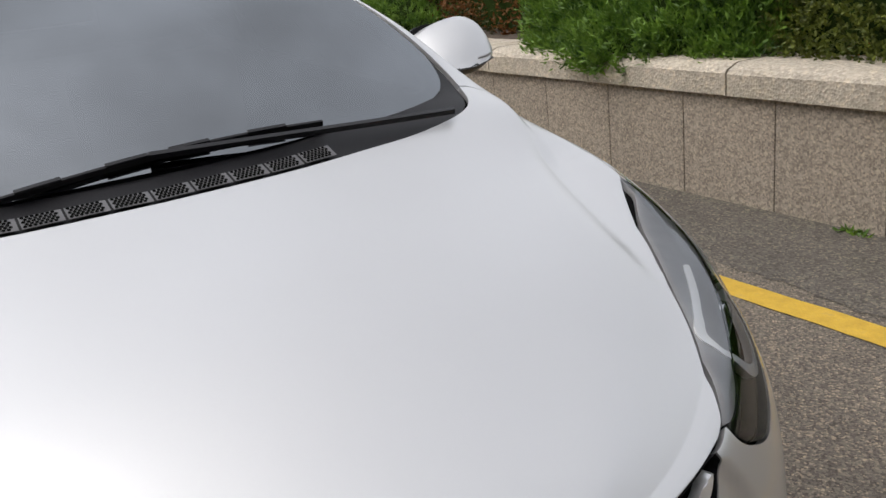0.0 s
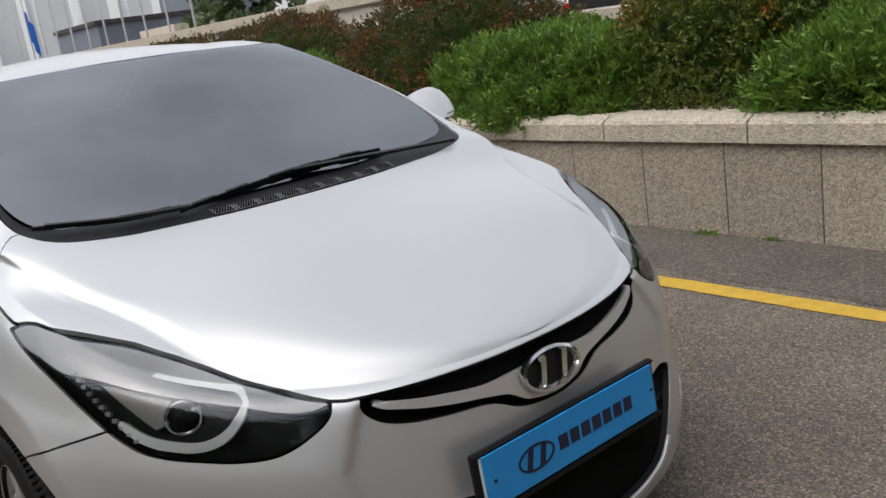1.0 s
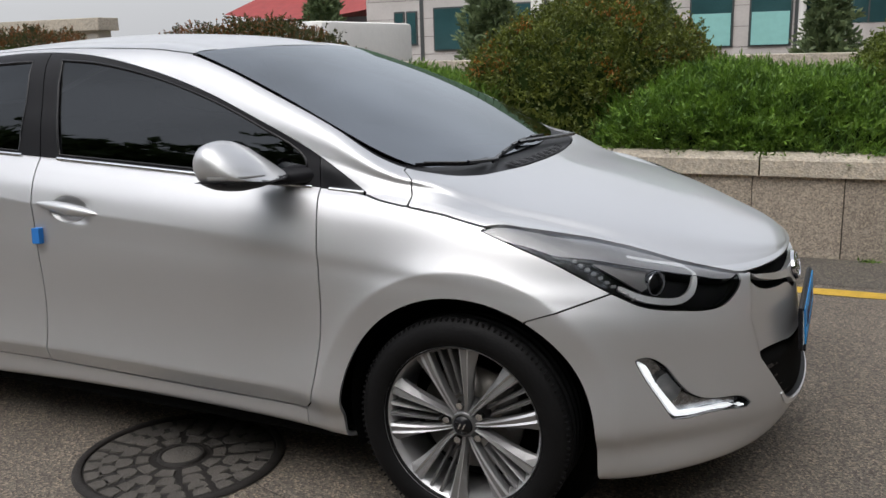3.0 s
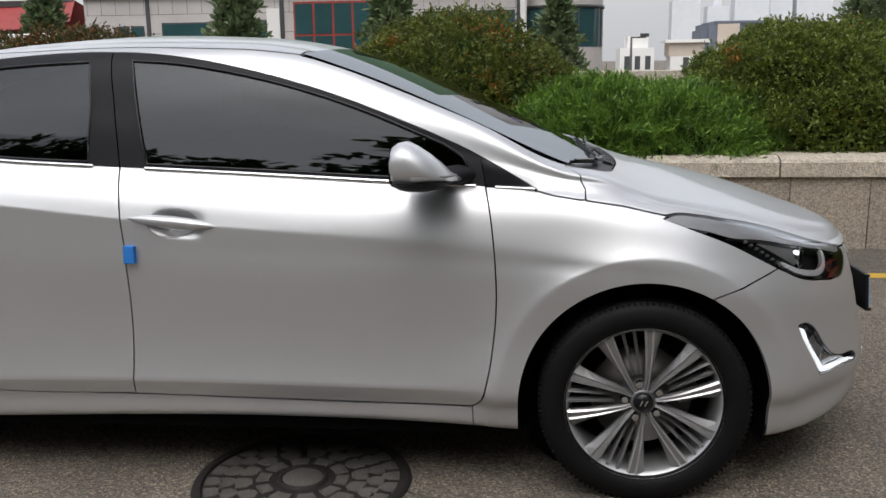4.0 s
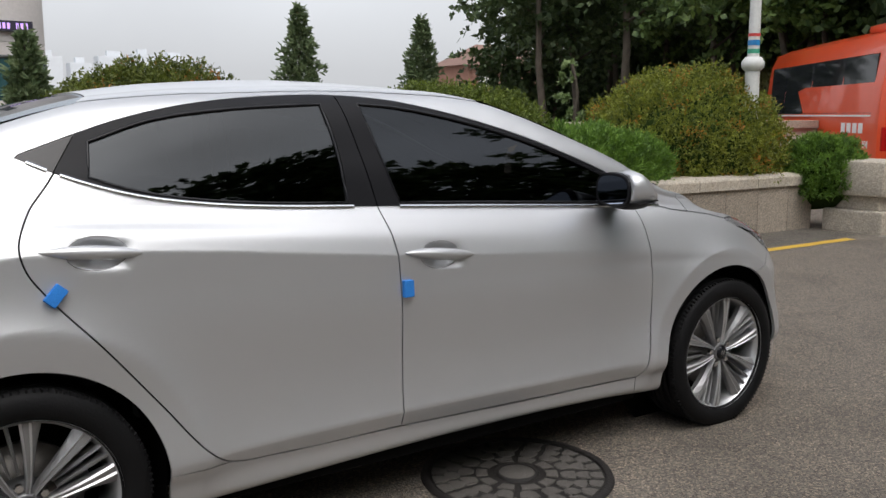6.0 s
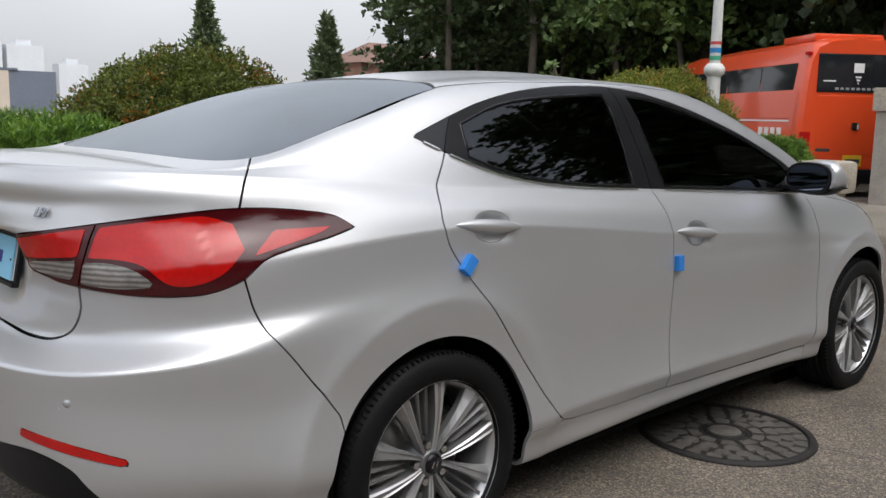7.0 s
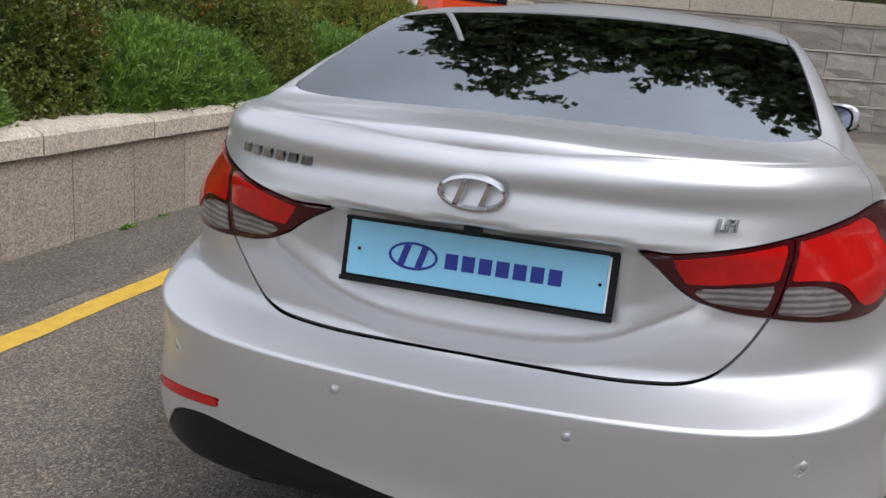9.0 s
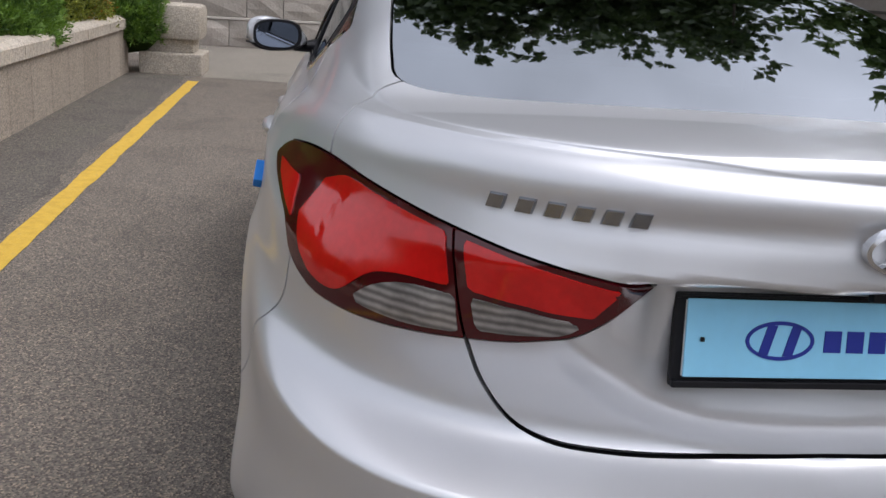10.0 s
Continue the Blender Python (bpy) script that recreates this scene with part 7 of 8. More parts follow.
STEEL_POLE = material("pale_steel_pole", (0.62, 0.63, 0.64), rough=0.35, metal=0.5, vary=0.05)
FLAG_BLUE = material("blue_flag_cloth", (0.02, 0.16, 0.55), rough=0.8, vary=0.1)
BANK_LEAF = leaf_material("bank_hedge_leaves", (0.030, 0.050, 0.010), (0.12, 0.145, 0.028), tip=(0.22, 0.19, 0.05), amount=0.10)
BANK_GRASS = leaf_material("dry_bank_grass", (0.085, 0.088, 0.022), (0.25, 0.225, 0.075))
# earth colour darkened to hold the shade beneath the tufts
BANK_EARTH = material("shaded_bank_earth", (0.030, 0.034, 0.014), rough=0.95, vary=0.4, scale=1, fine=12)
SAPLING = leaf_material("pale_sapling_leaves", (0.10, 0.15, 0.05), (0.24, 0.32, 0.12))


def one(name, mat, root, *boxes, label="", bevel=0.0, angle=None):
    """A part of one or a few boxes that make one piece."""
    b = bmesh.new()
    for q in boxes:
        box(b, *q, bevel)
    return part(name, b, mat, root, label, angle=angle)


# pier at the end of the planter wall
pier = tagged(empty("stone_pier", (6.62, 2.36, 0)), "squat granite pier with a rounded cap at the planter wall's end", "pier")
one("base", COPING, pier, (-0.36, 0.36, -0.32, 0.40, -0.02, 0.25), bevel=0.025)
one("shaft", COPING, pier, (-0.25, 0.25, -0.21, 0.30, 0.25, 0.40), bevel=0.012)
one("cap", COPING, pier, (-0.36, 0.36, -0.30, 0.38, 0.40, 0.80), bevel=0.07, angle=50)

# stone retaining wall beyond the drive
W0, WD = Vector((10.25, 2.95, 0)), Vector((0.383, -0.924, 0)).normalized()
WN = Vector((-WD.y, WD.x, 0))
wm = Matrix((WD, WN, Vector((0, 0, 1)))).transposed().to_4x4()
wm.translation = W0
b = bmesh.new()
box(b, 0.03, 16.0, 0.06, 0.8, -0.1, 1.88)
wall_east = tagged(part("wall_east", b, JOINT), "grey stone retaining wall of rough split blocks with a smooth coping", "retaining wall", kind="structure")
wall_east.matrix_world = wm
rng = random.Random(12)
for c in range(4):
    z0, x0 = 0.47 * c, -0.02 * c
    while x0 < 13.0:
        w = rng.uniform(0.55, 1.25)
        b = bmesh.new()
        box(b, x0 + 0.006, min(x0 + w, 13.2) - 0.006, -0.045 + 0.03 * c, 0.07 + 0.03 * c, z0 + 0.006, z0 + 0.425, 0.0)
        bmesh.ops.subdivide_edges(b, edges=b.edges[:], cuts=2, use_grid_fill=True)
        for v in b.verts:
            if v.co.y < 0.03 + 0.03 * c:
                inner = min(v.co.x - x0, x0 + w - v.co.x, v.co.z - z0, z0 + 0.43 - v.co.z) > 0.05
                v.co.y += rng.uniform(-0.045, -0.005) if inner else rng.uniform(-0.006, 0.012)
        part("stone_block", b, STONE, wall_east)
        x0 += w
    b = bmesh.new()
    box(b, -0.02, 13.2, -0.065 + 0.03 * c, 0.08, z0 + 0.430, z0 + 0.468, 0.008)
    part("ledge", b, CONCRETE, wall_east, "thin pale ledge between the courses")
for k in range(9):
    b = bmesh.new()
    box(b, -0.08 + 1.5 * k, 1.414 + 1.5 * k, 0.0, 0.85, 1.885, 2.27, 0.018)
    part("coping_block", b, COPING, wall_east, "smooth pale coping block")
step = tagged(empty("low_wall_end", (10.10, 2.80, 0)), "lower end of the stone wall with its own pale coping", "wall end", kind="structure")
one("stone_block", STONE, step, (-0.02, 0.22, 0.02, 0.36, -0.05, 1.46), bevel=0.02)
one("coping_block", COPING, step, (-0.08, 0.26, 0.0, 0.40, 1.46, 1.82), bevel=0.02)


def bank(name, label, spine, depth, rise, leaf, seed, per_m2, length, width, way, lumps=0.25, category="hedge bank", foot=1.6):
    """Sloping bank along a line, rising away from it, covered with tufts."""
    rng = np.random.default_rng(seed)
    p = np.array(spine, float)
    step_ = np.r_[0, np.cumsum(np.linalg.norm(np.diff(p[:, :2], axis=0), axis=1))]
    nu, nv = max(8, int(step_[-1] / 0.35)), max(6, int(depth / 0.35))
    us, vs = np.linspace(0, step_[-1], nu), np.linspace(0, 1, nv)
    base_ = np.stack([np.interp(us, step_, p[:, k]) for k in range(3)], 1)
    way = np.array(way, float) / np.hypot(*way)
    g = np.zeros((nv, nu, 3))
    for j, v in enumerate(vs):
        g[j, :, :2] = base_[:, :2] + way * depth * v
        g[j, :, 2] = base_[:, 2] + rise * (1 - (1 - v) ** 2)
    for row in g.reshape(-1, 3):
        row[2] += lumps * noise.noise(Vector((row[0] * 0.9, row[1] * 0.9, seed)))
    low = g[:1].copy()
    low[..., 2] -= foot
    low[..., :2] += way * 0.25
    g = np.concatenate([low, g])
    nv += 1
    f = [(j * nu + i, j * nu + i + 1, (j + 1) * nu + i + 1, (j + 1) * nu + i) for j in range(nv - 1) for i in range(nu - 1)]
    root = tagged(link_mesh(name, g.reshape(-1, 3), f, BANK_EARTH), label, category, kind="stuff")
    n = int(step_[-1] * (depth + foot) * per_m2)
    a, c = rng.uniform(0, nv - 1.001, n) , rng.uniform(0, nu - 1.001, n)
    j, i = a.astype(int), c.astype(int)
    s, t = (a - j)[:, None], (c - i)[:, None]
    pts = (g[j, i] * (1 - s) * (1 - t) + g[j + 1, i] * s * (1 - t) + g[j, i + 1] * (1 - s) * t + g[j + 1, i + 1] * s * t)
    ways = unit(np.array([-way[0] * 0.5, -way[1] * 0.5, 0.8]) + rng.normal(size=pts.shape) * 0.55)
    v, f = blades(np.repeat(pts, 3, 0), unit(np.repeat(ways, 3, 0) + rng.normal(size=(3 * n, 3)) * 0.4), length, width, rng)
    link_mesh("foliage", v, f, leaf, root, smooth=False)
    return root


bank("hedge_bank", "dense green hedge on the bank above the stone wall", [(11.3, 2.4, 2.3), (11.8, 1.3, 2.5), (12.6, -0.9, 2.75), (15.6, -8.0, 2.9)], 4.5, 1.15, BANK_LEAF, 3, 110, 0.20, 0.036, (0.9, 0.42), 0.45)
bank("grass_bank", "dry yellow-green grass bank under the wood", [(25.0, 26.0, 0.9), (18.0, 15.0, 1.0), (15.4, 7.6, 1.3), (14.6, 4.0, 1.8)], 7.0, 2.0, BANK_GRASS, 4, 45, 0.34, 0.03, (0.95, -0.1), 0.5, "grass bank")
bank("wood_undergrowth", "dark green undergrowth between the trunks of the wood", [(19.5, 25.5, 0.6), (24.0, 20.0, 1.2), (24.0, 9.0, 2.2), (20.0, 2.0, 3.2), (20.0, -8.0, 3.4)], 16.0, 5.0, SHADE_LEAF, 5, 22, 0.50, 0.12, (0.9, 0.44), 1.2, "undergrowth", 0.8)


def coach():
    """Medium coach: body with rounded roof and corners, dark windows, bumper, lamps, wheels."""
    d = Vector((0.602, 0.799, 0)).normalized()
    m = Matrix((Vector((d.y, -d.x, 0)), d, Vector((0, 0, 1)))).transposed().to_4x4()
    m.translation = (10.35, 4.55, -0.02)
    root = tagged(empty("coach"), "orange-red medium coach with dark windows parked beside the planter", "coach")
    root.matrix_world = m @ Matrix.Diagonal((1, 1, 1.11, 1))
    w, ln, h = 2.02, 6.2, 2.47
    b = bmesh.new()
    sec = []
    for y, inset, low in ((0.0, 0.10, 0.05), (0.06, 0.03, 0.02), (0.25, 0.0, 0.0), (3.4, 0.0, 0.0), (5.8, 0.02, 0.02), (ln - 0.05, 0.10, 0.18), (ln, 0.18, 0.3)):
        ring = []
        for x, z in ((0.0, 0.42), (0.0, 1.05), (0.03, 1.6), (0.10, 2.12), (0.22, 2.34), (0.50, 2.44), (1.01, 2.47), (1.52, 2.44), (1.80, 2.34), (1.92, 2.12), (1.99, 1.6), (2.02, 1.05), (2.02, 0.42)):
            ring.append(b.verts.new((1.01 + (x - 1.01) * (1 - inset), y, z - low * (z > 1.5))))
        sec.append(ring)
    for i in range(len(sec) - 1):
        for k in range(12):
            b.faces.new((sec[i][k], sec[i + 1][k], sec[i + 1][k + 1], sec[i][k + 1]))
    b.faces.new(sec[0])
    b.faces.new(sec[-1][::-1])
    part("body", b, RED_COAT, root, smooth=True, angle=35)
    one("roof_pod", RED_COAT, root, (0.38, 1.64, 0.35, 1.5, 2.40, 2.53), bevel=0.05, angle=50)
    one("rear_window", COACH_GLASS, root, (0.30, 1.72, -0.014, 0.02, 1.62, 2.20), bevel=0.012)
    one("window_sticker", WHITE_PRINT, root, (0.93, 1.11, -0.018, -0.012, 1.92, 2.06))
    for k in range(3):
        one("sticker_bar", WHITE_PRINT, root, (0.97 + 0.02 * k, 1.07 - 0.02 * k, -0.018, -0.012, 1.84 - 0.045 * k, 1.865 - 0.045 * k))
    one("sticker_bar", WHITE_PRINT, root, (0.40, 0.62, -0.018, -0.012, 1.78, 1.80))
    for k in range(8):
        one("lettering_bar", material_grey_print, root, (0.62 + 0.095 * k, 0.68 + 0.095 * k, -0.018, -0.012, 1.66, 1.695))
    for k in range(5):
        one("lettering_bar", WHITE_PRINT, root, (0.72 + 0.155 * k, 0.84 + 0.155 * k, -0.004, 0.02, 1.40, 1.52))
    one("tailgate", RED_COAT, root, (0.33, 1.69, -0.006, 0.03, 0.66, 1.58), bevel=0.02)
    one("emblem", CHROME, root, (0.96, 1.10, -0.018, 0.0, 1.06, 1.17), bevel=0.03)
    one("gate_handle", DARK_FRAME, root, (0.36, 0.62, -0.014, 0.0, 0.72, 0.77), bevel=0.01)
    one("number_plate", YELLOW_PLATE, root, (0.86, 1.20, -0.016, 0.0, 0.50, 0.67), bevel=0.004)
    one("plate_bar", DARK_FRAME, root, (0.90, 1.16, -0.019, -0.014, 0.545, 0.61))
    one("bumper", BLACK_TRIM, root, (0.02, 2.00, -0.07, 0.30, 0.24, 0.46), bevel=0.04, angle=50)
    for x in (0.07, 1.77):
        one("tail_lamp", RED_LENS, root, (x, x + 0.18, -0.012, 0.04, 0.68, 1.02), bevel=0.02)
        one("brake_lamp", RED_LENS, root, (x + 0.03, x + 0.13, 0.02, 0.1, 2.17, 2.22), bevel=0.01)
    for y0, y1 in ((0.28, 1.58), (1.60, 3.08), (3.10, 4.58), (4.60, 5.5)):
        for x in (-0.012, 1.95):
            b = bmesh.new()
            box(b, x + 0.02, x + 0.075, y0, y1, 1.20, 2.06, 0.012)
            for v in b.verts:
                v.co.x += (0.055 if x < 1 else -0.055) * (v.co.z - 1.2) / 0.86
            part("side_window", b, COACH_GLASS, root)
    for x in (-0.006, 1.99):
        one("window_strip", WHITE_PRINT, root, (x, x + 0.036, 0.3, 5.5, 1.165, 1.19), label="pale strip below the windows")
    for k in range(4):
        one("lettering_bar", WHITE_PRINT, root, (-0.008, 0.02, 0.55 + 0.24 * k, 0.71 + 0.24 * k, 0.92, 1.07))
    mark = word("lettering", "전세", 0.115, 0.003, WHITE_PRINT)
    mark.data.transform(Matrix(((0, 0, -1, -0.006), (-1, 0, 0, 0.52), (0, 1, 0, 0.72), (0, 0, 0, 1))))
    mark.parent = root
    for x, y in ((0.06, 1.55), (1.96, 1.55), (0.06, 4.9), (1.96, 4.9)):
        v, f = lathe([(0.0, -0.11), (0.2, -0.11), (0.36, -0.09), (0.38, 0.0), (0.36, 0.09), (0.0, 0.10)], 28, "x")
        ob = link_mesh("wheel", np.array(v) + [x + (0.08 if x < 1 else -0.08), y, 0.38], f, RUBBER, root, "black coach wheel")
        v, f = lathe([(0.0, -0.12), (0.16, -0.125), (0.21, -0.11)], 20, "x")
        link_mesh("rim", np.array(v) * [1 if x < 1 else -1, 1, 1] + [x + (0.08 if x < 1 else -0.08), y, 0.38], f, ALLOY_DARK, ob)
    one("underbody", SHELL, root, (0.15, 1.87, 0.2, 5.9, 0.28, 0.5))
    return root


material_grey_print = material("grey_print", (0.3, 0.3, 0.3), rough=0.5, vary=0.05)
coach()

# tall pole with coloured bands behind the end of the planter
pole = tagged(empty("banded_pole", (5.75, 3.42, 0)), "tall pale pole with red, blue and green bands", "pole")
for nm, prof, mat in (("lower_tube", [(0.085, 0.0), (0.082, 1.80)], POLE_PAINT), ("collar", [(0.082, 1.80), (0.125, 1.84), (0.13, 1.90), (0.09, 1.96), (0.07, 1.96)], POLE_PAINT),
                      ("upper_tube", [(0.066, 1.95), (0.058, 3.2), (0.045, 7.0), (0.0, 7.0)], POLE_PAINT), ("band", [(0.0685, 2.00), (0.0680, 2.05)], BAND_GREEN),
                      ("band", [(0.0685, 2.09), (0.0680, 2.15)], BAND_BLUE), ("band", [(0.0685, 2.19), (0.0680, 2.225)], BAND_RED)):
    v, f = lathe(prof, 24, "z")
    link_mesh(nm, v, f, mat, pole)

# slender sapling in the planter
tree((3.95, 4.55, 0.6), 1.45, 0.16, 0.1, 301, SAPLING, 240, 0.07, 0.02, "sapling", "thin pale green sapling standing between the clipped bushes", 5)


def facade(name, label, at, category="building"):
    return tagged(empty(name, at), label, category)


# granite hall with a green metal roof
hall = facade("granite_hall", "long granite-clad hall with a green metal roof and teal windows", (0, 24.0, 0))
one("wall", FACADE, hall, (-14.1, -0.45, 0.0, 12.0, -0.2, 3.42))
one("fascia", DARK_FRAME, hall, (-14.3, -0.5, -0.16, 0.0, 3.40, 3.52), label="dark gutter under the roof")
b = bmesh.new()
vs = [b.verts.new(p) for p in ((-14.4, -0.25, 3.52), (-0.5, -0.25, 3.52), (-0.5, 5.5, 7.6), (-14.4, 5.5, 7.6), (-14.4, 12.2, 3.52), (-0.5, 12.2, 3.52))]
for q in ((0, 1, 2, 3), (3, 2, 5, 4), (0, 3, 4), (1, 5, 2), (0, 4, 5, 1)):
    b.faces.new([vs[i] for i in q])
roof_ = part("roof", b, GREEN_ROOF, hall, "green metal roof")
for k in range(34):
    x = -14.2 + 0.41 * k
    b = bmesh.new()
    box(b, x, x + 0.03, 0, 7.05, 0, 0.035, 0, Matrix.Translation((0, -0.25, 3.52)) @ Matrix.Rotation(math.atan2(4.08, 5.75), 4, "X"))
    part("roof_seam", b, GREEN_ROOF, roof_)
for x in (-13.55, -9.80, -6.04, -2.26):
    b = bmesh.new()
    p = [(x - 0.36, -0.05, 3.80), (x + 0.36, -0.05, 3.80), (x, -0.05, 4.16), (x - 0.36, 0.8, 3.80), (x + 0.36, 0.8, 3.80), (x, 1.0, 4.16)]
    vs = [b.verts.new(q) for q in p]
    for q in ((0, 1, 2), (0, 2, 5, 3), (1, 4, 5, 2), (0, 3, 4, 1), (3, 5, 4)):
        b.faces.new([vs[i] for i in q])
    dorm = part("dormer", b, GREEN_ROOF, hall)
    one("louvre", DARK_FRAME, dorm, (x - 0.17, x + 0.17, -0.07, -0.04, 3.84, 4.0))
for x0, x1, z0, z1 in ((-13.0, -12.72, 1.5, 2.5), (-12.55, -12.25, 1.5, 2.5), (-11.56, -10.1, 1.3, 2.58), (-9.3, -8.1, 1.3, 2.62), (-3.4, -2.28, 1.2, 2.78), (-1.76, -0.72, 1.2, 2.78)):
    win = one("window", DARK_FRAME, hall, (x0 - 0.05, x1 + 0.05, -0.05, 0.02, z0 - 0.05, z1 + 0.05))
    one("pane", TEAL_GLASS, win, (x0, x1, -0.07, -0.02, z0, z1))
    if x0 > -5:
        one("blind", TEAL_PANEL, win, (x0 + 0.02, x1 - 0.02, -0.085, -0.06, z0, z0 + 0.9), label="pale teal blind")
win = one("window", RED_FRAME, hall, (-7.42, -4.98, -0.06, 0.02, 1.5, 3.18), label="large window with a red frame")
for k in range(4):
    for z0, z1 in ((1.56, 2.16), (2.22, 3.12)):
        one("pane", TEAL_GLASS, win, (-7.37 + 0.605 * k, -6.83 + 0.605 * k, -0.075, -0.03, z0, z1))
for z in (1.15, 1.72, 2.30, 2.88):
    one("joint_band", JOINT, hall, (-14.1, -0.5, -0.006, 0.01, z, z + 0.012))
for k in range(30):
    x = -14.0 + 0.46 * k
    one("cladding_joint", JOINT, hall, (x, x + 0.010, -0.006, 0.01, 2.88, 3.40))
for x in (-12.1, -9.7, -7.85, -4.6, -0.62):
    one("pilaster_strip", DARK_FRAME, hall, (x, x + 0.12, -0.04, 0.02, 0, 3.40))
one("white_pilaster", WHITE_WALL, hall, (-8.25, -7.85, -0.10, 0.02, 0, 3.0))
v, f = lathe([(0.10, 0.0), (0.10, 4.6)], 16, "z")
link_mesh("downpipe", np.array(v) + [-0.42, -0.12, 0], f, WHITE_WALL, hall, "white downpipe")
# rounded tower at its corner
tower = facade("corner_tower", "rounded granite corner tower with a dark ribbon window", (0.72, 25.3, 0))
v, f = lathe([(0.0, 5.4), (1.32, 5.4), (1.32, 3.32), (1.30, 3.31), (1.30, 3.27), (1.32, 3.26), (1.32, 2.95), (1.32, 1.70), (1.32, -0.2)], 48, "z")
link_mesh("wall", v, f, FACADE, tower, smooth=False)
v, f = lathe([(1.33, 2.95), (1.36, 2.95), (1.36, 2.86), (1.33, 2.86)], 48, "z")
link_mesh("window_head", v, f, DARK_FRAME, tower)
v, f = lathe([(1.335, 2.86), (1.335, 1.72)], 24, "z")
link_mesh("ribbon_window", v, f, TEAL_GLASS, tower, "dark ribbon window")
for k in range(4):
    a = -math.pi * (k + 0.5) / 4
    p = (1.34 * math.cos(a), 1.34 * math.sin(a))
    one("mullion", DARK_FRAME, tower, (p[0] - 0.02, p[0] + 0.02, p[1] - 0.02, p[1] + 0.02, 1.72, 2.86))
one("slit_window", DARK_FRAME, tower, (-0.85, -0.55, -1.22, -0.9, 3.75, 4.6))
sign = one("led_sign", SIGN_BLACK, tower, (-0.62, 0.80, -1.48, -1.32, 3.58, 3.86), label="black sign board with a row of violet marks")
LED = bpy.data.materials.new("violet_led")
LED.use_nodes = True
LED.node_tree.nodes["Principled BSDF"].inputs["Base Color"].default_value = (0.5, 0.3, 0.8, 1)
LED.node_tree.nodes["Principled BSDF"].inputs["Emission Color"].default_value = (0.62, 0.42, 1.0, 1)
LED.node_tree.nodes["Principled BSDF"].inputs["Emission Strength"].default_value = 0.7
for k in range(11):
    if k not in (3, 7):
        one("lit_bar", LED, sign, (-0.52 + 0.112 * k, -0.45 + 0.112 * k, -1.49, -1.47, 3.64, 3.80))

# temple-style red roof
temple = facade("tiled_hall", "hall with a curved red tiled roof and dark eaves", (-37.0, 55.0, 0))
one("wall", WHITE_WALL, temple, (-5.2, 5.6, 0.3, 6.0, 0, 3.6))
b = bmesh.new()
top, n = [], 13
for k in range(n):
    t = k / (n - 1) * 2 - 1
    top.append(((5.2 * t, 3.1, 5.55 + 0.35 * t * t), (6.6 * t, -0.6, 3.75 + 0.55 * t * t), (6.6 * t, 6.8, 3.75 + 0.55 * t * t)))
rows_ = [[b.verts.new(q) for q in s] for s in top]
for k in range(n - 1):
    b.faces.new((rows_[k][1], rows_[k + 1][1], rows_[k + 1][0], rows_[k][0]))
    b.faces.new((rows_[k][0], rows_[k + 1][0], rows_[k + 1][2], rows_[k][2]))
part("roof", b, RED_TILE, temple, "red tiled roof")
one("ridge", DARK_WOOD, temple, (-5.1, 5.1, 2.95, 3.25, 5.55, 5.95), label="dark roof ridge")
one("eave_beam", DARK_WOOD, temple, (-5.6, 5.8, 0.0, 0.3, 3.3, 3.75), label="dark eave beam")

# low white buildings and lamp towards the town
arcade = facade("white_arcade", "low white building with dark openings", (13.2, 100.0, 0))
one("wall", WHITE_WALL, arcade, (-2.9, 0.9, 0, 5, -0.3, 2.6))
one("upper_floor", WHITE_WALL, arcade, (-2.0, 0.3, 0.8, 4.5, 2.6, 3.9))
for k in range(3):
    one("opening", DARK_FRAME, arcade, (-2.4 + 1.15 * k, -1.8 + 1.15 * k, -0.06, 0.02, 0.2, 1.7))
pavilion = facade("viewing_pavilion", "white pavilion with a wide flat roof on a narrow base", (17.6, 100.0, 0))
one("base", WHITE_WALL, pavilion, (-1.7, 1.9, 0, 3, -0.3, 1.6))
one("doorway", DARK_FRAME, pavilion, (-0.3, 0.3, -0.05, 0.02, 0, 1.5))
one("drum", BEIGE_BLOCK, pavilion, (-1.9, 2.0, 0.0, 3.4, 1.6, 3.1))
one("roof", WHITE_WALL, pavilion, (-2.4, 2.5, -0.5, 3.8, 3.1, 3.45))
lamp_post = facade("street_lamp", "dark street lamp with a short arm", (5.2, 45.0, 0), "street lamp")
v, f = lathe([(0.09, 0), (0.05, 2.5), (0.0, 2.5)], 10, "z")
link_mesh("post", v, f, DARK_FRAME, lamp_post)
one("arm", DARK_FRAME, lamp_post, (0, 0.75, -0.04, 0.04, 2.42, 2.5))
one("lamp_head", DARK_FRAME, lamp_post, (0.45, 0.9, -0.12, 0.12, 2.48, 2.66), bevel=0.03)
arch_b = facade("white_arch", "white curved arch of a far bridge", (21.0, 118.0, 0), "arch")
b = bmesh.new()
last = None
for k in range(17):
    a = math.pi * k / 16
    c = Vector((1.6 * math.cos(a), 0, 3.9 * math.sin(a) - 0.3))
    now = [b.verts.new(c + Vector((dx, dy, 0))) for dx, dy in ((-0.16, -0.3), (0.16, -0.3), (0.16, 0.3), (-0.16, 0.3))]
    if last:
        for i in range(4):
            b.faces.new((last[i], last[(i + 1) % 4], now[(i + 1) % 4], now[i]))
    last = now
part("rib", b, WHITE_WALL, arch_b)
flats = facade("apartment_block", "dark grey and beige apartment block", (29.8, 150.0, 0))
one("wall", SLATE_BLOCK, flats, (0, 18.6, 0, 12, -2, 7.0))
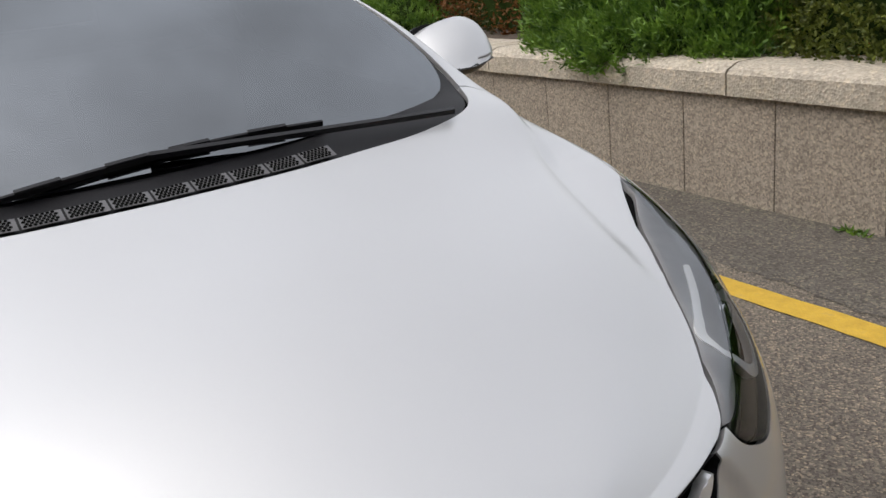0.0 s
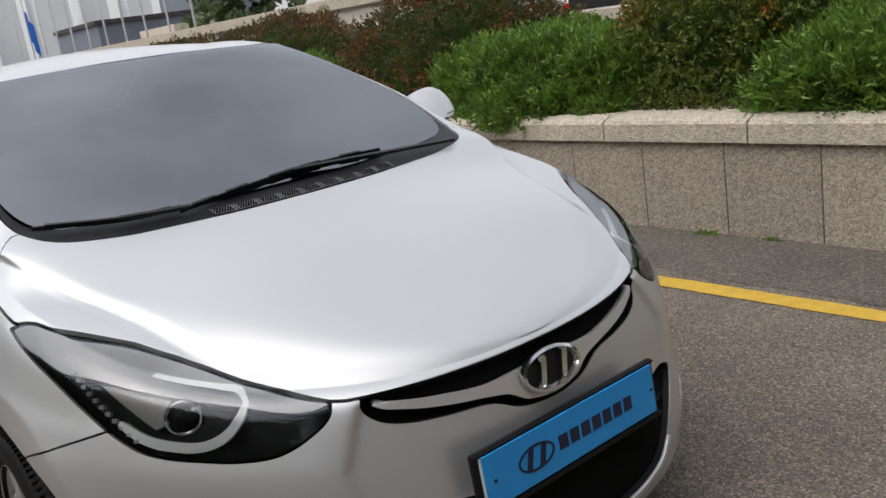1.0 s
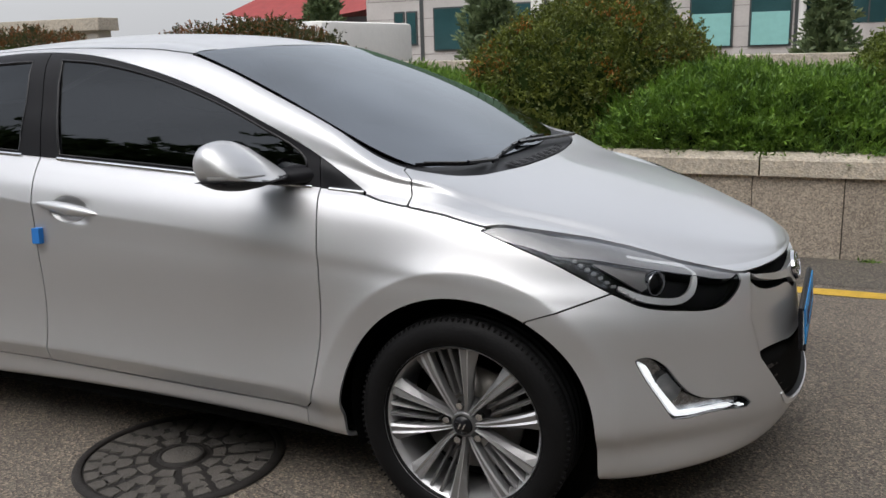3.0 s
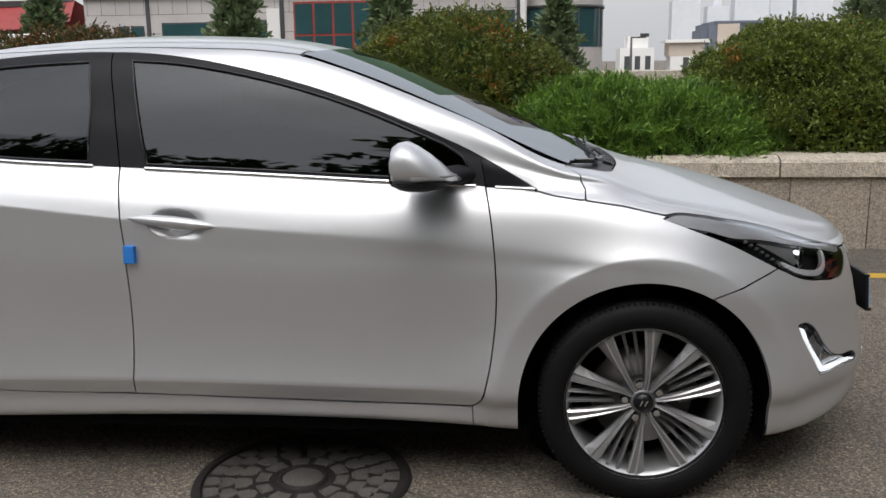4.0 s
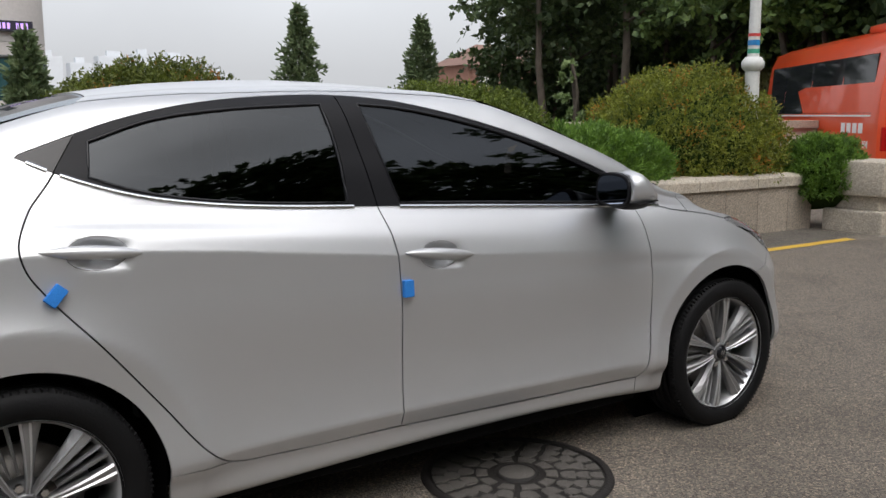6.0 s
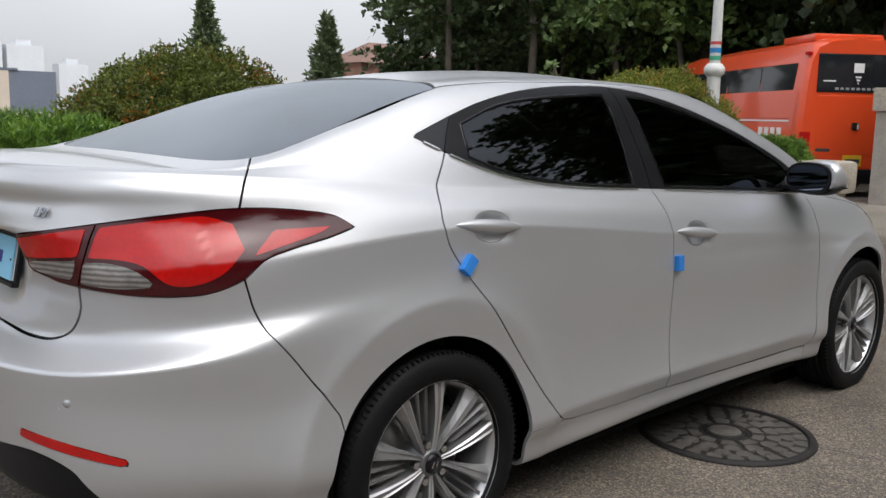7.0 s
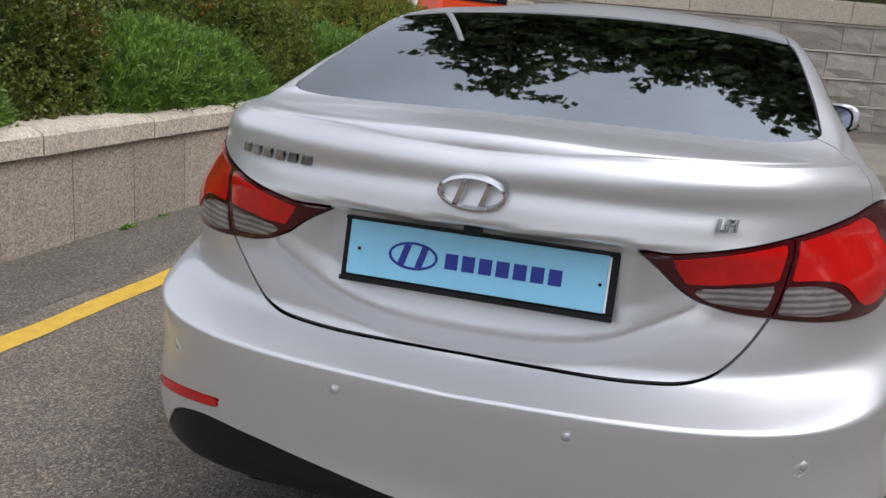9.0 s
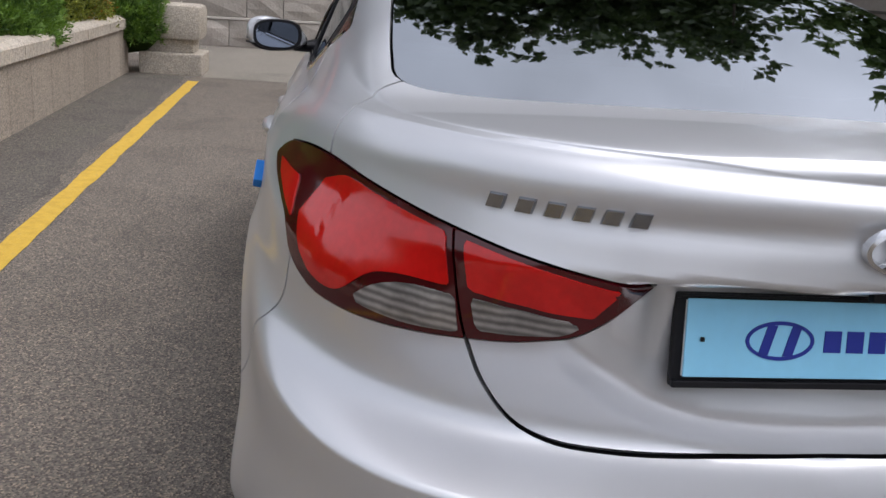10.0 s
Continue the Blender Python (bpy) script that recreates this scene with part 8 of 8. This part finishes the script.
one("wing", SLATE_BLOCK, flats, (-0.9, 0.5, 0.5, 10, -2, 6.0))
for x0, x1 in ((1.4, 4.9), (9.4, 11.2)):
    one("beige_panel", BEIGE_BLOCK, flats, (x0, x1, -0.25, 0.02, -2, 6.9))
one("roof_edge", SLATE_BLOCK, flats, (1.0, 12.6, -0.3, 12, 7.0, 7.35))
for x in (5.4, 6.4, 7.4, 8.4):
    for k in range(5):
        one("window", DARK_FRAME, flats, (x, x + 0.7, -0.05, 0.02, 0.2 + 1.35 * k, 0.95 + 1.35 * k))
far_rng = random.Random(9)
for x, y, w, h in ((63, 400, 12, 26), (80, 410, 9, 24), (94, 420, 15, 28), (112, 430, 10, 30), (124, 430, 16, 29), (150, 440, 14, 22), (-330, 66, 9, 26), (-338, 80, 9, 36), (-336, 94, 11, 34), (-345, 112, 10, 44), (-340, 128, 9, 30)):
    t_ = facade("far_tower", "tall apartment tower, its colour paled to stand for haze", (x, y, 0))
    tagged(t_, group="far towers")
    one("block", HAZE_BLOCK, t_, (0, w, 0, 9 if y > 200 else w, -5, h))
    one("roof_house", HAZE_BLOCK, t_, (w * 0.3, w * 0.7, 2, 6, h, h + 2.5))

# brick house and teal fence before the wood
house = facade("brick_house", "pale red brick house with a hipped roof", (24.2, 35.0, 0))
one("wall", BRICK_HOUSE, house, (0, 6.5, 0, 3, 0, 3.9))
b = bmesh.new()
vs = [b.verts.new(q) for q in ((-0.3, -0.3, 3.9), (6.8, -0.3, 3.9), (6.8, 3.3, 3.9), (-0.3, 3.3, 3.9), (1.6, 1.5, 5.1), (4.9, 1.5, 5.1))]
for q in ((0, 1, 5, 4), (1, 2, 5), (2, 3, 4, 5), (3, 0, 4), (0, 3, 2, 1)):
    b.faces.new([vs[i] for i in q])
part("roof", b, material("brown_roof_sheet", (0.22, 0.13, 0.10), rough=0.7, vary=0.12, scale=1), house)
for x in (0.7, 2.6, 4.6):
    for z in (1.2, 2.6):
        one("window", WHITE_WALL, house, (x, x + 0.8, -0.05, 0.02, z, z + 0.8))
fence = facade("panel_fence", "teal metal panel fence along the far drive", (17.2, 30.0, 0), "fence")
for k in range(6):
    one("panel", TEAL_FENCE, fence, (1.5 * k, 1.5 * k + 1.46, 0, 0.04, 0.25, 2.35))
    one("post", STEEL_POLE, fence, (1.5 * k - 0.03, 1.5 * k + 0.03, -0.03, 0.07, 0, 2.42))

# higher parapet, flagpoles and houses behind the car's tail
b = bmesh.new()
box(b, -34, -9.0, 6.9, 7.15, -0.1, 1.72)
high = tagged(part("wall_upper", b, CONCRETE), "pale concrete wall with a flat coping before the flagpoles", "wall", kind="structure")
b = bmesh.new()
box(b, -34, -8.9, 6.82, 7.22, 1.72, 1.90, 0.012)
part("wall_coping", b, COPING, high)
for k in range(11):
    x = -36.2 + 1.62 * k
    fp = tagged(empty("flagpole", (x, 9.0, 0)), "tall slender pale flagpole", "flagpole", group="row of flagpoles")
    v, f = lathe([(0.034, 0), (0.030, 3.0), (0.02, 9.0), (0.0, 9.02)], 10, "z")
    link_mesh("shaft", v, f, STEEL_POLE, fp)
    v, f = lathe([(0.0, 9.18), (0.05, 9.12), (0.06, 9.07), (0.03, 9.0)], 10, "z")
    link_mesh("finial", v, f, STEEL_POLE, fp)
    if k == 1:
        b = bmesh.new()
        vs = [[b.verts.new((0.05 + 0.11 * i, 0.05 * math.sin(i * 1.3), z - 0.10 * i)) for z in (2.75, 3.9)] for i in range(8)]
        for i in range(7):
            b.faces.new((vs[i][0], vs[i + 1][0], vs[i + 1][1], vs[i][1]))
        bmesh.ops.solidify(b, geom=b.faces[:], thickness=0.01)
        part("flag", b, FLAG_BLUE, fp, "blue flag hanging half-way up")
dark_house = facade("dark_clad_house", "low dark-clad building beyond the flagpoles", (-62.0, 22.0, 0))
one("wall", SLATE_BLOCK, dark_house, (0, 8, -3.6, 3.2, 0, 4.0))
one("upper_floor", SLATE_BLOCK, dark_house, (0, 7, 4.0, 9.2, 2.0, 5.6))
one("roof_edge", DARK_WOOD, dark_house, (-0.2, 8.2, -3.8, 3.4, 4.0, 4.25))
shed = facade("small_house", "small beige house with a brown gate", (-40.0, 16.6, 0))
one("wall", BEIGE_BLOCK, shed, (0, 4, -1.2, 2.6, 0, 2.8))
one("gate", material("brown_gate", (0.20, 0.09, 0.05), rough=0.7, vary=0.2), shed, (3.98, 4.06, 0.3, 1.7, 0.5, 2.5))
tree((-24.0, 12.6, 0), 4.6, 1.5, 0.25, 320, CONIFER_LEAF, 2600, 0.32, 0.0, "pine_tree", "dark green pine beyond the flagpoles", 8)

# white van parked beyond the parapet
van = facade("white_van", "white van with a dark rear window parked beyond the parapet", (-9.25, 12.0, 0), "van")
one("body", WHITE_WALL, van, (-0.85, 0.85, 0.0, 3.9, 0.35, 1.92), bevel=0.10, angle=50)
one("rear_window", COACH_GLASS, van, (-0.68, 0.68, -0.02, 0.06, 1.12, 1.48), bevel=0.02)
one("bumper", WHITE_WALL, van, (-0.84, 0.84, -0.10, 0.1, 0.36, 0.58), bevel=0.03)
for x in (-0.80, 0.68):
    one("tail_lamp", RED_LENS, van, (x, x + 0.12, -0.02, 0.08, 0.95, 1.28), bevel=0.01)
for x in (-0.86, 0.68):
    for y in (0.6, 3.1):
        v, f = lathe([(0.0, 0.0), (0.26, 0.0), (0.31, 0.03), (0.31, 0.15), (0.26, 0.18), (0.0, 0.18)], 24, "x")
        link_mesh("wheel", np.array(v) + [x, y, 0.31], f, RUBBER, van, "black van wheel")

# stacked stone pillar by the drive
pillar = tagged(empty("stone_pillar", (-9.55, 1.05, 0)), "square gate pillar of stacked rough granite blocks", "pillar")
for k in range(8):
    b = bmesh.new()
    e = 0.40 if k % 2 else 0.44
    box(b, -e, e, -e, e, 0.33 * k + (0.0 if k else -0.05), 0.33 * k + 0.325, 0.03)
    part("block", b, STONE, pillar)

# stone wall across the drive, under the trees that the windows mirror
b = bmesh.new()
box(b, -42, 15.6, -11.9, -11.2, -0.1, 2.0)
wall_south = tagged(part("wall_south", b, STONE), "long grey stone retaining wall across the drive", "retaining wall", kind="structure")
for c in range(4):
    b = bmesh.new()
    box(b, -42, 15.6, -11.2, -11.13, 0.44 + 0.47 * c, 0.50 + 0.47 * c, 0.01)
    part("ledge", b, JOINT, wall_south)
b = bmesh.new()
box(b, -42, 15.6, -11.95, -11.1, 2.0, 2.3, 0.015)
part("coping_block", b, COPING, wall_south)
